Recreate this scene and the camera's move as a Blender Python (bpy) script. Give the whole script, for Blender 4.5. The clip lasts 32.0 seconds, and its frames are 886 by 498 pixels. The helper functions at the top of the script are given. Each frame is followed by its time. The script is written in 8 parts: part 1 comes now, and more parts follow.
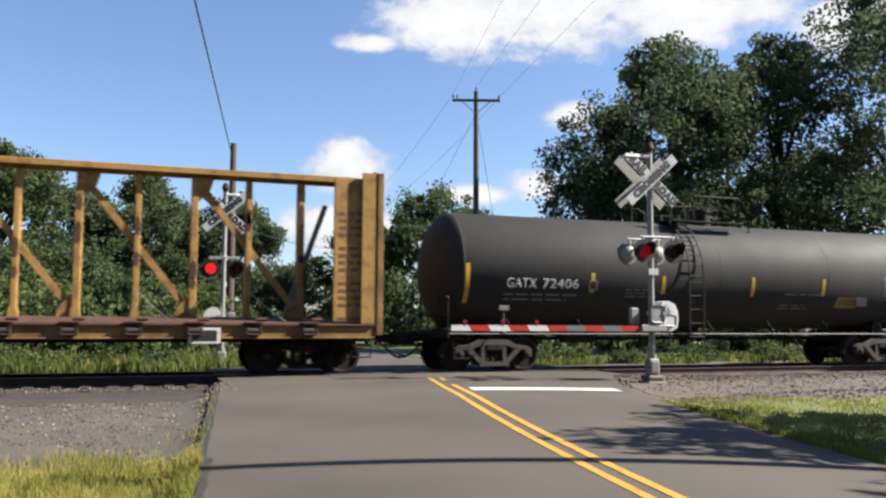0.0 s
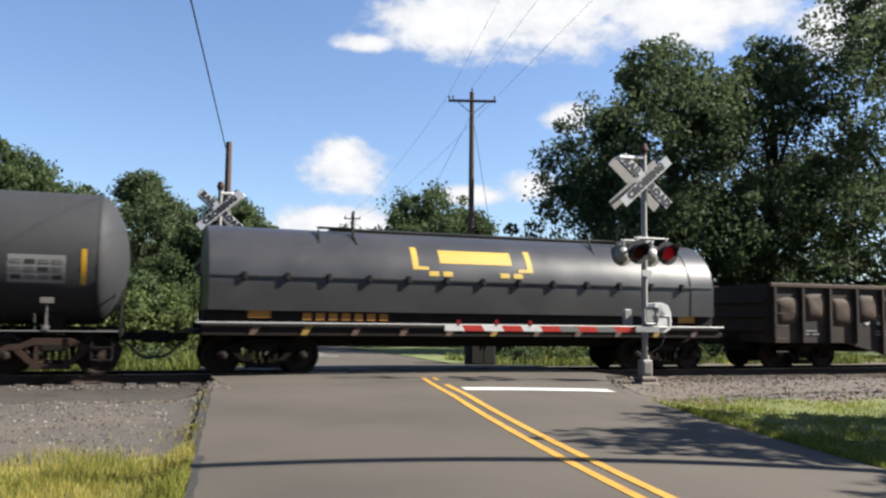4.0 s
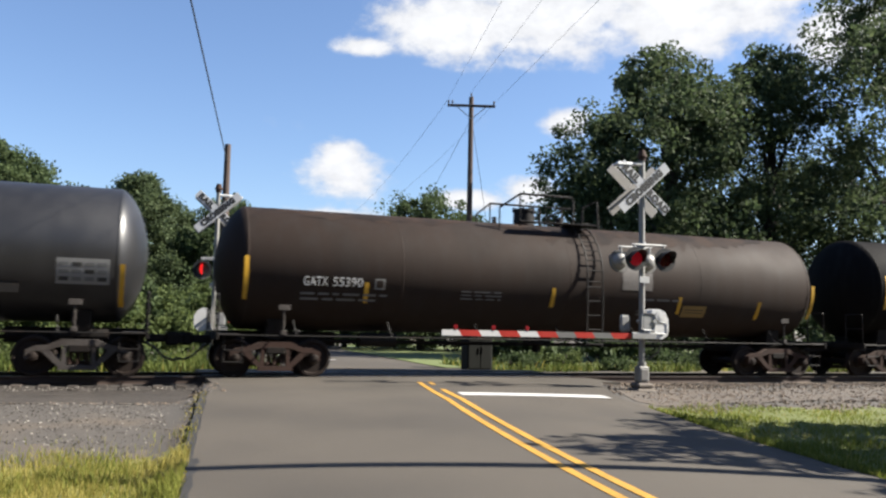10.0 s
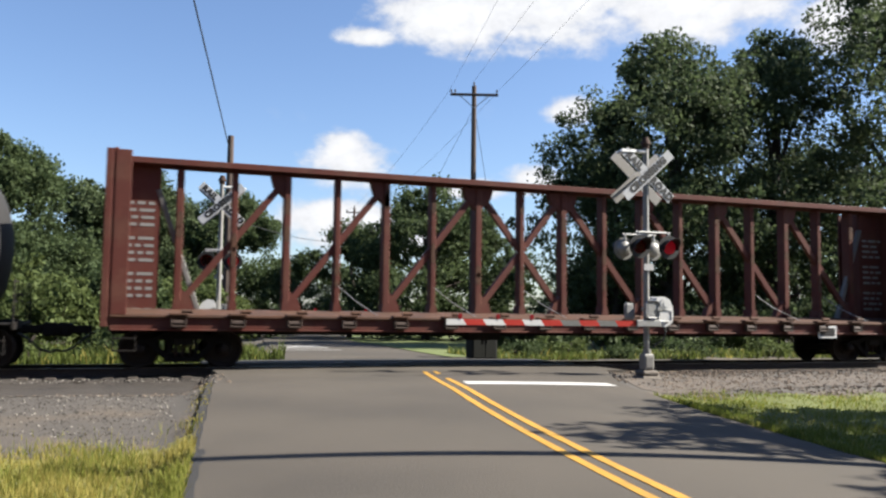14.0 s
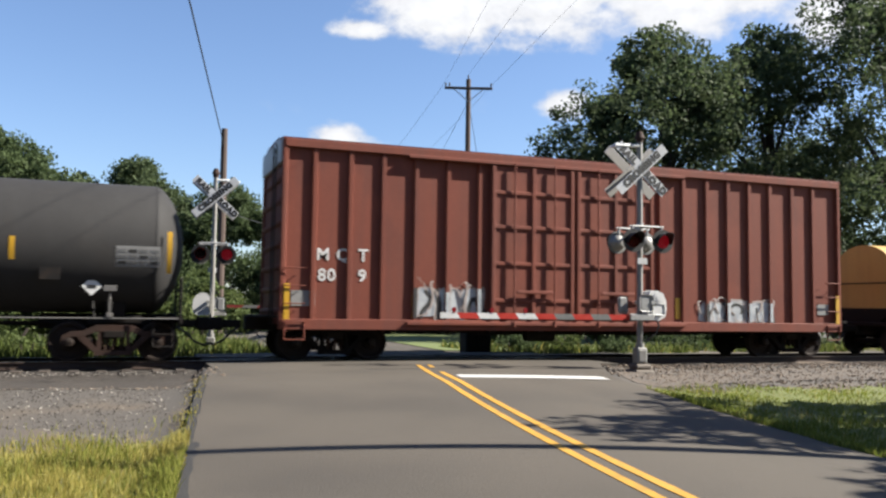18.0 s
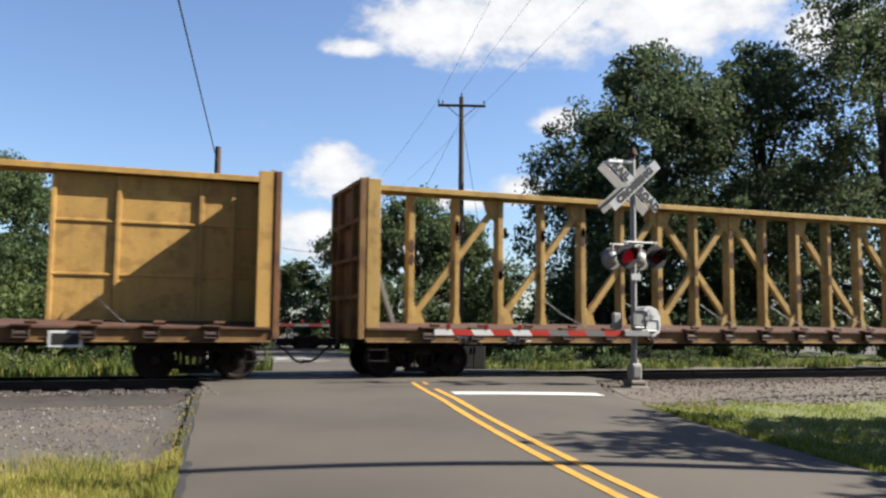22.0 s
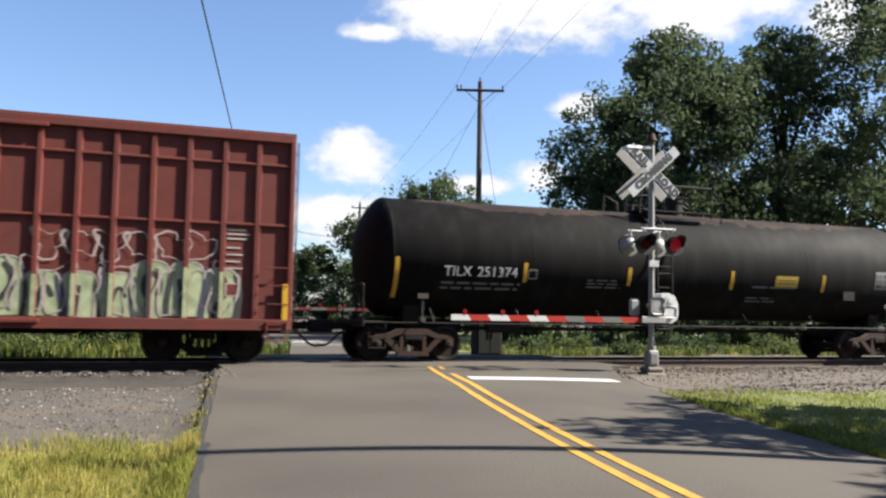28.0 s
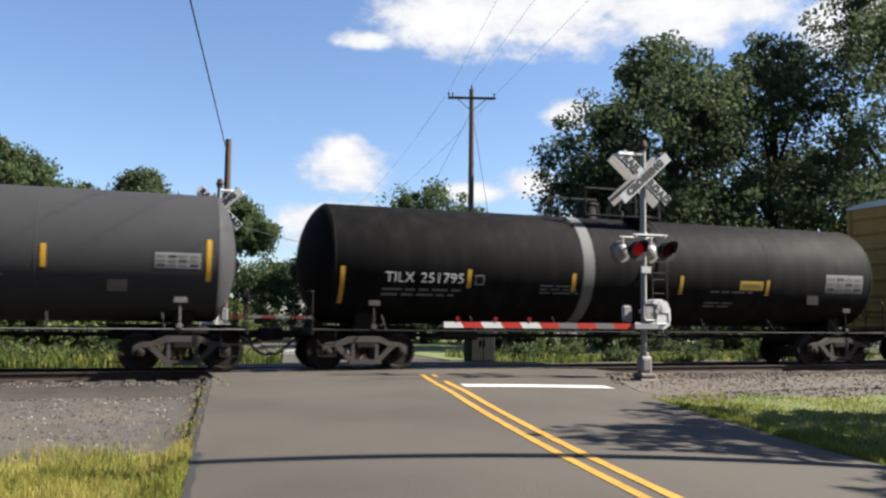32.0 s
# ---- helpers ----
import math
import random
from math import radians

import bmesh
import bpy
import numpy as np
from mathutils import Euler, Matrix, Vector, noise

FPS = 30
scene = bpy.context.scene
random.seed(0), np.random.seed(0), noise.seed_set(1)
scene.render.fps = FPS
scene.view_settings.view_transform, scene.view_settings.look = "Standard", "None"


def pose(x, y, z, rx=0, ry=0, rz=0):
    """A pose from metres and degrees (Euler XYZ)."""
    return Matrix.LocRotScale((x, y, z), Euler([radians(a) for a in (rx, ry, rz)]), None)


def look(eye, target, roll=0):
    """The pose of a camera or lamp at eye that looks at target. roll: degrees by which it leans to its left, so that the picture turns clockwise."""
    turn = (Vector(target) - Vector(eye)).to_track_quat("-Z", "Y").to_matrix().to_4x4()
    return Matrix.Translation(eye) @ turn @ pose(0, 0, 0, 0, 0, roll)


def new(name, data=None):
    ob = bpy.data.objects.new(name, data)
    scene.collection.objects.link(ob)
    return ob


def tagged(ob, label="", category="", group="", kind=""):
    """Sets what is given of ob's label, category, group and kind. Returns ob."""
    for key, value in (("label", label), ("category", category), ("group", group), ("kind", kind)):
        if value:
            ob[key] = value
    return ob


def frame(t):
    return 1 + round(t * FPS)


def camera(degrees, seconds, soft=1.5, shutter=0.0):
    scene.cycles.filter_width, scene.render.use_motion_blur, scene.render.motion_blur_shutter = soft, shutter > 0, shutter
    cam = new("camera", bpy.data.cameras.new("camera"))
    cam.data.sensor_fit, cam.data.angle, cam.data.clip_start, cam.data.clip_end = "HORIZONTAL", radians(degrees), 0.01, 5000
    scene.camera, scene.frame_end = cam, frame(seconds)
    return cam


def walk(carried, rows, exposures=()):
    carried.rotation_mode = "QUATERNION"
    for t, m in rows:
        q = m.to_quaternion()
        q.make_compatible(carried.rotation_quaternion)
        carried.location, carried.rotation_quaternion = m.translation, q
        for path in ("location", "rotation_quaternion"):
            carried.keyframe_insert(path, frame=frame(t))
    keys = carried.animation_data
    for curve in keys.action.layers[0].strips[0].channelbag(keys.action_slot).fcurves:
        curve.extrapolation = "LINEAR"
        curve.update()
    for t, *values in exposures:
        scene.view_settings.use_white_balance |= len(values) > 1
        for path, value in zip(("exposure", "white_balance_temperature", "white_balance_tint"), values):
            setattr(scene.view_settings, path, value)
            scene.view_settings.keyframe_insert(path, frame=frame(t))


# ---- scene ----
# ---- camera ----
cam = camera(55.0, 32.0, soft=2.4, shutter=0.12)
EYE = Vector((0.0, -20.55, 1.25))
# seconds, drift of the holding arm in metres, heading, tilt and lean in degrees
HELD = [
    (0, (-0.029, 0.019, 0.012), 19.462, 4.755, 0.340),
    (0.5, (-0.017, 0.008, 0.008), 19.420, 4.675, 0.526),
    (1, (-0.010, -0.000, 0.006), 19.404, 4.683, 0.664),
    (1.5, (-0.006, -0.005, -0.002), 19.583, 4.786, 0.576),
    (2, (0.003, -0.003, 0.006), 19.767, 4.822, 0.764),
    (2.5, (-0.007, 0.007, 0.006), 19.969, 4.873, 0.778),
    (3, (-0.001, -0.009, 0.005), 20.094, 4.878, 0.646),
    (3.5, (-0.006, -0.008, -0.003), 19.857, 4.695, 0.607),
    (5.5, (-0.002, -0.014, 0.008), 19.640, 5.264, 0.777),
    (6, (-0.004, -0.005, 0.005), 19.708, 4.947, 0.812),
    (6.5, (-0.009, 0.001, 0.008), 19.806, 4.811, 0.939),
    (7, (0.000, 0.010, 0.008), 19.625, 4.724, 1.211),
    (7.5, (0.011, -0.003, 0.012), 19.689, 4.819, 1.185),
    (8, (0.006, 0.006, 0.015), 19.963, 4.924, 1.123),
    (8.5, (0.010, -0.003, 0.005), 20.036, 5.008, 1.105),
    (9, (0.002, 0.003, 0.005), 20.061, 5.105, 1.203),
    (9.5, (0.001, -0.004, 0.000), 20.063, 5.164, 1.227),
    (10, (0.000, -0.002, 0.002), 19.899, 5.092, 1.264),
    (10.5, (0.004, -0.006, 0.009), 19.767, 4.834, 1.169),
    (11, (0.008, -0.004, 0.007), 19.632, 5.004, 0.857),
    (11.5, (0.001, -0.008, 0.002), 19.726, 5.035, 0.555),
    (12, (-0.006, 0.001, -0.003), 19.585, 4.912, 0.446),
    (12.5, (-0.000, 0.000, 0.000), 19.500, 4.631, 0.630),
    (13, (0.000, -0.003, 0.002), 19.577, 4.605, 0.722),
    (13.5, (0.017, 0.001, 0.002), 19.586, 4.485, 0.779),
    (14, (0.013, 0.000, -0.002), 19.615, 4.392, 0.750),
    (14.5, (0.006, -0.009, -0.005), 19.633, 4.320, 0.816),
    (16.5, (0.012, -0.010, -0.004), 19.229, 4.069, 1.313),
    (17, (0.007, -0.011, 0.001), 19.625, 3.990, 1.003),
    (17.5, (0.005, 0.001, -0.006), 19.802, 3.958, 0.945),
    (18, (0.007, -0.013, -0.002), 20.027, 3.964, 0.825),
    (18.5, (0.012, -0.011, -0.004), 20.015, 4.068, 0.575),
    (19, (0.010, -0.010, -0.008), 20.126, 4.336, 0.665),
    (19.5, (0.014, -0.013, -0.002), 20.275, 4.381, 0.628),
    (20, (0.007, -0.002, -0.003), 20.497, 4.343, 0.646),
    (20.5, (0.011, -0.014, 0.004), 20.530, 4.487, 0.646),
    (21, (0.005, -0.002, -0.001), 20.622, 4.737, 0.499),
    (21.5, (0.014, -0.005, -0.004), 20.574, 5.107, 0.497),
    (22, (0.009, -0.011, -0.008), 20.422, 5.118, 0.539),
    (22.5, (0.011, -0.011, -0.008), 20.174, 4.960, 0.596),
    (23, (0.008, -0.006, -0.006), 20.028, 4.925, 0.483),
    (23.5, (0.013, -0.012, -0.007), 20.006, 4.963, 0.381),
    (24, (0.016, 0.000, -0.009), 20.031, 4.941, 0.459),
    (24.5, (0.002, -0.001, -0.006), 20.004, 4.676, 0.575),
    (25, (0.005, -0.015, -0.004), 19.984, 4.569, 0.548),
    (25.5, (0.001, -0.009, -0.004), 19.906, 4.472, 0.799),
    (27.5, (0.003, -0.004, -0.013), 19.521, 4.256, 0.982),
    (28, (0.013, -0.015, -0.009), 19.257, 4.100, 1.036),
    (28.5, (0.020, -0.018, -0.006), 19.403, 4.119, 1.022),
    (29, (0.017, -0.022, -0.009), 19.389, 4.212, 0.985),
    (29.5, (0.022, -0.021, -0.014), 19.512, 4.267, 0.668),
    (30, (0.014, -0.019, -0.014), 19.587, 4.299, 0.613),
    (30.5, (0.027, -0.018, -0.017), 19.599, 4.270, 0.524),
    (31, (0.021, -0.018, -0.009), 19.728, 4.325, 0.584),
    (31.5, (0.016, -0.002, -0.010), 19.731, 4.440, 0.596),
    (32, (0.025, -0.011, -0.012), 19.737, 4.621, 0.640),
]


def held(drift, heading, tilt, lean):
    a, b = radians(heading), radians(tilt)
    eye = EYE + Vector(drift)
    return look(eye, eye + Vector((math.sin(a) * math.cos(b), math.cos(a) * math.cos(b), math.sin(b))), lean)


EXPOSURE = 1.8
walk(cam, [(t, held(d, h, p, r)) for t, d, h, p, r in HELD],
     exposures=[(t, EXPOSURE + d) for t, d in ((0.0, 0.0), (19.0, 0.0), (19.5, -0.13), (20.0, -0.19), (20.7, -0.04), (23.0, -0.03), (25.5, -0.02), (27.6, 0.14), (28.1, 0.13), (28.8, 0.0), (32.0, 0.0))])

# ---- light ----
SUN_AZ, SUN_EL = 106.0, 38.0     # compass degrees from +Y towards +X, degrees above the horizon
scene.view_settings.exposure = EXPOSURE
world = bpy.data.worlds.new("sky")
scene.world = world
world.use_nodes = True
wn, wl = world.node_tree.nodes, world.node_tree.links
wn.clear()
w_out, w_bg = wn.new("ShaderNodeOutputWorld"), wn.new("ShaderNodeBackground")
w_sky = wn.new("ShaderNodeTexSky")
w_sky.sky_type, w_sky.sun_disc = "NISHITA", False
w_sky.sun_elevation, w_sky.sun_rotation = radians(SUN_EL), radians(SUN_AZ)
w_sky.air_density, w_sky.dust_density, w_sky.ozone_density = 1.0, 0.6, 2.6
w_bg.inputs["Strength"].default_value = 0.05


def wmath(op, a, b=None, c=None):
    n = wn.new("ShaderNodeMath")
    n.operation = op
    for i, v in enumerate((a, b, c)):
        if v is None:
            continue
        if isinstance(v, (int, float)):
            n.inputs[i].default_value = v
        else:
            wl.new(v, n.inputs[i])
    return n.outputs[0]


w_co = wn.new("ShaderNodeTexCoord")
w_sep = wn.new("ShaderNodeSeparateXYZ")
wl.new(w_co.outputs["Generated"], w_sep.inputs[0])
# heading and height of the view direction, in degrees
w_az = wmath("MULTIPLY", wmath("ARCTAN2", w_sep.outputs[0], w_sep.outputs[1]), 57.296)
w_el = wmath("MULTIPLY", wmath("ARCSINE", w_sep.outputs[2]), 57.296)
w_map = wn.new("ShaderNodeCombineXYZ")
wl.new(w_az, w_map.inputs[0])
wl.new(wmath("MULTIPLY", w_el, 1.5), w_map.inputs[1])


def wnoise(scale, detail, rough):
    n = wn.new("ShaderNodeTexNoise")
    n.inputs["Scale"].default_value, n.inputs["Detail"].default_value, n.inputs["Roughness"].default_value = scale, detail, rough
    wl.new(w_map.outputs[0], n.inputs["Vector"])
    return n.outputs["Fac"]


w_n1, w_n2 = wnoise(0.16, 7.0, 0.62), wnoise(0.6, 6.0, 0.6)
# cumulus: heading, height, half width, half height in degrees; flat: how hard the base is cut
CLOUDS = [
    (20.5, 20.0, 7.5, 3.3), (27.5, 20.2, 8.5, 3.9), (36.0, 20.4, 11.0, 4.4), (14.2, 18.2, 2.8, 0.9), (46.0, 18.0, 6.0, 3.0),
    (13.3, 10.0, 4.2, 2.5), (13.0, 11.0, 2.6, 1.7), (12.5, 6.3, 7.5, 1.8), (21.3, 8.4, 3.6, 1.0), (25.8, 9.2, 3.4, 1.6),
    (28.0, 13.6, 2.5, 1.35), (-7.0, 20.6, 1.5, 0.6), (16.0, 5.0, 10.0, 1.6),
    (-60.0, 16.0, 10.0, 2.5), (95.0, 16.0, 12.0, 3.0), (170.0, 15.0, 14.0, 3.0),
]
w_sum = None
for az, el, hw, hh in CLOUDS:
    da = wmath("DIVIDE", wmath("SUBTRACT", w_az, az), hw)
    de = wmath("DIVIDE", wmath("SUBTRACT", w_el, el), hh)
    r2 = wmath("ADD", wmath("MULTIPLY", da, da), wmath("MULTIPLY", de, de))
    lobe = wmath("SUBTRACT", 1.0, wmath("SQRT", r2))
    w_sum = lobe if w_sum is None else wmath("SMOOTH_MAX", w_sum, lobe, 0.25)
w_edge = wmath("ADD", wmath("MULTIPLY", wmath("SUBTRACT", w_n1, 0.5), 1.5), wmath("MULTIPLY", wmath("SUBTRACT", w_n2, 0.5), 0.55))
w_cov = wmath("ADD", w_sum, w_edge)
w_mask = wn.new("ShaderNodeMapRange")
w_mask.interpolation_type = "SMOOTHSTEP"
w_mask.inputs["From Min"].default_value, w_mask.inputs["From Max"].default_value = 0.12, 0.62
wl.new(w_cov, w_mask.inputs["Value"])
# thin haze of cloud near the horizon and wisps
w_wisp = wn.new("ShaderNodeMapRange")
w_wisp.inputs["From Min"].default_value, w_wisp.inputs["From Max"].default_value, w_wisp.inputs["To Max"].default_value = 0.62, 0.95, 0.2
wl.new(w_n1, w_wisp.inputs["Value"])
w_fac = wmath("MAXIMUM", w_mask.outputs[0], w_wisp.outputs[0])
w_body = wn.new("ShaderNodeMapRange")
w_body.inputs["From Min"].default_value, w_body.inputs["From Max"].default_value = 0.1, 1.2
w_body.inputs["To Min"].default_value, w_body.inputs["To Max"].default_value = 4.5, 6.4
wl.new(w_cov, w_body.inputs["Value"])
w_grey = wmath("MULTIPLY", w_body.outputs[0], wmath("ADD", 0.84, wmath("MULTIPLY", w_n2, 0.32)))
w_col = wn.new("ShaderNodeCombineColor")
wl.new(wmath("MULTIPLY", w_grey, 0.985), w_col.inputs[0])
wl.new(w_grey, w_col.inputs[1])
wl.new(wmath("MULTIPLY", w_grey, 1.04), w_col.inputs[2])
w_mix = wn.new("ShaderNodeMix")
w_mix.data_type = "RGBA"
wl.new(w_fac, w_mix.inputs["Factor"])
w_tint = wn.new("ShaderNodeMix")
w_tint.data_type, w_tint.blend_type = "RGBA", "MULTIPLY"
w_tint.inputs["Factor"].default_value, w_tint.inputs["B"].default_value = 1.0, (0.93, 0.97, 1.085, 1)
wl.new(w_sky.outputs[0], w_tint.inputs["A"])
wl.new(w_tint.outputs["Result"], w_mix.inputs["A"])
wl.new(w_col.outputs[0], w_mix.inputs["B"])
wl.new(w_mix.outputs["Result"], w_bg.inputs["Color"])
wl.new(w_bg.outputs[0], w_out.inputs[0])

sun = new("sun", bpy.data.lights.new("sun", "SUN"))
sun.data.energy, sun.data.angle, sun.data.color = 5.0, radians(0.53), (1.0, 0.94, 0.84)
_a, _e = radians(SUN_AZ), radians(SUN_EL)
SUN_DIR = Vector((math.sin(_a) * math.cos(_e), math.cos(_a) * math.cos(_e), math.sin(_e)))
sun.matrix_world = look(SUN_DIR * 200, (0, 0, 0))


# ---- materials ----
ALBEDO_SCALE = 0.56      # darkens every base colour alike so sunlit surfaces suit the raised exposure


def mat(name, base, rough=0.6, metal=0.0, vary=0.12, scale=1.5, fine=30.0, bump=0.15, second=None, second_amount=0.0,
        second_scale=2.0, streak=0.0, spread=0.0, emit=0.0, coat=0.0, see=0.0, spec=0.5):
    """A surface with variation at two scales, an optional second colour in patches, vertical streaks and relief."""
    base, second = tuple(ALBEDO_SCALE * v for v in base), second and tuple(ALBEDO_SCALE * v for v in second)
    m = bpy.data.materials.new(name)
    m.use_nodes = True
    nd, lk = m.node_tree.nodes, m.node_tree.links
    b = nd["Principled BSDF"]
    b.inputs["Metallic"].default_value, b.inputs["Roughness"].default_value = metal, rough
    b.inputs["Coat Weight"].default_value = coat
    b.inputs["Specular IOR Level"].default_value = spec
    tc = nd.new("ShaderNodeTexCoord")

    def tex(sc, detail=5.0, stretch=None):
        n = nd.new("ShaderNodeTexNoise")
        n.inputs["Scale"].default_value, n.inputs["Detail"].default_value = sc, detail
        src = tc.outputs["Object"]
        if stretch:
            mp = nd.new("ShaderNodeMapping")
            mp.inputs["Scale"].default_value = stretch
            lk.new(src, mp.inputs[0])
            src = mp.outputs[0]
        lk.new(src, n.inputs["Vector"])
        return n.outputs["Fac"]

    def mth(op, a, c):
        n = nd.new("ShaderNodeMath")
        n.operation = op
        for i, v in enumerate((a, c)):
            if isinstance(v, (int, float)):
                n.inputs[i].default_value = v
            else:
                lk.new(v, n.inputs[i])
        return n.outputs[0]

    def mix(fac, a, c, mode="MIX"):
        n = nd.new("ShaderNodeMix")
        n.data_type, n.blend_type = "RGBA", mode
        for key, v in (("Factor", fac), ("A", a), ("B", c)):
            if isinstance(v, (int, float)):
                n.inputs[key].default_value = v
            elif isinstance(v, tuple):
                n.inputs[key].default_value = (*v, 1)
            else:
                lk.new(v, n.inputs[key])
        return n.outputs["Result"]

    def ramp(v, lo, hi, to=1.0):
        n = nd.new("ShaderNodeMapRange")
        n.inputs["From Min"].default_value, n.inputs["From Max"].default_value, n.inputs["To Max"].default_value = lo, hi, to
        lk.new(v, n.inputs["Value"])
        return n.outputs[0]

    big, small = tex(scale), tex(fine, 3.0)
    col = tuple(base)
    if second:
        col = mix(ramp(tex(second_scale, 6.0), 0.62 - 0.3 * second_amount, 0.72 - 0.2 * second_amount, min(1.0, second_amount * 1.3)), col, tuple(second))
    if streak:
        col = mix(ramp(tex(1.0, 4.0, (3.5, 3.5, 0.25)), 0.45, 0.75, streak), col, tuple(0.45 * v + 0.02 for v in base))
    light = mth("ADD", 1.0, mth("ADD", mth("MULTIPLY", mth("SUBTRACT", big, 0.5), 2.4 * vary), mth("MULTIPLY", mth("SUBTRACT", small, 0.5), 1.6 * vary)))
    if spread:
        oi = nd.new("ShaderNodeObjectInfo")
        light = mth("MULTIPLY", light, mth("ADD", 1.0 - spread, mth("MULTIPLY", oi.outputs["Random"], 2 * spread)))
    cc = nd.new("ShaderNodeCombineColor")
    for i in range(3):
        lk.new(light, cc.inputs[i])
    lk.new(mix(1.0, col, cc.outputs[0], "MULTIPLY"), b.inputs["Base Color"])
    lk.new(mth("ADD", rough - 0.12, mth("MULTIPLY", big, 0.24)), b.inputs["Roughness"])
    if bump:
        bp = nd.new("ShaderNodeBump")
        bp.inputs["Strength"].default_value, bp.inputs["Distance"].default_value = bump, 0.02
        lk.new(small, bp.inputs["Height"])
        lk.new(bp.outputs[0], b.inputs["Normal"])
    if emit:
        b.inputs["Emission Color"].default_value, b.inputs["Emission Strength"].default_value = (*base, 1), emit
    if see:
        b.inputs["Transmission Weight"].default_value = see
    return m


def leaf_mat(name, base, tint):
    """Leaves: green, lit from both sides, each one a little different."""
    # grass and leaf colours are darkened the same way to suit the exposure
    leaf_scale = ALBEDO_SCALE if name.startswith("grass") else 0.72
    base, tint = tuple(leaf_scale * v for v in base), tuple(leaf_scale * v for v in tint)
    m = bpy.data.materials.new(name)
    m.use_nodes = True
    nd, lk = m.node_tree.nodes, m.node_tree.links
    b = nd["Principled BSDF"]
    b.inputs["Roughness"].default_value, b.inputs["Specular IOR Level"].default_value = 0.7, 0.15
    g, tc, nz = nd.new("ShaderNodeNewGeometry"), nd.new("ShaderNodeTexCoord"), nd.new("ShaderNodeTexNoise")
    nz.inputs["Scale"].default_value, nz.inputs["Detail"].default_value = 0.35, 3.0
    lk.new(tc.outputs["Object"], nz.inputs["Vector"])
    add = nd.new("ShaderNodeMath")
    add.operation = "MULTIPLY_ADD"
    lk.new(g.outputs["Random Per Island"], add.inputs[0])
    add.inputs[1].default_value = 0.6
    sub = nd.new("ShaderNodeMath")
    sub.operation = "MULTIPLY_ADD"
    lk.new(nz.outputs["Fac"], sub.inputs[0])
    sub.inputs[1].default_value, sub.inputs[2].default_value = 1.2, -0.4
    lk.new(sub.outputs[0], add.inputs[2])
    cr = nd.new("ShaderNodeMix")
    cr.data_type = "RGBA"
    cr.inputs["A"].default_value, cr.inputs["B"].default_value = (*base, 1), (*tint, 1)
    lk.new(add.outputs[0], cr.inputs["Factor"])
    lk.new(cr.outputs["Result"], b.inputs["Base Color"])
    tr, mx = nd.new("ShaderNodeBsdfTranslucent"), nd.new("ShaderNodeMixShader")
    lk.new(cr.outputs["Result"], tr.inputs["Color"])
    mx.inputs[0].default_value = 0.42
    lk.new(b.outputs[0], mx.inputs[1])
    lk.new(tr.outputs[0], mx.inputs[2])
    lk.new(mx.outputs[0], nd["Material Output"].inputs["Surface"])
    return m


ASPHALT = mat("asphalt", (0.107, 0.092, 0.074), 0.85, vary=0.16, scale=0.4, fine=55, bump=0.35, second=(0.08, 0.07, 0.058), second_amount=0.5, second_scale=0.28, spec=0.3)
ASPHALT_DARK = mat("asphalt_patch", (0.055, 0.053, 0.052), 0.85, vary=0.16, scale=0.8, fine=60, bump=0.35)
TAR = mat("asphalt_edge", (0.03, 0.028, 0.026), 0.8, vary=0.2, fine=40, bump=0.4)
YELLOW_LINE = mat("yellow_road_paint", (0.62, 0.33, 0.03), 0.7, vary=0.18, scale=2, fine=50, second=(0.2, 0.13, 0.05), second_amount=0.25, second_scale=6)
WHITE_LINE = mat("white_road_paint", (0.72, 0.71, 0.68), 0.7, vary=0.1, scale=2, fine=50, second=(0.3, 0.29, 0.28), second_amount=0.15, second_scale=5)
SOIL = mat("ground_soil", (0.09, 0.078, 0.065), 0.95, vary=0.25, scale=0.5, fine=18, bump=0.6, second=(0.19, 0.135, 0.08), second_amount=0.35, second_scale=0.45)
GRAVEL_BED = mat("gravel_bed", (0.19, 0.14, 0.095), 0.95, vary=0.25, scale=1.2, fine=45, bump=0.9, second=(0.19, 0.145, 0.095), second_amount=0.3, second_scale=0.5)
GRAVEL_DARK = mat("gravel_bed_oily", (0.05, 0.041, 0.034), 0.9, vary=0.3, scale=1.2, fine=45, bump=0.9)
STONE_MAT = mat("ballast_stone", (0.115, 0.1, 0.086), 0.9, vary=0.25, scale=4, fine=40, bump=0.3)
STONE_TAN = mat("ballast_stone_tan", (0.2, 0.15, 0.108), 0.9, vary=0.3, scale=4, fine=40, bump=0.3)
STONE_DARK = mat("ballast_stone_dark", (0.07, 0.06, 0.052), 0.9, vary=0.25, scale=4, fine=40, bump=0.3)
STONE_PALE = mat("ballast_stone_pale", (0.36, 0.33, 0.29), 0.9, vary=0.3, scale=4, fine=40, bump=0.3)
RAIL_MAT = mat("rail_steel_rusty", (0.06, 0.036, 0.026), 0.75, 0.2, vary=0.25, scale=2, fine=40)
RAIL_TOP = mat("rail_head_polished", (0.45, 0.43, 0.41), 0.3, 0.9, vary=0.08)
TIE_MAT = mat("tie_wood", (0.06, 0.045, 0.034), 0.9, vary=0.3, scale=2, fine=25, bump=0.5, spread=0.2)
STEEL_BLACK = mat("black_steel", (0.022, 0.02, 0.019), 0.62, spec=0.15, vary=0.25, scale=2, fine=25, second=(0.06, 0.04, 0.028), second_amount=0.3, second_scale=3)
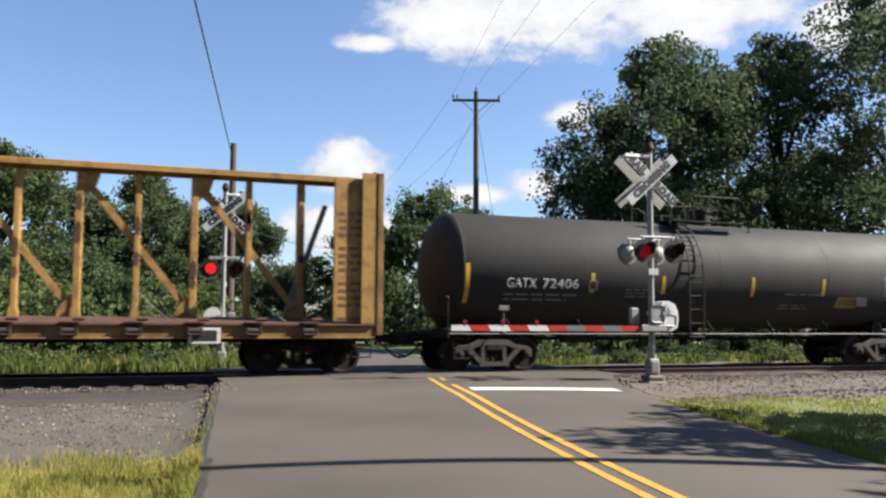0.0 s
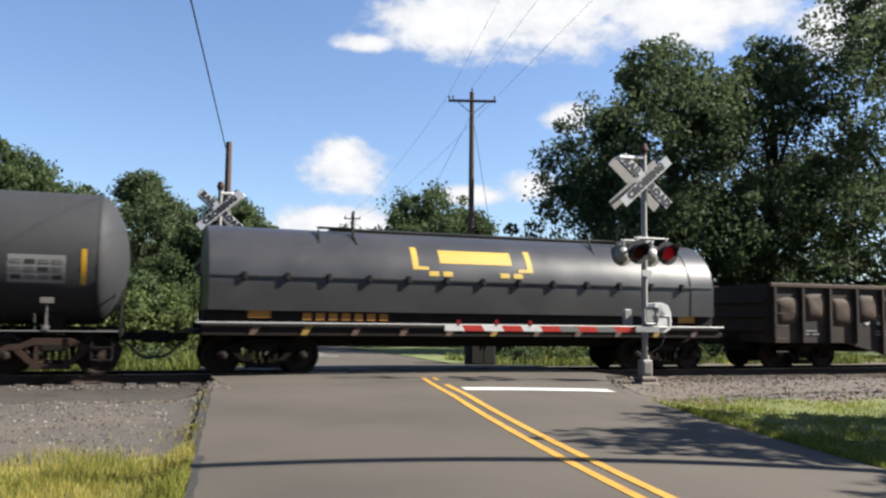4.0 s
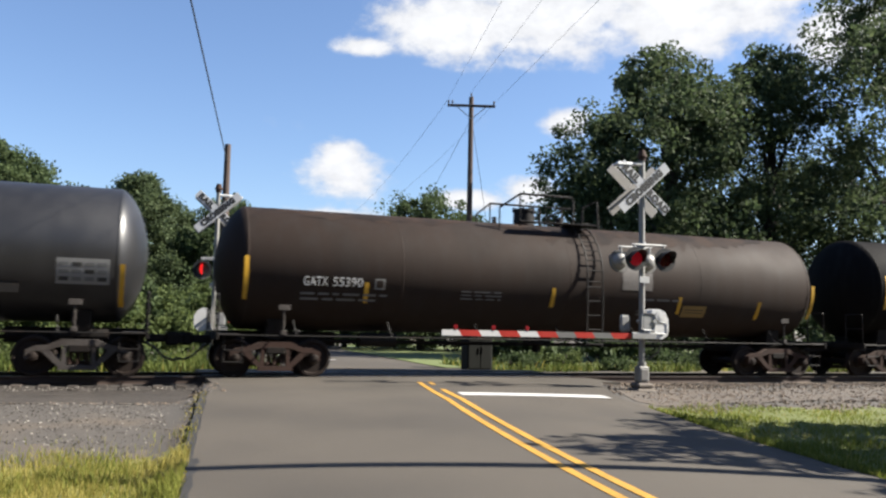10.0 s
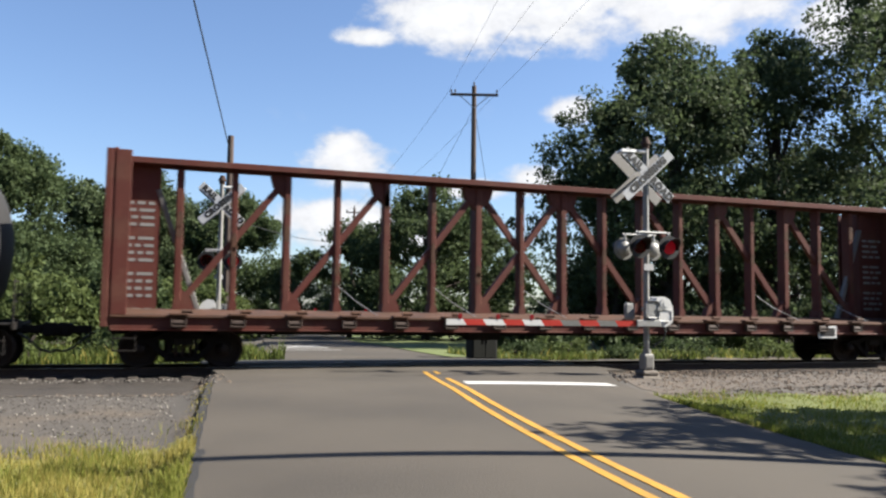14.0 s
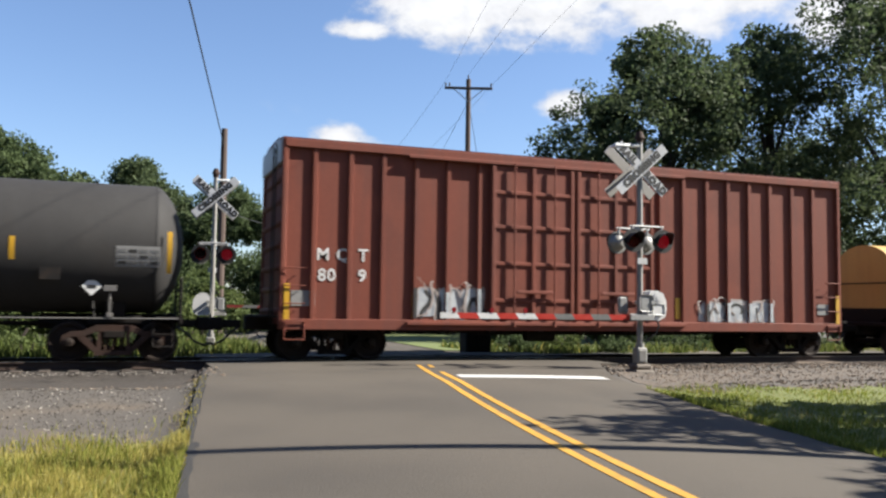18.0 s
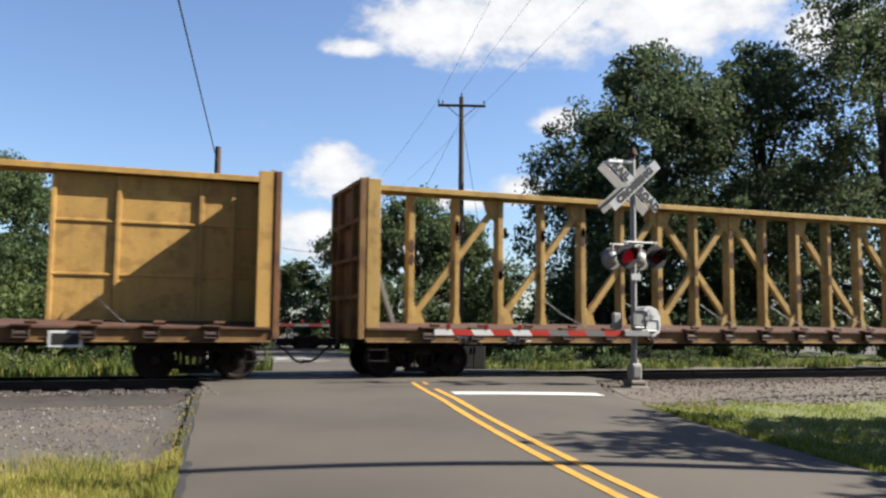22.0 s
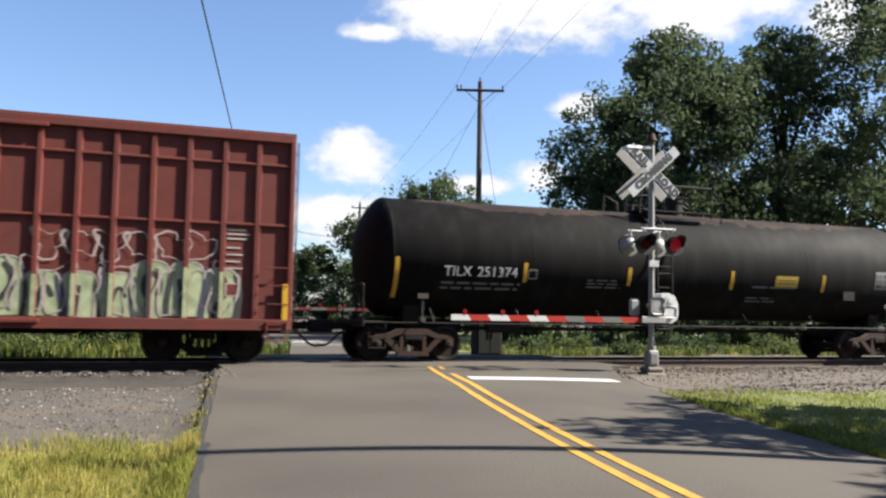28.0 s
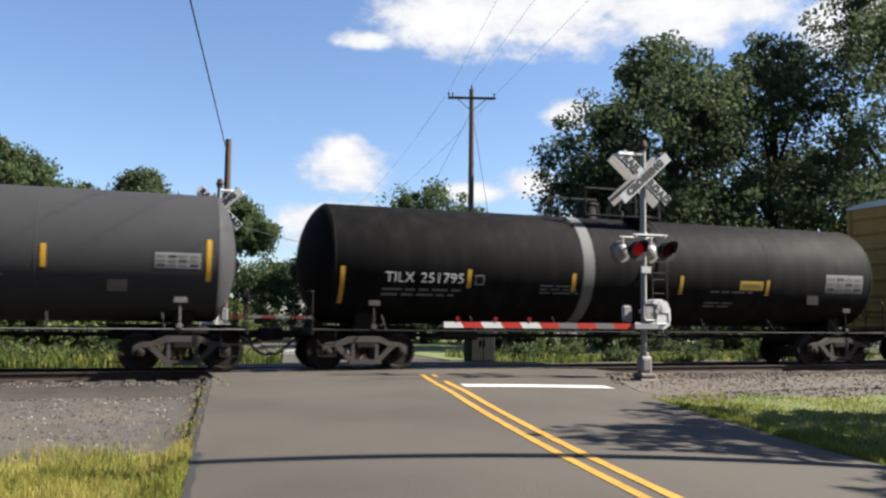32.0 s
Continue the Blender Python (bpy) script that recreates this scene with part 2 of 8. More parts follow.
GRIME = mat("grimy_underframe", (0.018, 0.015, 0.013), 0.8, spec=0.15, vary=0.3, scale=2, fine=20, second=(0.04, 0.027, 0.02), second_amount=0.3, second_scale=2.5)
WHEEL_MAT = mat("wheel_steel", (0.035, 0.026, 0.022), 0.65, 0.2, spec=0.15, vary=0.25, scale=4, fine=25)
FRAME_TAN = mat("truck_frame_dusty", (0.058, 0.032, 0.024), 0.8, spec=0.2, vary=0.28, scale=3, fine=20, second=(0.05, 0.035, 0.028), second_amount=0.4)
FRAME_GREY = mat("truck_frame_grey", (0.09, 0.079, 0.072), 0.75, spec=0.2, vary=0.28, scale=3, fine=20, second=(0.06, 0.045, 0.038), second_amount=0.4)
HOSE = mat("rubber_hose", (0.015, 0.015, 0.015), 0.6)
GALV = mat("galvanised_steel", (0.5, 0.5, 0.49), 0.5, 0.35, vary=0.14, scale=3, fine=30)
ALU = mat("aluminium_paint", (0.36, 0.35, 0.33), 0.5, 0.3, vary=0.1, scale=3, fine=30)
WHITE_PAINT = mat("white_enamel", (0.95, 0.95, 0.93), 0.4, vary=0.06)
SIGN_WHITE = mat("sign_sheeting_white", (0.72, 0.73, 0.74), 0.5, vary=0.08)
SIGN_BACK = mat("sign_back_aluminium", (0.42, 0.4, 0.37), 0.6, 0.2, vary=0.14)
SIGN_BLACK = mat("sign_lettering_black", (0.02, 0.02, 0.02), 0.6)
LAMP_BLACK = mat("lamp_hood_black", (0.012, 0.012, 0.012), 0.55)
RED_SHEET = mat("red_reflective", (0.62, 0.035, 0.02), 0.45, vary=0.06)
RED_DULL = mat("red_reflective_faded", (0.26, 0.03, 0.022), 0.55, vary=0.1)
GREY_SHEET = mat("weathered_white_reflective", (0.22, 0.22, 0.21), 0.5, vary=0.1)
RED_DARK = mat("red_glass_unlit", (0.09, 0.004, 0.004), 0.15, vary=0.04, bump=0.0, coat=0.5)
RED_GLOW = mat("red_glass_lit", (0.42, 0.008, 0.02), 0.25, vary=0.0, bump=0.0, emit=0.1)
RED_GLOW_FAR = mat("red_glass_lit_bright", (0.75, 0.02, 0.02), 0.25, vary=0.0, bump=0.0, emit=0.6)
RED_LAMP = mat("red_marker_lamp", (0.28, 0.01, 0.016), 0.3, vary=0.0, bump=0.0, emit=0.06)
CONCRETE = mat("concrete", (0.2, 0.17, 0.14), 0.9, vary=0.18, scale=3, fine=35, bump=0.4)
POLE_WOOD = mat("pole_wood", (0.11, 0.075, 0.06), 0.9, vary=0.22, scale=2, fine=30, streak=0.3)
WIRE_MAT = mat("wire", (0.015, 0.015, 0.017), 0.6)
BARK = mat("bark", (0.06, 0.046, 0.036), 0.95, vary=0.3, scale=3, fine=20, bump=0.8)
LEAF_DARK = leaf_mat("leaf_dark", (0.034, 0.056, 0.027), (0.12, 0.155, 0.07))
LEAF_MID = leaf_mat("leaf_mid", (0.038, 0.062, 0.027), (0.11, 0.148, 0.06))
LEAF_LIGHT = leaf_mat("leaf_light", (0.055, 0.085, 0.028), (0.15, 0.185, 0.062))
GRASS_A = leaf_mat("grass_green", (0.16, 0.2, 0.032), (0.38, 0.39, 0.085))
GRASS_FAR = leaf_mat("grass_tall_green", (0.085, 0.125, 0.026), (0.21, 0.25, 0.065))
GRASS_LUSH = leaf_mat("grass_lush_green", (0.14, 0.185, 0.03), (0.34, 0.38, 0.075))
GRASS_DRY = leaf_mat("grass_dry", (0.36, 0.32, 0.07), (0.56, 0.47, 0.14))
TURF_LUSH = mat("turf_lush", (0.15, 0.175, 0.035), 0.95, vary=0.3, scale=1.2, fine=22, bump=0.7, second=(0.19, 0.19, 0.06), second_amount=0.3, second_scale=0.9)
TURF = mat("turf", (0.24, 0.23, 0.055), 0.95, vary=0.3, scale=1.2, fine=22, bump=0.7, second=(0.2, 0.16, 0.06), second_amount=0.45, second_scale=0.9)
DIRT = mat("dirt_tan", (0.125, 0.098, 0.074), 0.95, vary=0.3, scale=1.4, fine=30, bump=0.8, second=(0.105, 0.09, 0.076), second_amount=0.6, second_scale=1.8)
CAB_GREEN = mat("cabinet_green", (0.012, 0.014, 0.011), 0.75, spec=0.2, vary=0.15, scale=2, fine=20, streak=0.3)
LAWN = mat("lawn", (0.15, 0.19, 0.05), 0.95, vary=0.22, scale=0.6, fine=14, bump=0.5)


def paint(name, base, rough=0.5, **kw):
    opts = dict(vary=0.13, scale=0.8, fine=12, bump=0.05, streak=0.35, spec=0.2)
    opts.update(kw)
    return mat(name, base, rough, **opts)


TANK_BLACK = paint("tank_black", (0.0085, 0.008, 0.008), 0.72, spec=0.06, second=(0.018, 0.014, 0.012), second_amount=0.3, second_scale=0.7)
TANK_BLACK_GLOSS = paint("tank_black_gloss", (0.02, 0.02, 0.022), 0.4, second=(0.032, 0.031, 0.032), second_amount=0.3, second_scale=0.6, spec=0.5)
TANK_SLATE = paint("tank_slate", (0.042, 0.044, 0.049), 0.66, spec=0.16, second=(0.058, 0.058, 0.059), second_amount=0.35, second_scale=0.7)
CARD_DULL = mat("notice_plate_dull", (0.3, 0.19, 0.05), 0.65, vary=0.15)
TANK_CHARCOAL = paint("tank_charcoal", (0.045, 0.044, 0.044), 0.7, spec=0.14, second=(0.062, 0.056, 0.052), second_amount=0.35, second_scale=0.7)
TANK_GREY = paint("tank_grey", (0.165, 0.162, 0.158), 0.7, spec=0.15, second=(0.17, 0.13, 0.09), second_amount=0.25, second_scale=0.8)
TANK_BLUEGREY = paint("tank_blue_grey", (0.058, 0.058, 0.061), 0.68, spec=0.15)
TANK_BROWN = paint("tank_brown_dusty", (0.043, 0.03, 0.024), 0.7, spec=0.1, second=(0.03, 0.024, 0.021), second_amount=0.4, second_scale=0.8)
TANK_RUST = paint("tank_rusty_brown", (0.125, 0.078, 0.055), 0.7, spec=0.12, second=(0.09, 0.062, 0.047), second_amount=0.4, second_scale=0.8)
RAIL_GREY = mat("handrail_grey", (0.2, 0.19, 0.18), 0.6, 0.2, vary=0.15)
TOP_RUST = mat("rust_film_brown", (0.048, 0.031, 0.023), 0.75, vary=0.4, scale=1.6, fine=9, second=(0.024, 0.018, 0.016), second_amount=0.7, second_scale=1.3, spec=0.1)
TOP_RUST_PALE = mat("rust_film_orange", (0.29, 0.19, 0.11), 0.75, vary=0.35, scale=2.0, fine=10, second=(0.17, 0.15, 0.13), second_amount=0.7, second_scale=1.6, spec=0.2)
PALE_FILM = mat("worn_grey_patch", (0.12, 0.105, 0.095), 0.7, vary=0.3, scale=3, fine=15)
RUST_STAIN = mat("rust_run", (0.52, 0.3, 0.11), 0.8, vary=0.3, scale=6, fine=30, second=(0.55, 0.5, 0.4), second_amount=0.5, second_scale=5)
STRIPE_YELLOW = mat("reflective_yellow", (0.75, 0.42, 0.02), 0.5, vary=0.1)
LABEL_WHITE = mat("stencil_white", (0.9, 0.9, 0.88), 0.7, vary=0.16, fine=50)
LABEL_GREY = mat("stencil_grey", (0.3, 0.3, 0.29), 0.7, vary=0.2, fine=50)
LABEL_FAINT = mat("stencil_faint", (0.17, 0.17, 0.17), 0.7, vary=0.25, fine=50)
LABEL_YELLOW = mat("placard_yellow", (0.6, 0.4, 0.03), 0.6, vary=0.12)
LABEL_ORANGE = mat("stencil_orange", (0.6, 0.26, 0.04), 0.7, vary=0.12)
ORANGE_FAINT = mat("stencil_orange_faint", (0.17, 0.08, 0.025), 0.7, vary=0.2, fine=50)
LABEL_BLACK = mat("stencil_black", (0.03, 0.03, 0.03), 0.7, vary=0.2, fine=50)


# ---- mesh helpers ----
class Shape:
    """Collects vertices and faces for one mesh."""

    def __init__(self):
        self.v, self.f = [], []

    def add(self, verts, faces):
        o = len(self.v)
        self.v += [tuple(p) for p in verts]
        self.f += [tuple(o + i for i in fc) for fc in faces]
        return self

    def box(self, x0, x1, y0, y1, z0, z1, m=None):
        p = [(x, y, z) for x in (x0, x1) for y in (y0, y1) for z in (z0, z1)]
        if m is not None:
            p = [m @ Vector(q) for q in p]
        return self.add(p, [(0, 1, 3, 2), (4, 6, 7, 5), (0, 4, 5, 1), (2, 3, 7, 6), (0, 2, 6, 4), (1, 5, 7, 3)])

    def cbox(self, x0, x1, y0, y1, z0, z1, c=0.01, m=None):
        """A box with chamfered edges."""
        xs, ys, zs = (x0, x1), (y0, y1), (z0, z1)
        pts, idx = [], {}
        for i in range(2):
            for j in range(2):
                for k in range(2):
                    s = (1 - 2 * i, 1 - 2 * j, 1 - 2 * k)
                    for a in range(3):
                        q = [xs[i], ys[j], zs[k]]
                        for b in range(3):
                            if b != a:
                                q[b] += s[b] * c
                        idx[i, j, k, a] = len(pts)
                        pts.append(Vector(q))
        if m is not None:
            pts = [m @ q for q in pts]
        fs = []
        for a in range(3):
            b, d = (a + 1) % 3, (a + 2) % 3
            for sgn in (0, 1):
                ring = []
                for u, w in ((0, 0), (1, 0), (1, 1), (0, 1)):
                    key = [0, 0, 0]
                    key[a], key[b], key[d] = sgn, u, w
                    ring.append(idx[(*key, a)])
                fs.append(tuple(ring if sgn else ring[::-1]))
            for u in (0, 1):
                for w in (0, 1):
                    k0, k1 = [0, 0, 0], [0, 0, 0]
                    k0[b] = k1[b] = u
                    k0[d] = k1[d] = w
                    k1[a] = 1
                    ring = [idx[(*k0, b)], idx[(*k1, b)], idx[(*k1, d)], idx[(*k0, d)]]
                    fs.append(tuple(ring if (u + w) % 2 else ring[::-1]))
        for i in range(2):
            for j in range(2):
                for k in range(2):
                    ring = [idx[i, j, k, a] for a in range(3)]
                    fs.append(tuple(ring if (i + j + k) % 2 else ring[::-1]))
        return self.add(pts, fs)

    def tube(self, p0, p1, r, n=8, r1=None, caps=True):
        p0, p1 = Vector(p0), Vector(p1)
        d = (p1 - p0).normalized()
        a = d.orthogonal().normalized()
        b = d.cross(a)
        r1 = r if r1 is None else r1
        ring = [math.cos(2 * math.pi * i / n) * a + math.sin(2 * math.pi * i / n) * b for i in range(n)]
        vs = [p0 + q * r for q in ring] + [p1 + q * r1 for q in ring]
        fs = [(i, (i + 1) % n, n + (i + 1) % n, n + i) for i in range(n)]
        if caps:
            fs += [tuple(range(n - 1, -1, -1)), tuple(range(n, 2 * n))]
        return self.add(vs, fs)

    def path(self, pts, r, n=6):
        pts = [Vector(p) for p in pts]
        vs, fs = [], []
        ref = None
        for i, p in enumerate(pts):
            d = (pts[min(i + 1, len(pts) - 1)] - pts[max(i - 1, 0)]).normalized()
            if ref is None:
                ref = d.orthogonal().normalized()
            a = (ref - d * ref.dot(d)).normalized()
            ref = a
            b = d.cross(a)
            rr = r[i] if isinstance(r, (list, tuple)) else r
            vs += [p + (math.cos(2 * math.pi * k / n) * a + math.sin(2 * math.pi * k / n) * b) * rr for k in range(n)]
        for i in range(len(pts) - 1):
            for k in range(n):
                fs.append((i * n + k, i * n + (k + 1) % n, (i + 1) * n + (k + 1) % n, (i + 1) * n + k))
        fs += [tuple(range(n - 1, -1, -1)), tuple(range((len(pts) - 1) * n, len(pts) * n))]
        return self.add(vs, fs)

    def prism(self, poly, axis, a0, a1):
        """Extrudes a polygon along an axis: 'x' takes (y, z), 'y' takes (x, z), 'z' takes (x, y)."""
        def at(p, a):
            return {"x": (a, p[0], p[1]), "y": (p[0], a, p[1]), "z": (p[0], p[1], a)}[axis]
        n = len(poly)
        vs = [at(p, a0) for p in poly] + [at(p, a1) for p in poly]
        fs = [(i, (i + 1) % n, n + (i + 1) % n, n + i) for i in range(n)] + [tuple(range(n - 1, -1, -1)), tuple(range(n, 2 * n))]
        return self.add(vs, fs)

    def rings(self, loops, close=True, caps=True):
        """Skins closed loops of equal length."""
        n = len(loops[0])
        vs = [p for lp in loops for p in lp]
        fs = []
        for i in range(len(loops) - 1):
            for k in range(n if close else n - 1):
                fs.append((i * n + k, i * n + (k + 1) % n, (i + 1) * n + (k + 1) % n, (i + 1) * n + k))
        if caps and close:
            fs += [tuple(range(n - 1, -1, -1)), tuple(range((len(loops) - 1) * n, len(loops) * n))]
        return self.add(vs, fs)

    def mesh(self, name, material, smooth=35):
        me = bpy.data.meshes.new(name)
        me.from_pydata(self.v, [], self.f)
        b = bmesh.new()
        b.from_mesh(me)
        bmesh.ops.recalc_face_normals(b, faces=b.faces)
        b.to_mesh(me)
        b.free()
        me.materials.append(material)
        if smooth:
            me.shade_smooth()
            me.set_sharp_from_angle(angle=radians(smooth))
        return me


def part(name, shape, material, parent, label="", smooth=35):
    """Links a shape (or a ready mesh) as one mesh object under a thing or a part."""
    ob = new(name, shape if isinstance(shape, bpy.types.Mesh) else shape.mesh(name, material, smooth))
    ob.parent = parent
    if label:
        ob["label"] = label
    return ob


def thing(name, m=None, label="", category="", group="", kind=""):
    ob = new(name)
    ob.empty_display_size = 0.2
    if m is not None:
        ob.matrix_world = m
    return tagged(ob, label, category, group, kind)


def solid(name, shape, material, label="", category="", group="", kind="", smooth=35):
    return tagged(new(name, shape.mesh(name, material, smooth)), label, category, group, kind)


def letters(text, size, material, extrude=0.003, align="CENTER", space=1.0, bold=0.0):
    """Built-in font lettering as a mesh in the XY plane."""
    cu = bpy.data.curves.new("lettering", "FONT")
    cu.body, cu.size, cu.extrude, cu.align_x, cu.align_y, cu.space_character, cu.offset = text, size, extrude, align, "CENTER", space, bold
    cu.resolution_u = 3
    tmp = bpy.data.objects.new("lettering", cu)
    scene.collection.objects.link(tmp)
    dg = bpy.context.evaluated_depsgraph_get()
    me = bpy.data.meshes.new_from_object(tmp.evaluated_get(dg))
    bpy.data.objects.remove(tmp)
    bpy.data.curves.remove(cu)
    me.materials.clear()
    me.materials.append(material)
    return me


# ---- ground, road, track ----


def centre_x(y):
    if y < -16:
        return 4.006 + 0.081 * (y + 16)
    if y < 0:
        return 6.755 + 0.263 * y + 0.0057 * y * y
    if y < 2.0:
        return 6.755 + 0.21 * y
    return 5.95 + 0.1125 * y + (0.006 * (y - 25) ** 2 if y > 25 else 0.0)


def road_z(y):
    return -0.0295 * max(0.0, -7.0 - y) - 0.012 * max(0.0, min(y, 40.0) - 3.0)


def crown(y):
    return 0.03 + 0.07 * min(1.0, max(0.0, (-5.0 - y) / 5.0))


def left_x(y):
    if y >= 2.0:
        return centre_x(y) - 2.45
    return 1.83 + 0.105 * y if y > -16 else centre_x(y) - 3.85


def right_x(y):
    if y >= 2.0:
        return centre_x(y) + 2.45
    return centre_x(y) + 3.4 + 1.5 * max(0.0, 1.0 - abs(y + 1.4) / 5.4) ** 1.3


def smooth_step(a, b, v):
    v = min(1.0, max(0.0, (v - a) / (b - a)))
    return v * v * (3 - 2 * v)


def ground_z(x, y):
    z = road_z(y)
    beside = max(left_x(y) - x, x - right_x(y))
    drop = 0.01 + crown(y) + (0.16 if x < centre_x(y) else 0.06) * smooth_step(0.0, 0.5, beside)
    if abs(y) < 2.6:
        drop = max(drop, 0.22)
    if x < centre_x(y) and y < 0:
        drop += 0.21 * smooth_step(-5.5, -2.9, y) * smooth_step(0.1, 0.7, beside)
    if x > centre_x(y) and y < -7:
        drop -= 0.05 * smooth_step(1.0, 6.0, beside)
    bumpy = 0.05 * noise.noise(Vector((x * 0.35, y * 0.35, 0.0))) + 0.02 * noise.noise(Vector((x * 1.7, y * 1.7, 3.0)))
    return z - drop + bumpy * smooth_step(0.1, 1.5, beside) - (0.25 if beside < -0.3 else 0.0)


def axis_steps(lo, hi, fine_lo, fine_hi, step, grow=1.35):
    vals = [fine_lo + i * step for i in range(int((fine_hi - fine_lo) / step) + 1)]
    s = step
    while vals[0] > lo:
        s *= grow
        vals.insert(0, max(lo, vals[0] - s))
    s = step
    while vals[-1] < hi:
        s *= grow
        vals.append(min(hi, vals[-1] + s))
    return vals


gx, gy = axis_steps(-1800, 1800, -14, 26, 0.33), axis_steps(-1200, 2400, -21, 16, 0.33)
g = Shape()
g.add([(x, y, ground_z(x, y)) for y in gy for x in gx],
      [(j * len(gx) + i, j * len(gx) + i + 1, (j + 1) * len(gx) + i + 1, (j + 1) * len(gx) + i) for j in range(len(gy) - 1) for i in range(len(gx) - 1)])
solid("ground", g, SOIL, "dry grassy soil beside the railway and road", "ground", kind="structure", smooth=180)


def strip(name, material, y_list, xa, xb, lift, label, thick=0.0, kind="structure", ragged=0.0, cols=16):
    s = Shape()
    vs = []
    for y in y_list:
        r0 = ragged * noise.noise(Vector((y * 1.3, 1.0, 0))) + 0.4 * ragged * noise.noise(Vector((y * 5, 2.0, 0)))
        r1 = ragged * noise.noise(Vector((y * 1.3, 7.0, 0))) + 0.4 * ragged * noise.noise(Vector((y * 5, 9.0, 0)))
        a, b = xa(y) + r0, xb(y) + r1
        vs += [(a + (b - a) * i / cols, y, road_z(y) + lift - (crown(y) * (2 * i / cols - 1) ** 2 if thick else 0)) for i in range(cols + 1)]
    n = cols + 1
    fs = [(j * n + i, j * n + i + 1, (j + 1) * n + i + 1, (j + 1) * n + i) for j in range(len(y_list) - 1) for i in range(cols)]
    s.add(vs, fs)
    if thick:
        for c in (0, cols):
            side = [vs[j * n + c] for j in range(len(y_list))]
            low = [(p[0] + (-0.06 if c == 0 else 0.06), p[1], p[2] - thick) for p in side]
            m = len(side)
            s.add(side + low, [(i, i + 1, m + i + 1, m + i) for i in range(m - 1)])
        for r in (0, len(y_list) - 1):
            side = vs[r * n:(r + 1) * n]
            low = [(p[0], p[1], p[2] - thick) for p in side]
            s.add(side + low, [(i, i + 1, n + i + 1, n + i) for i in range(n - 1)])
    return solid(name, s, material, label, name.split("_")[0], kind=kind, smooth=60)


ys_near = [-60 + i * 2.0 for i in range(20)] + [-20 + i * 0.25 for i in range(70)]
ys_near = [y for y in ys_near if y <= -2.55] + [-2.5]
ys_far = [2.5 + i * 0.5 for i in range(16)] + [11 + i * 2.0 for i in range(60)]
strip("road", ASPHALT, ys_near, left_x, right_x, 0.0, "worn grey asphalt country road with a crumbling edge", 0.28, ragged=0.05)
strip("road_beyond", ASPHALT, ys_far, left_x, right_x, 0.0, "grey asphalt road beyond the railway crossing", 0.28, ragged=0.06)
# asphalt crossing panels with flangeways beside the rails
for i, (y0, y1) in enumerate(((-2.49, -0.845), (-0.62, 0.62), (0.845, 2.49))):
    yy = [y0 + (y1 - y0) * k / 6 for k in range(7)]
    strip("crossing_panel", ASPHALT_DARK if i else ASPHALT, yy, lambda y: left_x(-2.6) + 0.05, lambda y: right_x(-1.6), -0.006, "dark asphalt between the rails at the crossing", 0.26, ragged=0.03)


def line(name, material, pts, w, lift, label, ragged=0.012):
    """A painted line along points in plan."""
    s, vs = Shape(), []
    n = len(pts)
    for i, (x, y) in enumerate(pts):
        dx, dy = pts[min(i + 1, n - 1)][0] - pts[max(i - 1, 0)][0], pts[min(i + 1, n - 1)][1] - pts[max(i - 1, 0)][1]
        ln = math.hypot(dx, dy)
        nx, ny = -dy / ln, dx / ln
        ww = w / 2 + ragged * noise.noise(Vector((x * 4, y * 4, 0)))
        for sgn in (-1, 1):
            px, py = x + nx * ww * sgn, y + ny * ww * sgn
            c = (px - centre_x(py)) / 3.8
            vs.append((px, py, road_z(py) + lift - crown(py) * c * c))
    s.add(vs, [(2 * i, 2 * i + 1, 2 * i + 3, 2 * i + 2) for i in range(n - 1)])
    return solid(name, s, material, label, "road marking", kind="structure", smooth=0)


for off, y1 in ((-0.13, -2.75), (0.13, -4.6)):
    line("centre_line", YELLOW_LINE, [(centre_x(y) + off, y) for y in np.arange(-60, y1, 0.4)], 0.11, 0.006, "faded double yellow centre line painted on asphalt")
line("centre_line_dash", YELLOW_LINE, [(centre_x(y) + 0.12, y) for y in np.arange(-3.6, -2.6, 0.2)], 0.1, 0.006, "stub of yellow centre line by the crossing")
line("stop_line", WHITE_LINE, [(5.72 + 0.46 * i, -5.82 - 0.095 * i) for i in range(7)], 0.62, 0.006, "white stop line across the approach lane")
line("stop_line_beyond", WHITE_LINE, [(4.85 + 0.3 * i, 9.9 - 0.03 * i) for i in range(8)], 0.3, 0.006, "white stop line beyond the crossing")
for pts in ([(5.2, 12.1), (7.0, 12.0)], [(5.6, 15.7), (7.4, 15.6)], [(5.4, 12.7), (7.2, 15.2)], [(7.0, 12.6), (5.7, 15.1)]):
    line("road_marking", WHITE_LINE, pts, 0.3, 0.006 + 0.001 * (pts[0][0] < 6.0), "white painted railroad marking on the far lane")

line("road_edge", TAR, [(left_x(y) - 0.03, y) for y in np.arange(-30, -2.6, 0.12)], 0.17, 0.004, "dark crumbling tar edge of the asphalt", 0.05)

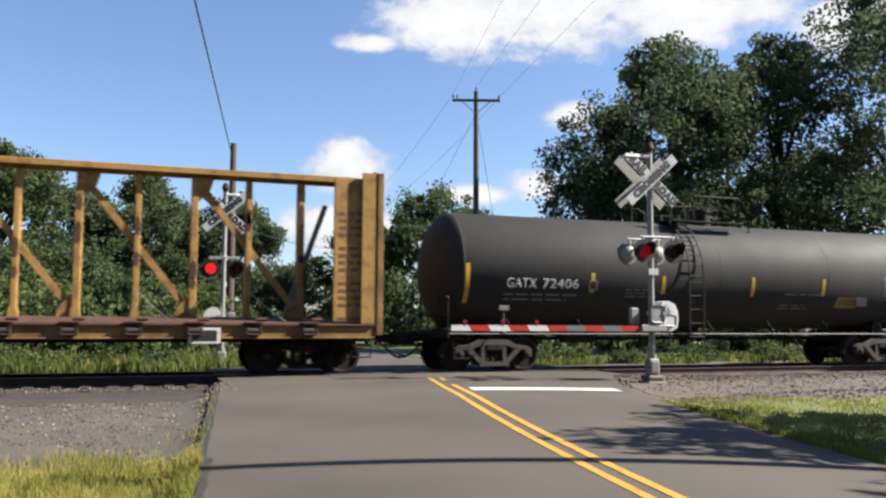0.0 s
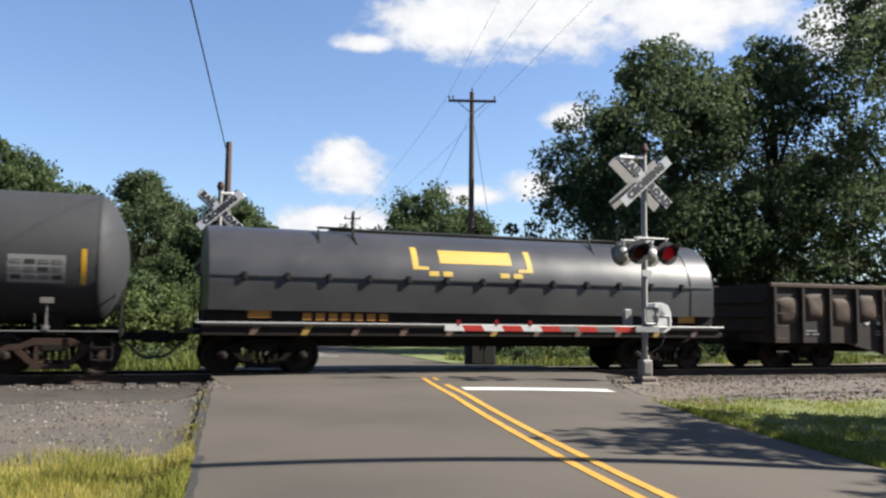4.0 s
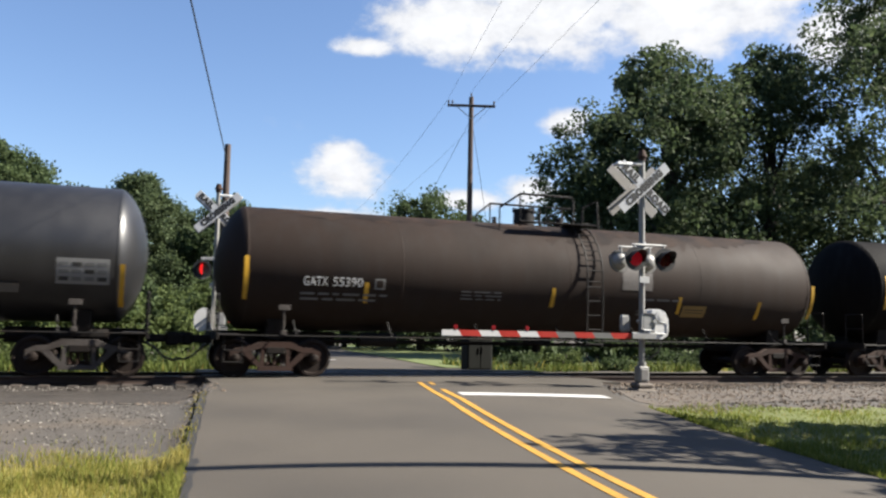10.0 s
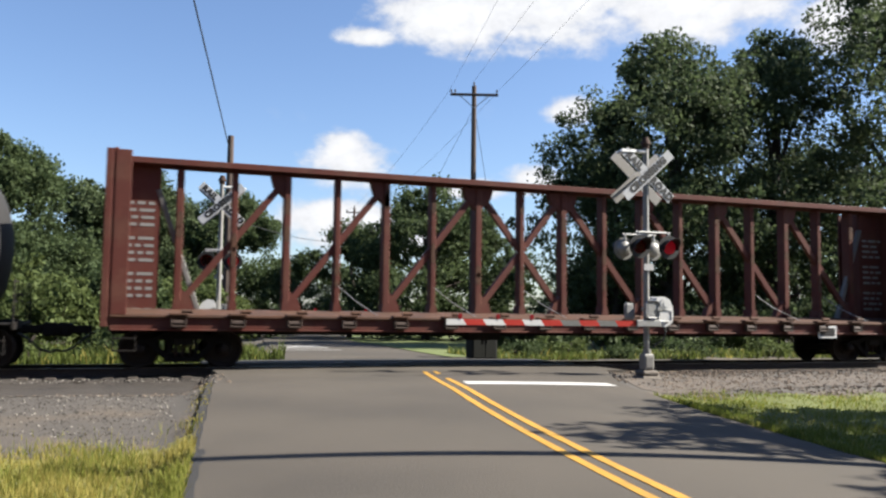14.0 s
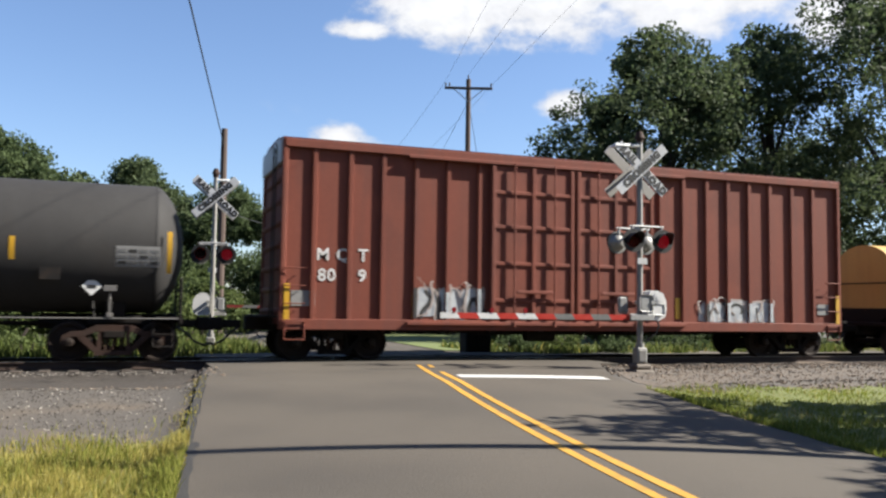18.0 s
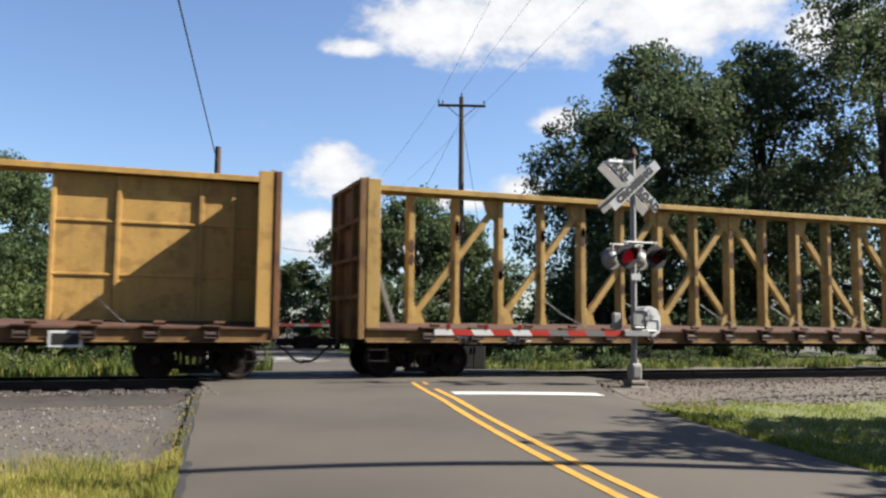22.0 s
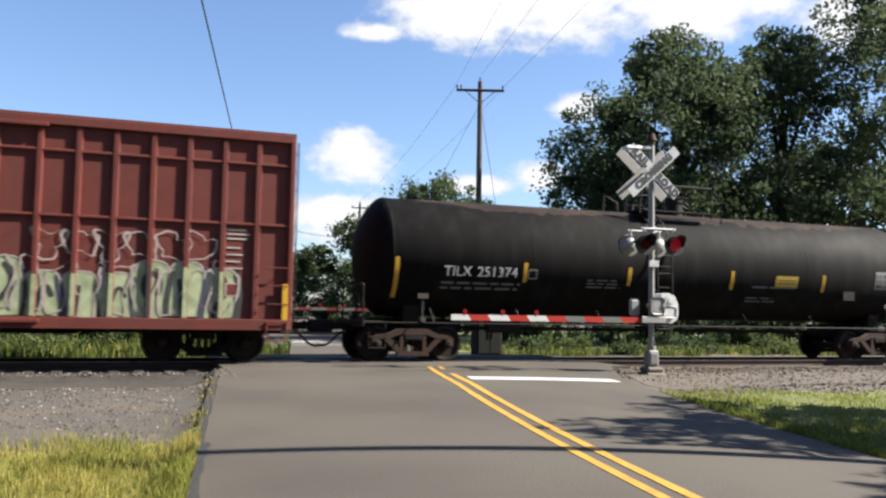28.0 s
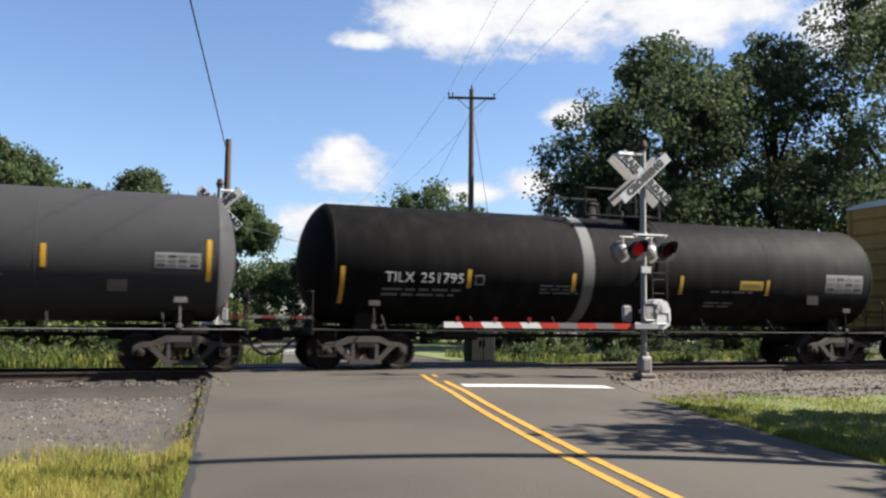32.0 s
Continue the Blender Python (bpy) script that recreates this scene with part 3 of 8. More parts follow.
# rails: head, web and foot
for yr in (-0.755, 0.755):
    s = Shape()
    prof = [(-0.07, -0.172), (0.07, -0.172), (0.07, -0.16), (0.012, -0.14), (0.01, -0.045), (0.036, -0.035), (0.036, -0.004), (-0.036, -0.004), (-0.036, -0.035), (-0.01, -0.045), (-0.012, -0.14), (-0.07, -0.16)]
    s.prism([(yr + a, b) for a, b in prof], "x", -260, 420)
    rail = solid("rail", s, RAIL_MAT, "rusty steel rail with a polished running surface", "rail", group="track rails", kind="structure", smooth=0)
    s = Shape().box(-260, 420, yr - 0.033, yr + 0.033, -0.004, 0.0)
    part("rail_head", s, RAIL_TOP, rail, "shiny worn top of the rail", smooth=0)
# ballast bed: a raised ribbon each side of the crossing
for x0, x1 in ((-260, 2.6), (10.9, 420)):
    s = Shape()
    xs = axis_steps(x0, x1, max(x0, -12), min(x1, 30), 0.3)
    near = [(-3.2, -0.5), (-2.8, -0.37), (-2.4, -0.34), (-1.9, -0.33), (-1.5, -0.31), (-1.2, -0.2)] if x0 < 0 else [(-3.2, -0.42), (-2.6, -0.3), (-1.9, -0.2), (-1.45, -0.17)]
    prof = near + [(0, -0.17), (1.45, -0.17), (1.9, -0.2), (2.8, -0.45)]
    vs = [(x, y + 0.12 * noise.noise(Vector((x * 0.8, y, 0))), z + 0.025 * noise.noise(Vector((x * 3, y * 3, 5)))) for x in xs for y, z in prof]
    n = len(prof)
    s.add(vs, [(j * n + i, j * n + i + 1, (j + 1) * n + i + 1, (j + 1) * n + i) for j in range(len(xs) - 1) for i in range(n - 1)])
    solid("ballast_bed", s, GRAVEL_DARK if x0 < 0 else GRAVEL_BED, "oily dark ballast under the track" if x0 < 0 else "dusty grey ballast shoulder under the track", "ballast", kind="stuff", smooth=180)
tie = Shape().cbox(-0.11, 0.11, -1.3, 1.3, -0.3, -0.165, 0.015).mesh("tie", TIE_MAT, 0)
track_ties = thing("railway_ties", None, "weathered dark wooden ties under the rails", "ties", kind="structure")
for i in range(-26, 75):
    x = i * 0.55
    if 2.4 < x < 11.0:
        continue
    t = part("tie", tie, None, track_ties)
    t.matrix_basis = pose(x + random.uniform(-0.04, 0.04), random.uniform(-0.06, 0.06), random.uniform(-0.008, 0.004), 0, 0, random.uniform(-1, 1))


def stones(name, material, count, region, size, label, seed):
    """Loose crushed stone in one mesh."""
    rng = np.random.RandomState(seed)
    s = Shape()
    base = [Vector(p).normalized() for p in ((1, 0, 0), (-1, 0, 0), (0, 1, 0), (0, -1, 0), (0, 0, 1), (0, 0, -1))]
    fs = [(0, 2, 4), (2, 1, 4), (1, 3, 4), (3, 0, 4), (2, 0, 5), (1, 2, 5), (3, 1, 5), (0, 3, 5)]
    made = 0
    while made < count:
        x, y, z = region(rng)
        if z is None:
            continue
        r = size * rng.uniform(0.5, 1.5)
        rot = Euler(rng.uniform(0, 6.28, 3)).to_matrix()
        k = rng.uniform(0.6, 1.3, 6)
        s.add([Vector((x, y, z + r * 0.25)) + rot @ (p * r * k[i]) for i, p in enumerate(base)], fs)
        made += 1
    me = bpy.data.meshes.new(name)
    me.from_pydata(s.v, [], s.f)
    me.materials.append(material)
    return tagged(new(name, me), label, "gravel", kind="stuff")


def left_gravel(r):
    x, y = r.uniform(-9, 2.4), -1.2 - 10.2 * r.uniform(0, 1) ** 1.2
    if x > left_x(y) - 0.05 and y < -2.4:
        return 0, 0, None
    if y < -9.9 + 0.5 * math.sin(x * 1.3) and r.uniform() < 0.8:
        return 0, 0, None
    return x, y, max(ground_z(x, y), -0.2 if y > -2.2 else -9)


def right_gravel(r):
    x, y = r.uniform(9.2, 34), -1.2 - 7.0 * r.uniform(0, 1) ** 1.2
    if x < right_x(y) + 0.05:
        return 0, 0, None
    return x, y, max(ground_z(x, y), -0.2 if y > -2.2 else -9)


stones("gravel_patch", STONE_MAT, 12500, left_gravel, 0.012, "crushed grey stone beside the road edge", 3)
stones("gravel_pale", STONE_PALE, 1500, left_gravel, 0.017, "pale stones scattered in the gravel", 9)
stones("gravel_dark", STONE_DARK, 3200, left_gravel, 0.014, "dark cinder stones in the gravel", 4)
stones("gravel_shoulder", STONE_TAN, 9500, right_gravel, 0.027, "crushed stone shoulder along the track", 5)


def ballast_edge(r):
    x = r.uniform(-14, 1.7) if r.uniform() < 0.4 else r.uniform(10.9, 34)
    y = (-1.35 if x > 2.6 else -2.6) - 2.1 * r.uniform(0, 1) ** 1.3
    return x, y, max(ground_z(x, y), -0.17 - 0.12 * max(0.0, -1.6 - y) - (0.19 if x < 2.6 else 0.0))


stones("track_ballast", STONE_TAN, 4200, ballast_edge, 0.028, "coarse tan ballast stones beside the rail", 7)
stones("track_ballast_dark", STONE_MAT, 5200, ballast_edge, 0.026, "coarse grey ballast stones beside the rail", 8)
stones("gravel_shoulder_dark", STONE_DARK, 2200, right_gravel, 0.024, "dark stones in the track shoulder", 6)


def blades(name, material, count, region, height, label, seed, width=0.012, lean=0.35):
    """Grass as single tapering blades, one mesh."""
    rng = np.random.RandomState(seed)
    vs, fs = [], []
    for _ in range(count):
        x, y, dense = region(rng)
        if rng.uniform() > dense:
            continue
        z = ground_z(x, y) - 0.02
        h = height * rng.uniform(0.35, 1.25) * (0.6 + 0.8 * max(0.0, 0.5 + noise.noise(Vector((x * 0.9, y * 0.9, seed)))))
        a, b = rng.uniform(0, 6.283), rng.uniform(0, 6.283)
        dx, dy = math.cos(a) * width, math.sin(a) * width
        lx, ly = math.cos(b) * h * lean * rng.uniform(0.2, 1.5), math.sin(b) * h * lean * rng.uniform(0.2, 1.5)
        o = len(vs)
        vs += [(x - dx, y - dy, z), (x + dx, y + dy, z), (x + lx * 0.4 + dx * 0.7, y + ly * 0.4 + dy * 0.7, z + h * 0.6),
               (x + lx * 0.4 - dx * 0.7, y + ly * 0.4 - dy * 0.7, z + h * 0.6), (x + lx, y + ly, z + h)]
        fs += [(o, o + 1, o + 2, o + 3), (o + 3, o + 2, o + 4)]
    me = bpy.data.meshes.new(name)
    me.from_pydata(vs, [], fs)
    me.materials.append(material)
    return tagged(new(name, me), label, "grass", kind="stuff")


def verge_left(r):
    y = r.uniform(-16.5, -8.6)
    x = left_x(y) - r.uniform(0.02, 1.0) ** 1.3 * 6.5
    return x, y, smooth_step(-9.6, -10.9, y + 0.35 * math.sin(x * 2)) * 0.98 + 0.02


def edge_left(r):
    y = r.uniform(-13, -4.5)
    return left_x(y) - abs(r.normal(0, 0.12)) - 0.02, y, 0.75


def verge_right(r):
    y = r.uniform(-16, -5.8)
    x = right_x(y) + r.uniform(0.0, 1) ** 1.4 * 16.0
    return x, y, smooth_step(-7.4, -8.9, y + 0.4 * math.sin(x * 1.1))


def far_left(r):
    return r.uniform(-14, left_x(5) - 0.2), r.uniform(2.9, 12.0), 1.0


def far_right(r):
    x, y = r.uniform(10.3, 40), r.uniform(2.9, 8.0)
    return x, y, smooth_step(-0.2, 0.35, noise.noise(Vector((x * 0.55, y * 0.5, 8.0))) + 0.25 * (x < 13.5))




def turf(y0, y1, xa, width, edge, label, material=None, low=-99.0, lift=0.018):
    """Matted turf under the grass blades, with a wandering border."""
    s, n = Shape(), 0
    ys, us = np.arange(y0, y1, 0.1), np.arange(0.0, width, 0.1 if width < 5 else 0.12)
    vs = [(xa(y) + u, y, ground_z(xa(y) + u, y) + lift) for y in ys for u in us]
    fs = []
    for j in range(len(ys) - 1):
        for i in range(len(us) - 1):
            x, y = vs[j * len(us) + i][:2]
            wander = 0.9 * noise.noise(Vector((x * 0.8, y * 0.8, 2.0))) + 0.35 * noise.noise(Vector((x * 3.1, y * 3.1, 4.0)))
            if low + wander < y < edge + wander:
                fs.append((j * len(us) + i, j * len(us) + i + 1, (j + 1) * len(us) + i + 1, (j + 1) * len(us) + i))
    s.add(vs, fs)
    grassy = material is not DIRT
    return solid("verge" if grassy else "dirt_patch", s, material or TURF, label, "grass verge" if grassy else "bare dirt", kind="structure", smooth=180)


turf(-36.0, -8.5, lambda y: left_x(y) - 8.0, 8.0, -10.2, "short matted grass beside the road")
turf(-36.0, -6.0, lambda y: right_x(y) + 0.12, 17.0, -8.0, "lush matted grass beside the road", TURF_LUSH)
turf(-6.5, -2.2, lambda y: left_x(y) - 14.0, 13.2, -3.4, "bare tan dirt along the ballast", DIRT, -4.6, 0.012)
turf(-11.5, -8.0, lambda y: left_x(y) - 3.2, 3.1, -9.5, "bare brown dirt beside the grass", DIRT, -10.3, 0.012)
turf(-9.5, -2.4, lambda y: right_x(y) + 0.3, 22.0, -4.2, "bare tan dirt along the ballast", DIRT, -7.0, 0.012)
blades("verge_grass", GRASS_A, 42000, verge_left, 0.125, "green roadside grass", 11, 0.005)
blades("verge_grass_dry", GRASS_DRY, 48000, verge_left, 0.115, "dry yellow roadside grass", 12, 0.005)
blades("edge_weeds", GRASS_DRY, 800, edge_left, 0.05, "dry weeds along the crumbling road edge", 13)
blades("verge_grass", GRASS_LUSH, 66000, verge_right, 0.1, "green roadside grass", 14, 0.009)
blades("verge_grass_dry", GRASS_DRY, 9000, verge_right, 0.09, "dry grass stems in the verge", 15, 0.008)
blades("trackside_grass", GRASS_FAR, 22000, far_left, 0.4, "tall green grass behind the track", 16, 0.025, 0.5)
blades("trackside_grass_dry", GRASS_DRY, 1400, far_left, 0.36, "dry stems in the tall grass", 17, 0.02, 0.5)
blades("trackside_grass", GRASS_FAR, 16000, far_right, 0.27, "green grass behind the track", 18, 0.025, 0.5)
blades("trackside_grass_dry", GRASS_DRY, 2500, far_right, 0.24, "dry grass behind the track", 19, 0.022, 0.5)
lawn_y, lawn_u = [5.0 + 0.5 * k for k in range(20)] + [15.0 + 2.5 * k for k in range(15)], [0.1 + 0.4 * k for k in range(12)] + [5.0 + 2.0 * k for k in range(14)]
s = Shape().add([(right_x(y) + u, y, ground_z(right_x(y) + u, y) + 0.03) for y in lawn_y for u in lawn_u],
                [(j * len(lawn_u) + i, j * len(lawn_u) + i + 1, (j + 1) * len(lawn_u) + i + 1, (j + 1) * len(lawn_u) + i) for j in range(len(lawn_y) - 1) for i in range(len(lawn_u) - 1)])
solid("lawn", s, LAWN, "mown green lawn beside the far road", "lawn", kind="structure", smooth=180)


# ---- crossing signals ----
def crossbuck(parent, z, y_face, side):
    """Two crossed white blades with black lettering; side -1 faces the front, 1 the rear."""
    turn = pose(0, 0, 0, 0, 0, 0 if side < 0 else 180)
    for ang, words, dy in ((42, ("CROSSING", ""), 0.012), (-42, ("RAIL", "ROAD"), 0.0)):
        m = Matrix.Translation((0, y_face + side * dy, z)) @ turn @ pose(0, 0, 0, 0, -ang, 0)
        s = Shape().cbox(-0.78, 0.78, -0.004, 0.004, -0.115, 0.115, 0.002, m)
        blade = part("blade", s, SIGN_WHITE, parent, "white crossed blade with black lettering")
        part("blade_back", Shape().cbox(-0.775, 0.775, 0.0045, 0.007, -0.11, 0.11, 0.001, m), SIGN_BACK, blade, "bare metal back of the blade")
        for w, cx in ((words[0], 0.0 if not words[1] else -0.45), (words[1], 0.45)):
            if not w:
                continue
            me = letters(w, 0.215, SIGN_BLACK, 0.002, space=1.15, bold=0.018)
            me.transform(m @ pose(cx, -0.0075, 0) @ pose(0, 0, 0, 90, 0, 0))
            part("lettering", me, None, blade)


def signal(name, m, group, arm_len, arm_z=1.12, glow=None):
    sg = thing(name, m, "railroad crossing signal with red lamps, crossbuck and white gate motor", "crossing signal", group)
    s = Shape().cbox(-0.25, 0.25, -0.25, 0.25, -0.35, -0.02, 0.05).cbox(-0.2, 0.2, -0.2, 0.2, -0.02, 0.1, 0.04)
    part("foundation", s, CONCRETE, sg, "rough concrete footing")
    s = Shape().cbox(-0.125, 0.125, -0.125, 0.125, 0.1, 0.46, 0.03).tube((0, 0, 0.46), (0, 0, 0.56), 0.1, 12)
    s.cbox(-0.09, 0.09, -0.14, -0.12, 0.16, 0.4, 0.008)
    part("junction_base", s, ALU, sg, "silver cast junction box")
    part("mast", Shape().tube((0, 0, 0.45), (0, 0, 5.05), 0.066, 14), ALU, sg, "silver painted mast")
    s = Shape().tube((0, 0, 5.05), (0, 0, 5.14), 0.085, 12).tube((0, 0, 5.14), (0, 0, 5.3), 0.12, 14, 0.06)
    part("bell", s, FRAME_TAN, sg, "weathered bronze bell on the mast top")
    s = Shape().cbox(-0.62, 0.04, -0.06, 0.06, 4.93, 5.0, 0.02).cbox(-0.68, -0.3, -0.12, 0.12, 4.9, 4.96, 0.02)
    part("bracket_lamp", s, WHITE_PAINT, sg, "white bracket above the crossbuck")
    crossbuck(sg, 4.43, -0.1, -1)
    crossbuck(sg, 4.43, 0.42, 1)
    s = Shape().cbox(-0.03, 0.03, -0.1, 0.42, 4.4, 4.46, 0.008)
    part("sign_bracket", s, GALV, sg)
    s = Shape().tube((0, 0, 3.05), (0, 0, 3.22), 0.085, 10)
    for d in (-1, 1):
        s.tube((-0.42, d * 0.3, 3.12), (0.42, d * 0.3, 3.12), 0.025, 8).tube((0, 0, 3.12), (0, d * 0.3, 3.12), 0.03, 8)
        for x in (-0.36, 0.36):
            s.tube((x, d * 0.3, 3.14), (x, d * 0.3, 2.98), 0.03, 8)
    part("lamp_arm", s, GALV, sg, "steel cross arms")
    lamps = []
    zl = 2.8
    for x, d in ((-0.36, -1), (0.36, -1), (-0.36, 1), (0.36, 1)):
        yc = d * 0.34
        s = Shape()
        loops = []
        for yy, r in ((-0.12, 0.04), (-0.11, 0.1), (-0.06, 0.16), (0.0, 0.185), (0.02, 0.19)):
            loops.append([(x + r * math.cos(a), yc + d * yy, zl + r * math.sin(a)) for a in np.linspace(0, 6.2832, 25)[:-1]])
        s.rings(loops)
        housing = part("lamp_housing", s, ALU, sg, "silver lamp housing")
        s = Shape()
        y0, y1 = yc + d * 0.02, yc + d * 0.03
        loops = [[(x + r * math.cos(a), yy, zl + r * math.sin(a)) for a in np.linspace(0, 6.2832, 33)[:-1]] for r, yy in ((0.16, y1), (0.26, y1), (0.26, y0), (0.16, y0))]
        s.rings(loops + [loops[0]], caps=False)
        part("backboard", s, LAMP_BLACK, housing, "black round backboard")
        part("backboard_rear", Shape().rings([[(x + r * math.cos(a), y0 - d * 0.004, zl + r * math.sin(a)) for a in np.linspace(0, 6.2832, 33)[:-1]] for r in (0.19, 0.25)], caps=False), ALU, housing)
        s = Shape()
        arc = [math.pi * (-0.12 + 1.24 * k / 18) for k in range(19)]
        outer = [[(x + 0.175 * math.cos(a), yc + d * 0.03, zl + 0.175 * math.sin(a)) for a in arc],
                 [(x + 0.18 * math.cos(a), yc + d * (0.14 + 0.22 * max(0.0, math.sin(a))), zl + 0.18 * math.sin(a)) for a in arc]]
        inner = [[(x + (px - x) * 0.965, py, zl + (pz - zl) * 0.965) for px, py, pz in lp] for lp in outer]
        s.rings([outer[0], outer[1], inner[1], inner[0]], close=False, caps=False)
        part("hood", s, LAMP_BLACK, housing, "black lamp hood")
        dr = part("flasher_disc", Shape().tube((0, 0.006, 0), (0, 0.0005, 0), 0.155, 24), glow if glow and x > 0 else RED_GLOW, sg, "red flashing lamp glass")
        part("flasher_back", Shape().tube((0, -0.0005, 0), (0, -0.006, 0), 0.155, 24), RED_DARK, dr, "dark side of the lamp glass")
        dr.location = (x, yc + d * 0.03, zl)
        lamps.append((dr, x, yc + d * 0.03, d, zl))
    s = Shape().cbox(-0.1, 0.14, -0.085, -0.076, 2.3, 2.44, 0.003)
    part("blank_plate", s, SIGN_WHITE, sg, "small blank white plate")
    # gate motor with its rounded cover
    s = Shape()
    prof = [(0.02, 1.1), (0.36, 1.06), (0.5, 1.14), (0.53, 1.3), (0.52, 1.5), (0.44, 1.64), (0.3, 1.72), (0.14, 1.7), (0.06, 1.58), (0.08, 1.3)]
    s.prism(prof, "y", -0.24, 0.24)
    part("gate_motor", s, WHITE_PAINT, sg, "white rounded gate motor housing")
    s = Shape().cbox(0.16, 0.47, -0.256, -0.24, 1.18, 1.42, 0.03).tube((0.33, -0.24, 1.56), (0.33, -0.275, 1.56), 0.13, 18).tube((0.33, -0.275, 1.56), (0.33, -0.285, 1.56), 0.07, 14)
    part("motor_cover", s, WHITE_PAINT, sg, "round white cover of the gate motor")
    s = Shape().tube((0.12, -0.36, 1.45), (0.12, 0.36, 1.45), 0.05, 12).cbox(-0.42, 0.16, -0.34, -0.3, 1.06, 1.2, 0.01).cbox(-0.2, 0.12, -0.34, -0.31, 1.25, 1.62, 0.05).cbox(-0.36, -0.12, 0.3, 0.36, 1.2, 1.6, 0.05)
    part("gate_crank", s, GALV, sg, "grey steel gate crank with counterweight")
    part("cable", Shape().path([(0.34, -0.1, 1.1), (0.4, -0.14, 0.95), (0.34, -0.12, 0.78), (0.12, -0.08, 0.62)], 0.02), HOSE, sg, "looped black cable")
    gate_arm(sg, arm_len, arm_z, glow is not None)
    return sg, lamps


def gate_arm(sg, length, z, dull=False):
    """A striped red and white gate arm in short boards, with three marker lamps."""
    n = 10
    x0 = -0.42
    step = length / n
    arm = part("gate_arm", Shape().cbox(x0 - length, x0, -0.285, -0.265, z - 0.038, z + 0.038, 0.004), GREY_SHEET, sg, "red and white striped gate arm, lowered")
    for i in range(n):
        xa, xb = x0 - i * step, x0 - (i + 1) * step
        near = i % 2 == 0
        m = (RED_DULL if near else GREY_SHEET) if dull else RED_SHEET if near else (GREY_SHEET if i < 4 else WHITE_PAINT)
        hh = 0.042 if dull else 0.06
        tilt = 0.08
        poly = [(xa - (0 if i == 0 else tilt), z + hh), (xa, z - hh), (xb, z - hh), (xb - tilt * (i < n - 1), z + hh)]
        part("stripe", Shape().prism(poly, "y", -0.291, -0.259), m, arm)
    for k in (0.3, 2.0, 3.55):
        xx = x0 - length + 0.15 + (length - 0.4) * k / 4.2 * 0.52
        s = Shape().cbox(xx - 0.03, xx + 0.03, -0.3, -0.25, z + 0.06, z + 0.09, 0.006).tube((xx, -0.3, z + 0.125), (xx, -0.25, z + 0.125), 0.045, 12)
        part("marker_lamp", s, RED_LAMP, arm, "small red gate lamp")
    return arm


near_signal, near_lamps = signal("crossing_signal", pose(10.63, -4.25, -0.02, 0, 0, -3), "crossing signals", 4.3)
far_signal, far_lamps = signal("crossing_signal", pose(2.17, 4.6, -0.13, 0, 0, 176), "crossing signals", 4.2, 1.34, RED_GLOW_FAR)


# ---- trackside cabinet ----
cab = thing("trackside_cabinet", pose(9.78, 3.3, -0.2), "dark green metal cabinet in the grass behind the track", "cabinet")
part("plinth", Shape().cbox(-0.45, 0.45, -0.32, 0.32, -0.1, 0.12, 0.02), CONCRETE, cab, "low concrete plinth")
part("case", Shape().cbox(-0.4, 0.4, -0.28, 0.28, 0.12, 1.28, 0.03), CAB_GREEN, cab, "dark green steel case")
for dx in (-0.19, 0.19):
    door = part("door", Shape().cbox(dx - 0.18, dx + 0.18, -0.3, -0.28, 0.18, 1.22, 0.01), CAB_GREEN, cab, "cabinet door")
    part("handle", Shape().tube((dx * 0.3, -0.31, 0.62), (dx * 0.3, -0.31, 0.8), 0.014, 6), STEEL_BLACK, door)
part("roof", Shape().prism([(-0.34, 1.28), (0.34, 1.28), (0.34, 1.31), (0.0, 1.38), (-0.34, 1.31)], "x", -0.45, 0.45), CAB_GREEN, cab, "shallow sheet roof")

# ---- poles and wires ----
def insulators(parent, pts, r=0.05):
    for p in pts:
        s = Shape().tube(p, (p[0], p[1], p[2] + 0.1), r * 0.4, 8).tube((p[0], p[1], p[2] + 0.08), (p[0], p[1], p[2] + 0.2), r, 10, r * 0.7)
        part("insulator", s, FRAME_GREY, parent, "porcelain insulator")


def pole(name, x, y, top, r, label, arm=None, turn=0, ground=None):
    z0 = (ground_z(x, y) if ground is None else ground) - 0.3
    p = thing(name, pose(x, y, 0, 0, 0, turn), label, "utility pole", "utility poles")
    part("pole_shaft", Shape().path([(0, 0, z0), (0.01, 0, top * 0.5), (0, 0, top)], [r, r * 0.85, r * 0.68], 10), POLE_WOOD, p, "weathered brown wooden shaft")
    if arm:
        s = Shape().cbox(-arm / 2, arm / 2, -r - 0.06, -r + 0.05, top - 0.55, top - 0.43, 0.01)
        part("cross_arm", s, POLE_WOOD, p, "wooden cross arm")
        s = Shape().tube((-arm * 0.3, -r, top - 0.55), (0, -r, top - 1.15), 0.02, 6).tube((arm * 0.3, -r, top - 0.55), (0, -r, top - 1.15), 0.02, 6)
        part("arm_brace", s, GALV, p)
        insulators(p, [(-arm * 0.48, -r, top - 0.43), (-arm * 0.4, -r, top - 0.43), (arm * 0.47, -r, top - 0.43), (0, 0, top)])
    return p


pole_back = pole("utility_pole", 15.2, 17.8, 12.5, 0.17, "tall brown utility pole with a single cross arm", 2.35, -18)
pole_left = pole("utility_pole", 3.62, 17.9, 9.05, 0.2, "short brown utility pole behind the track")
pole_small = pole("utility_pole", 19.5, 60.0, 11.5, 0.16, "distant utility pole beside the far road", 1.6, -18)
pole_right = pole("utility_pole", 13.0, -15.12, 11.0, 0.15, "utility pole beside the near road")


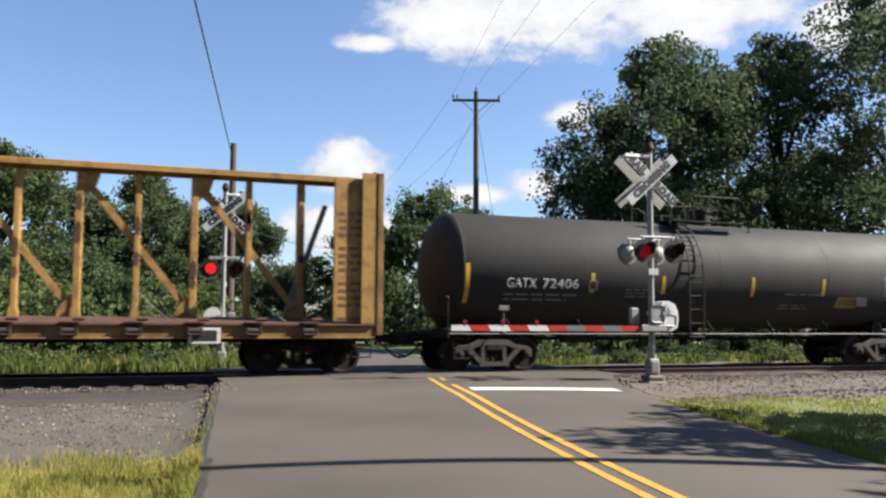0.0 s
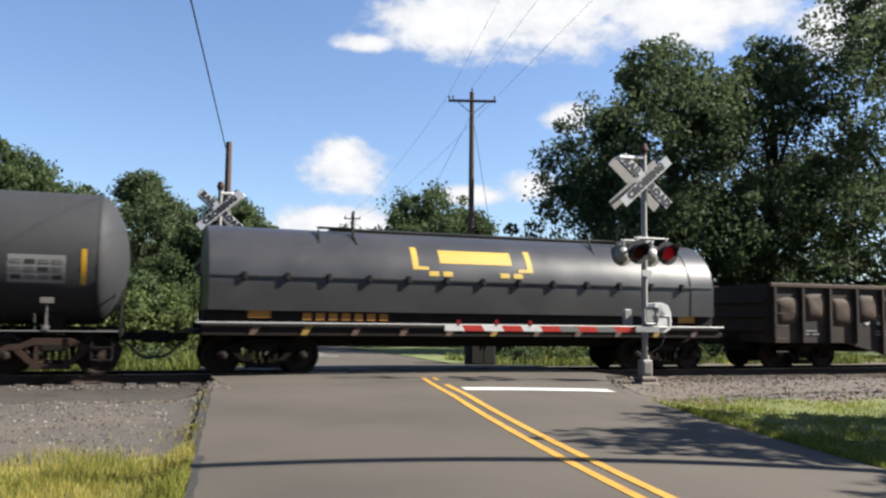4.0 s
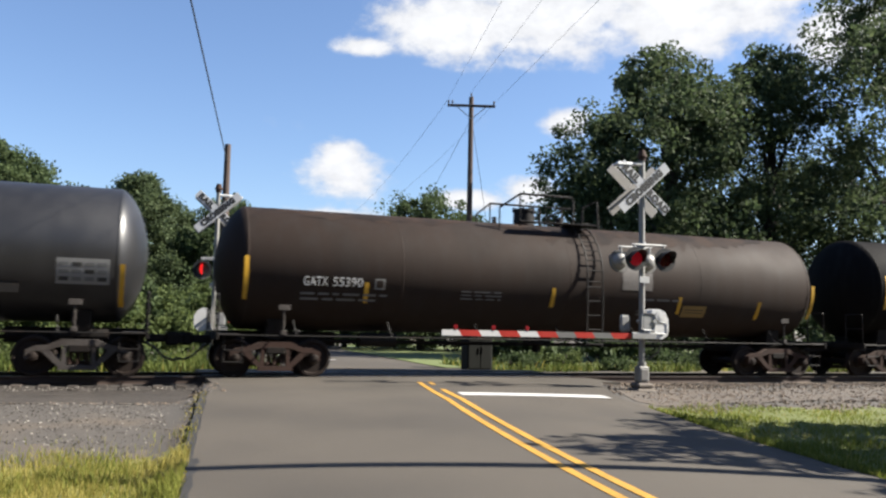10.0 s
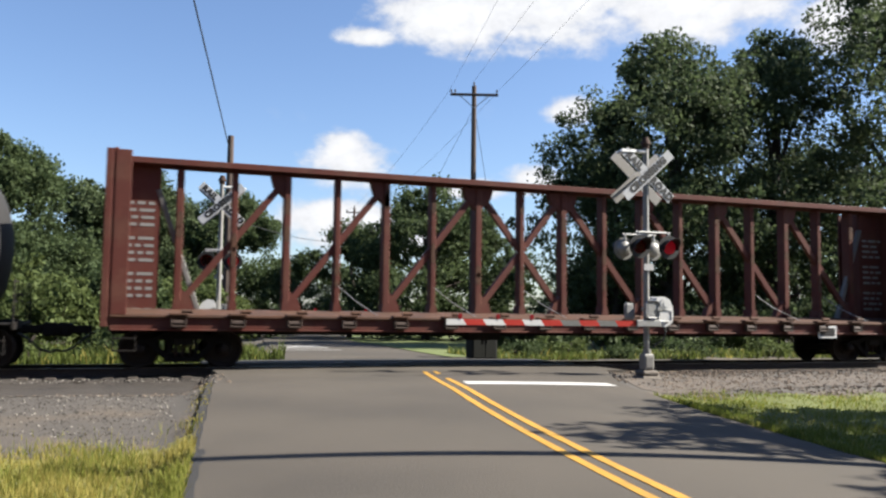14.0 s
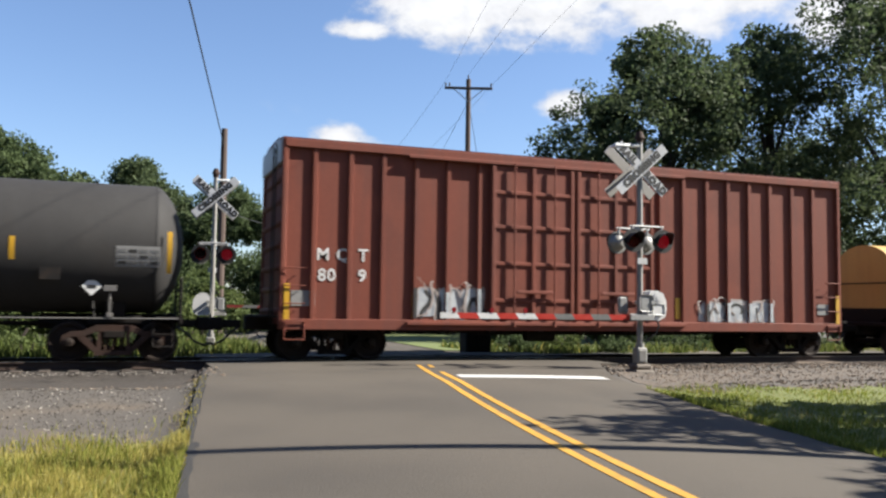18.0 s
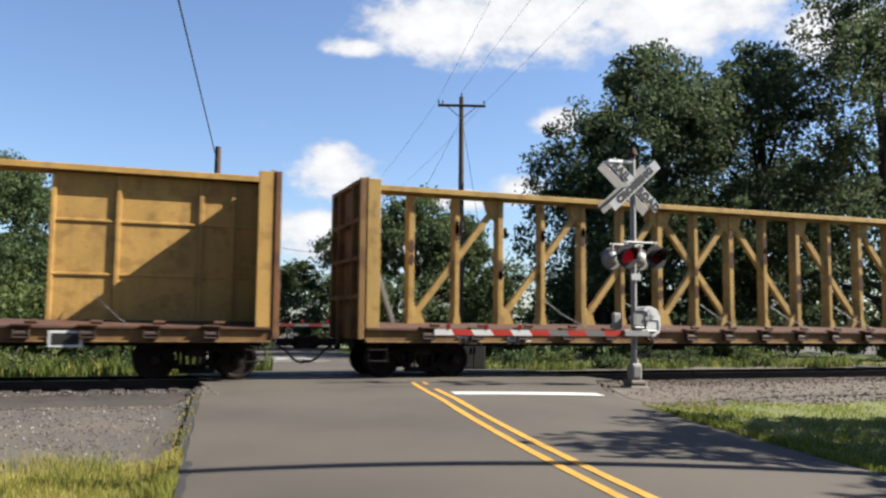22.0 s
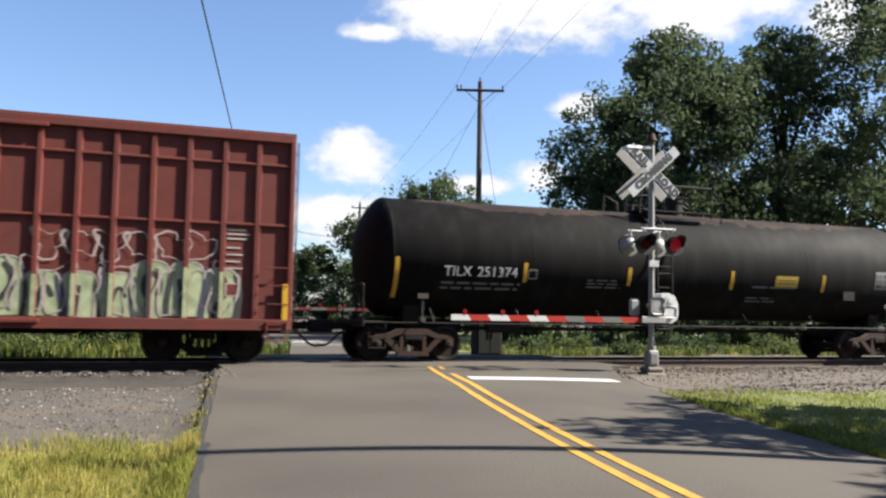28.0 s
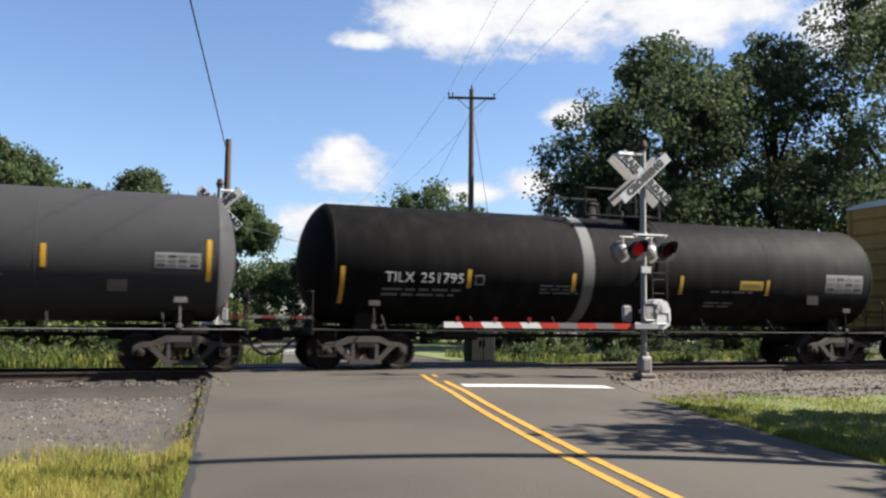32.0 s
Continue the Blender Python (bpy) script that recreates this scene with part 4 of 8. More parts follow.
def wire(pts_ends, sag, r, label):
    a, b = Vector(pts_ends[0]), Vector(pts_ends[1])
    pts = [a.lerp(b, i / 24) - Vector((0, 0, sag * 4 * (i / 24) * (1 - i / 24))) for i in range(25)]
    return solid("overhead_wire", Shape().path(pts, r, 5), WIRE_MAT, label, "wire", "overhead wires")


wire(((3.62, 17.9, 8.25), (-3.5, -30.0, 9.4)), 0.0, 0.022, "black cable running from the short pole over the road")
for p0, p1 in (((14.05, 18.2, 12.25), (4.55, -25.0, 11.9)), ((15.2, 17.8, 12.75), (6.7, -25.0, 11.7)), ((16.27, 17.45, 12.2), (9.4, -25.0, 11.9))):
    wire((p0, p1), 0.0, 0.006, "thin overhead wire crossing the railway")
for p0, x1 in (((14.05, 18.2, 12.25), 18.8), ((16.27, 17.45, 12.2), 20.2)):
    wire((p0, (x1, 60.0, 11.2)), 0.7, 0.007, "thin overhead wire along the far road")
wire(((15.2, 17.8, 11.4), (11.2, 25.0, 0.0)), 0.0, 0.009, "steel guy wire of the utility pole")
wire(((15.2, 17.8, 11.6), (17.6, 20.6, 5.0)), 0.0, 0.012, "steel guy wire of the utility pole")
wire(((3.7, 17.9, 5.4), (19.5, 60.0, 8.5)), 0.6, 0.02, "telephone cable along the far road")


# ---- trees ----
def leaf_cloud(rng, centres, radii, per, leaf, squash=0.8):
    """Leaf quads scattered in clumps."""
    n = len(centres) * per
    c = np.repeat(np.asarray(centres), per, 0)
    rr = np.repeat(np.asarray(radii), per)[:, None]
    d = rng.normal(0, 1, (n, 3))
    d /= np.linalg.norm(d, axis=1)[:, None]
    p = c + d * rr * (rng.uniform(0, 1, (n, 1)) ** 0.45) * np.array([1, 1, squash])
    a = rng.normal(0, 1, (n, 3))
    a /= np.linalg.norm(a, axis=1)[:, None]
    b = np.cross(a, rng.normal(0, 1, (n, 3)))
    b /= np.linalg.norm(b, axis=1)[:, None]
    s = leaf * rng.uniform(0.55, 1.4, (n, 1))
    v = np.stack([p - a * s, p + b * s * 0.55, p + a * s, p - b * s * 0.55], 1).reshape(-1, 3)
    return v, np.arange(n * 4).reshape(-1, 4)


def tree(name, x, y, height, spread, material, seed, label, low=0.25, clumps=150, per=70, leaf=0.17, lobes=9, trunk=0.25, depth=None, group="trees", base=None):
    rng = np.random.RandomState(seed)
    z0 = ground_z(x, y) if base is None else base
    t = thing(name, pose(x, y, z0), label, "tree", group)
    top = height
    tr = [(0, 0, -0.3)] + [(0.12 * rng.normal(), 0.12 * rng.normal(), top * k) for k in (0.2, 0.4, 0.6, 0.8)]
    part("trunk", Shape().path(tr, [trunk, trunk * 0.85, trunk * 0.65, trunk * 0.45, trunk * 0.2], 8), BARK, t, "rough brown trunk")
    lob = []
    depth = depth or spread
    for i in range(lobes):
        a = 6.283 * i / lobes * 2.4 + rng.uniform(-0.4, 0.4)
        k = (i + 0.5) / lobes
        zz = top * (low + (1 - low) * k * 0.92)
        r = math.sin(math.pi * (0.25 + 0.68 * k)) * rng.uniform(0.45, 0.85)
        size = (0.36 - 0.14 * k) * min(spread, top * 0.6) * rng.uniform(0.85, 1.25)
        lob.append((math.cos(a) * r * spread * 0.62, math.sin(a) * r * depth * 0.62, zz, size))
    lob.append((0, 0, top * 0.9, 0.2 * spread))
    for lx, ly, lz, size in lob:
        h0 = min(lz * 0.65, top * 0.6)
        limb = Shape().path([(0, 0, h0), (lx * 0.45, ly * 0.45, (h0 + lz) / 2 + 0.2), (lx, ly, lz)], [trunk * 0.4, trunk * 0.25, trunk * 0.08], 6)
        part("limb", limb, BARK, t)
    cen, rad = [], []
    for _ in range(int(clumps * 1.6)):
        lx, ly, lz, size = lob[rng.randint(len(lob))]
        d = rng.normal(0, 1, 3)
        d /= np.linalg.norm(d)
        q = np.array([lx, ly, lz]) + d * size * rng.uniform(0.55, 1.08) * np.array([1, 1, 0.85])
        if q[2] < top * low * 0.6:
            continue
        cen.append(q)
        rad.append(rng.uniform(0.3, 0.95) * min(1.3, 0.3 * size + 0.5))
    v, f = leaf_cloud(rng, cen, rad, int(per * 0.98), leaf * 0.68)
    me = bpy.data.meshes.new("crown")
    me.from_pydata(v.tolist(), [], f.tolist())
    me.materials.append(material)
    part("crown", me, None, t, "uneven leafy crown")
    return t


def bush(name, x, y, w, h, material, seed, label, clumps=40, per=60, leaf=0.13, depth=None, group="bushes"):
    rng = np.random.RandomState(seed)
    cen, rad = [], []
    for _ in range(clumps):
        a, r = rng.uniform(0, 6.283), math.sqrt(rng.uniform())
        zz = h * (1 - 0.55 * r * r) * rng.uniform(0.25, 0.95)
        cen.append((math.cos(a) * r * w / 2, math.sin(a) * r * (depth or w) / 2, zz))
        rad.append(rng.uniform(0.3, 0.6) * min(1.4, 0.5 + h * 0.15))
    v, f = leaf_cloud(rng, cen, rad, int(per * 1.5), leaf * 0.75)
    b = thing(name, pose(x, y, ground_z(x, y)), label, "bush", group)
    for i in range(4):
        a = rng.uniform(0, 6.283)
        part("stem", Shape().path([(0.1 * math.cos(a), 0.1 * math.sin(a), -0.1), (0.25 * w * math.cos(a), 0.25 * w * math.sin(a), h * 0.6)], [0.05, 0.02], 5), BARK, b)
    me = bpy.data.meshes.new("foliage")
    me.from_pydata(v.tolist(), [], f.tolist())
    me.materials.append(material)
    part("foliage", me, None, b, "dense leaves")
    return b


# big broadleaved trees behind the track on the right
tree("broadleaf_tree", 25.0, 15.5, 15.3, 11.5, LEAF_DARK, 21, "tall dark broadleaved tree with a dense crown", 0.12, 420, 90, 0.17, 16, 0.4)
tree("broadleaf_tree", 23.0, 17.6, 13.2, 4.6, LEAF_DARK, 22, "lower dark broadleaved tree", 0.1, 200, 80, 0.16, 10, 0.25)
tree("broadleaf_tree", 31.0, 15.0, 16.9, 8.0, LEAF_DARK, 23, "tall dark broadleaved tree with an open crown", 0.15, 260, 80, 0.17, 13, 0.35)
tree("broadleaf_tree", 35.6, 11.5, 19.5, 12.0, LEAF_DARK, 24, "very tall dark broadleaved tree", 0.08, 330, 80, 0.18, 16, 0.42)
tree("broadleaf_tree", 45.0, 16.0, 18.0, 12.0, LEAF_MID, 25, "tall broadleaved tree along the track", 0.1, 260, 70, 0.2, 12, 0.4)
tree("broadleaf_tree", 31.0, 24.0, 11.0, 10.0, LEAF_DARK, 26, "dark broadleaved tree in the second row", 0.08, 200, 70, 0.2, 10, 0.3)
tree("broadleaf_tree", 42.0, 26.0, 13.0, 12.0, LEAF_DARK, 27, "dark broadleaved tree in the second row", 0.08, 200, 70, 0.2, 10, 0.3)
# tree behind the tall pole
tree("broadleaf_tree", 17.8, 32.5, 9.7, 12.5, LEAF_MID, 28, "round broadleaved tree beyond the utility pole", 0.03, 420, 80, 0.18, 18, 0.3)
tree("broadleaf_tree", 14.0, 38.0, 7.6, 8.0, LEAF_MID, 29, "smaller round tree along the far road", 0.03, 220, 70, 0.17, 8, 0.2)
tree("broadleaf_tree", 22.5, 36.0, 8.0, 8.0, LEAF_DARK, 30, "broadleaved tree in a distant row", 0.08, 160, 70, 0.19, 9, 0.25)
# trees behind the track beside the far road
tree("broadleaf_tree", 6.0, 43.0, 10.2, 10.0, LEAF_MID, 31, "leafy light green tree beside the far road", 0.02, 420, 80, 0.18, 17, 0.25)
tree("broadleaf_tree", 0.0, 43.0, 12.0, 7.4, LEAF_DARK, 32, "taller tree with rounded tops", 0.02, 400, 80, 0.18, 16, 0.28)
tree("broadleaf_tree", 2.8, 50.0, 10.4, 8.0, LEAF_DARK, 33, "broadleaved tree in a hedgerow", 0.05, 230, 70, 0.2, 11, 0.25)
tree("broadleaf_tree", -4.0, 42.0, 10.4, 7.6, LEAF_DARK, 34, "broadleaved tree in a hedgerow", 0.02, 330, 70, 0.19, 14, 0.25)
tree("broadleaf_tree", -7.4, 30.0, 10.7, 8.6, LEAF_MID, 35, "broad tree overgrown with climbing vines", 0.0, 480, 80, 0.17, 18, 0.3)
tree("broadleaf_tree", -14.5, 27.0, 12.0, 9.0, LEAF_MID, 36, "leafy broadleaved tree near the crossing", 0.0, 300, 70, 0.19, 13, 0.3)
tree("broadleaf_tree", -22.0, 25.0, 12.0, 9.0, LEAF_MID, 37, "leafy broadleaved tree near the crossing", 0.0, 180, 70, 0.22, 11, 0.3)
for i, (bx, by, w, h, mt) in enumerate(((-6.5, 11, 5, 3.0, LEAF_LIGHT), (-2.8, 11.5, 5, 2.8, LEAF_LIGHT), (0.2, 12.5, 4.5, 2.8, LEAF_LIGHT), (2.6, 14.5, 4, 2.6, LEAF_LIGHT), (-10.5, 10.5, 5, 3.0, LEAF_LIGHT), (-9.5, 15, 6, 4.2, LEAF_LIGHT), (-4.6, 14.5, 6, 3.8, LEAF_LIGHT), (-0.8, 15.5, 5, 3.6, LEAF_MID), (1.6, 20, 4.5, 3.2, LEAF_LIGHT), (-6, 20, 7, 5.2, LEAF_MID), (-13.5, 15, 6, 4.2, LEAF_MID),
                                        (-1.5, 24, 6, 4.5, LEAF_MID), (-10, 22, 7, 6.0, LEAF_MID), (1.5, 28, 6, 4.0, LEAF_MID), (-4, 32, 8, 6.0, LEAF_MID), (4.0, 33, 5, 4.2, LEAF_LIGHT), (17.5, 9.5, 4, 1.5, LEAF_DARK), (22, 9.5, 5, 2.4, LEAF_DARK), (27, 9, 6, 2.6, LEAF_DARK), (33, 8, 6, 2.8, LEAF_DARK), (13.4, 8.0, 2.6, 1.6, LEAF_DARK), (40, 8, 8, 3, LEAF_DARK),
                                        (19, 30, 8, 3.0, LEAF_DARK), (25, 24, 8, 4.0, LEAF_DARK))):
    bush("bush", bx, by, w, h, mt, 60 + i, "dense green roadside thicket" if bx < 5 else "dark undergrowth below the trees", 60 if w > 4 else 35, 70, 0.14)
for i, (bx, by, w, h) in enumerate(((-8.5, 5.0, 1.8, 0.8), (-6.2, 4.4, 1.4, 0.7), (-4.4, 5.2, 2.0, 0.9), (-2.6, 4.5, 1.3, 0.65), (-1.0, 5.6, 1.8, 1.0), (0.4, 4.6, 1.1, 0.6), (-3.4, 7.4, 2.4, 1.2), (-7.0, 7.6, 2.6, 1.3), (11.6, 4.4, 1.3, 0.7), (13.2, 4.8, 1.7, 0.8), (15.4, 4.3, 1.3, 0.6), (18.2, 4.8, 2.0, 0.9), (21.5, 4.6, 1.6, 0.7))):
    bush("weed_clump", bx, by, w, h, LEAF_MID if i % 3 else LEAF_LIGHT, 130 + i, "low tangle of green weeds behind the track", 16, 50, 0.07, group="weed clumps")
# trees beside the near road, whose shade falls across it
tree("broadleaf_tree", 15.6, -13.75, 7.4, 4.6, LEAF_MID, 51, "broadleaved tree beside the near road", 0.42, 75, 50, 0.2, 8, 0.2)
tree("broadleaf_tree", 16.9, -19.3, 9.5, 5.6, LEAF_MID, 52, "broadleaved tree beside the near road", 0.4, 90, 50, 0.22, 8, 0.25)
# far wood that closes the horizon
rng = np.random.RandomState(77)
cen, rad = [], []
for i in range(450):
    a = radians(rng.uniform(-75, 110))
    d = rng.uniform(120, 190)
    cen.append((d * math.sin(a), -20 + d * math.cos(a), rng.uniform(0.3, 8.5)))
    rad.append(rng.uniform(2.0, 3.5))
# unseen woods added behind the camera to hold sky light off the train
for i in range(900):
    a = radians(rng.uniform(112, 285))
    d = rng.uniform(28, 46)
    cen.append((d * math.sin(a), -20 + d * math.cos(a), 20.0 * rng.uniform(0.02, 1.0) * (0.75 + 0.25 * math.sin(a * 9))))
    rad.append(rng.uniform(2.0, 3.5))
v, f = leaf_cloud(rng, cen, rad, 60, 0.55)
me = bpy.data.meshes.new("far_woods_and_screen")
me.from_pydata(v.tolist(), [], f.tolist())
me.materials.append(LEAF_DARK)
tagged(new("far_woods_and_screen", me), "dark horizon woods, with unseen woods added behind as a light screen", "woods", kind="stuff")

# ---- the train: shared running gear ----
SPEED, SLOW = 14.662, -0.0161
WHEEL_R = 0.42
WHEELS = []      # wheelset, place of its car in the train
TRAIN = []       # car, place in the train


def rolled(t):
    return SPEED * t + 0.5 * SLOW * t * t


def lathe_y(profile, n=22):
    """Rings round the Y axis from (y, radius)."""
    return [[(r * math.cos(a), y, r * math.sin(a)) for a in np.linspace(0, 2 * math.pi, n + 1)[:-1]] for y, r in profile]


def lathe_x(profile, z, n=48):
    return [[(x, r * math.cos(a), z + r * math.sin(a)) for a in np.linspace(0, 2 * math.pi, n + 1)[:-1]] for x, r in profile]


_ws = Shape()
for sg in (-1, 1):
    _ws.rings(lathe_y([(sg * (0.72 + o), r) for o, r in ((-0.04, 0.1), (-0.04, 0.17), (0.0, 0.2), (0.0, 0.34), (-0.035, 0.37), (-0.035, 0.45), (-0.01, 0.45), (0.01, WHEEL_R), (0.1, WHEEL_R - 0.01), (0.1, 0.36), (0.05, 0.33), (0.05, 0.18), (0.12, 0.15), (0.12, 0.1))]))
    _ws.rings(lathe_y([(sg * (0.84 + o), r) for o, r in ((0, 0.09), (0.0, 0.115), (0.2, 0.115), (0.24, 0.09), (0.26, 0.04))], 14))
    for k in range(3):
        a = 2.094 * k
        _ws.tube((0.055 * math.cos(a), sg * 1.09, 0.055 * math.sin(a)), (0.055 * math.cos(a), sg * 1.115, 0.055 * math.sin(a)), 0.014, 6)
_ws.rings(lathe_y([(-0.85, 0.08), (0.85, 0.08)], 12))
WHEELSET = _ws.mesh("wheelset", WHEEL_MAT)
FRAME_MESH = {}


def side_frame_mesh(material):
    if material.name not in FRAME_MESH:
        s = Shape()
        s.prism([(-1.02, 0.36), (-1.02, 0.56), (-0.86, 0.64), (-0.62, 0.66), (-0.36, 0.78), (0.36, 0.78), (0.62, 0.66), (0.86, 0.64), (1.02, 0.56), (1.02, 0.36),
                 (0.94, 0.36), (0.94, 0.5), (0.8, 0.54), (0.62, 0.54), (0.34, 0.64), (-0.34, 0.64), (-0.62, 0.54), (-0.8, 0.54), (-0.94, 0.5), (-0.94, 0.36)], "y", -0.09, 0.09)
        for sg in (-1, 1):
            s.prism([(sg * 0.74, 0.54), (sg * 0.6, 0.6), (sg * 0.24, 0.2), (sg * 0.38, 0.2)], "y", -0.085, 0.085)
            s.prism([(sg * 0.34, 0.2), (sg * 0.24, 0.2), (sg * 0.24, 0.66), (sg * 0.32, 0.66)], "y", -0.08, 0.08)
        s.prism([(-0.4, 0.14), (0.4, 0.14), (0.36, 0.24), (-0.36, 0.24)], "y", -0.11, 0.11)
        FRAME_MESH[material.name] = s.mesh("side_frame", material)
    return FRAME_MESH[material.name]


SPRING = Shape().path([(0.055 * math.cos(k * 1.05), 0.055 * math.sin(k * 1.05), 0.25 + 0.25 * k / 30) for k in range(0, 31, 2)], 0.017, 4).mesh("spring", FRAME_TAN)
BOLSTER = Shape().cbox(-0.22, 0.22, -1.08, 1.08, 0.5, 0.68, 0.03).tube((0, 0, 0.66), (0, 0, 0.8), 0.2, 16).mesh("truck", GRIME)
BRAKE_BEAM = Shape().cbox(-0.52, -0.46, -0.75, 0.75, 0.3, 0.4, 0.01).cbox(0.46, 0.52, -0.75, 0.75, 0.3, 0.4, 0.01).mesh("brake_beam", GRIME)
COUPLER = Shape().cbox(0.0, 0.5, -0.09, 0.09, 0.72, 0.9, 0.02).cbox(0.42, 0.72, -0.17, 0.13, 0.66, 0.96, 0.04).cbox(0.6, 0.78, -0.06, 0.16, 0.68, 0.94, 0.04).mesh("coupler", GRIME)
AIR_HOSE = Shape().path([(0.0, -0.3, 0.74), (0.2, -0.32, 0.62), (0.42, -0.3, 0.4), (0.62, -0.2, 0.32), (0.8, -0.05, 0.36)], 0.028, 8).mesh("air_hose", HOSE)


def running_gear(car, x0, half, centre, frame=FRAME_TAN):
    """Two trucks with their wheelsets, couplers and air hoses. half: half the coupled length; centre: truck centre from the middle."""
    for sg in (-1, 1):
        t = part("truck", BOLSTER, None, car, "four-wheel freight truck")
        t.location = (sg * centre, 0, 0)
        for yy in (-0.98, 0.98):
            part("side_frame", side_frame_mesh(frame), None, t, "cast steel side frame").location = (0, yy, 0)
        for yy in (-0.97, 0.97):
            for xx in (-0.15, 0.0, 0.15):
                part("spring", SPRING, None, t).location = (xx, yy, 0)
        part("brake_beam", BRAKE_BEAM, None, t)
        for ax in (-0.89, 0.89):
            w = part("wheelset", WHEELSET, None, t, "steel wheels on their axle")
            w.location = (ax, 0, WHEEL_R)
            WHEELS.append((w, x0, ax))
        c = part("coupler", COUPLER, None, car, "rusty knuckle coupler")
        c.matrix_basis = pose(sg * (half - 0.72), 0, 0, 0, 0, 0 if sg > 0 else 180)
        h = part("air_hose", AIR_HOSE, None, car, "black rubber brake hose")
        h.matrix_basis = pose(sg * (half - 0.75), 0, 0, 0, 0, 0 if sg > 0 else 180)


def new_car(name, x0, x1, label, category="freight car"):
    mid = (x0 + x1) / 2
    car = thing(name, pose(mid, 0, 0), label, category, "cars of the freight train")
    TRAIN.append((car, mid))
    return car, mid, (x1 - x0) / 2


def round_decal(name, car, material, xa, xb, za, zb, R, zc, label="", lift=0.006):
    """A thin sheet on the near flank of a tank."""
    s, n = Shape(), 5
    top, low = [], []
    for k in range(n + 1):
        z = za + (zb - za) * k / n
        yy = math.sqrt(max(0.01, R * R - (z - zc) ** 2))
        top.append((-(yy + lift), z))
        low.append((-(yy - 0.004), z))
    s.prism(top + low[::-1], "x", xa, xb)
    return part(name, s, material, car, label)


def round_text(car, text, size, x, z, R, zc, material, label="", space=1.05, lift=0.012, width=2.0):
    """A line of lettering on the near flank of a tank, word by word."""
    words = text.split()
    unit = width / (sum(len(w) for w in words) + 0.75 * (len(words) - 1))
    px = x
    for w in words:
        me = letters(w, size, material, 0.002, "LEFT", space, 0.0)
        lo, hi = min(v.co.x for v in me.vertices), max(v.co.x for v in me.vertices)
        for v in me.vertices:
            zz = z + v.co.y
            yy = math.sqrt(max(0.01, R * R - (zz - zc) ** 2))
            v.co = (px + (v.co.x - lo) / (hi - lo) * unit * (len(w) - 0.12), -(yy + lift + v.co.z), zz)
        part("lettering", me, None, car, label)
        px += unit * (len(w) + 0.75)


def scrawl(car, material, xa, xb, za, zb, count, seed, flank, width=0.035, label="thin sprayed outline"):
    """Sprayed outlines: wobbly closed strokes without letters. flank gives y for a height."""
    rng = random.Random(seed)
    step = (xb - xa) / count
    for i in range(count):
        cx, cz = xa + step * (i + 0.5), (za + zb) / 2
        n, s = 26, Shape()
        ph, k1, k2 = rng.uniform(0, 6), rng.choice((2, 3)), rng.choice((3, 4, 5))
        vs = []
        for k in range(n):
            t = 2 * math.pi * k / n
            rr = 0.8 + 0.22 * math.sin(k1 * t + ph) + 0.13 * math.sin(k2 * t)
            for f in (1.0, 1.0 - width / (step * 0.4)):
                ux = math.copysign(abs(math.cos(t)) ** 0.6, math.cos(t))
                uz = math.copysign(abs(math.sin(t)) ** 0.6, math.sin(t))
                zz = cz + (zb - za) / 2 * rr * uz * (f if f == 1.0 else 1.0 - 2 * width / (zb - za))
                vs.append((cx + step * 0.6 * rr * ux * f, flank(zz) - 0.008 - 0.002 * (i % 2), zz))
        s.add(vs, [(2 * k, 2 * k + 1, (2 * k + 3) % (2 * n), (2 * k + 2) % (2 * n)) for k in range(n)])
        part("sprayed_outline", s, material, car, label, smooth=0)


def scribble(car, material, a, b, z0, z1, count, rng, y, width=0.032):
    """A row of thin upright sprayed zigzags, no letters."""
    w = (b - a) / count
    for i in range(count):
        x, n = a + w * i, rng.choice((3, 4, 5))
        pts = [(x + w * (0.1 + 0.75 * k / (n - 1)) + rng.uniform(-0.2, 0.2) * w, (z0 if (k + i) % 2 else z1) + rng.uniform(-0.12, 0.12) * (z1 - z0)) for k in range(n)]
        part("sprayed_stroke", ribbon(Shape(), pts, width, y - 0.001 * (i % 2)), material, car, "white sprayed stroke", smooth=0)


def flat_text(car, text, size, x, z, y, material, space=1.05, label=""):
    me = letters(text, size, material, 0.002, "LEFT", space, 0.005)
    me.transform(pose(x, y, z) @ pose(0, 0, 0, 90, 0, 0))
    return part("lettering", me, None, car, label)


def flat_decal(name, car, material, xa, xb, za, zb, y, label=""):
    return part(name, Shape().box(xa, xb, y - 0.006, y + 0.004, za, zb), material, car, label, smooth=0)


def bars(car, material, x, z, w, rows, pitch, place, rng, hgt=0.05):
    """Lines of small unreadable stencilling as plain bars."""
    for r in range(rows):
        px, end = x, x + w * rng.uniform(0.8, 1.0)
        while px < end:
            bw = rng.uniform(0.15, 0.5)
            place("stencil_bar", car, material, px, min(px + bw, end), z - r * pitch - hgt / 2, z - r * pitch + hgt / 2)
            px += bw + 0.09


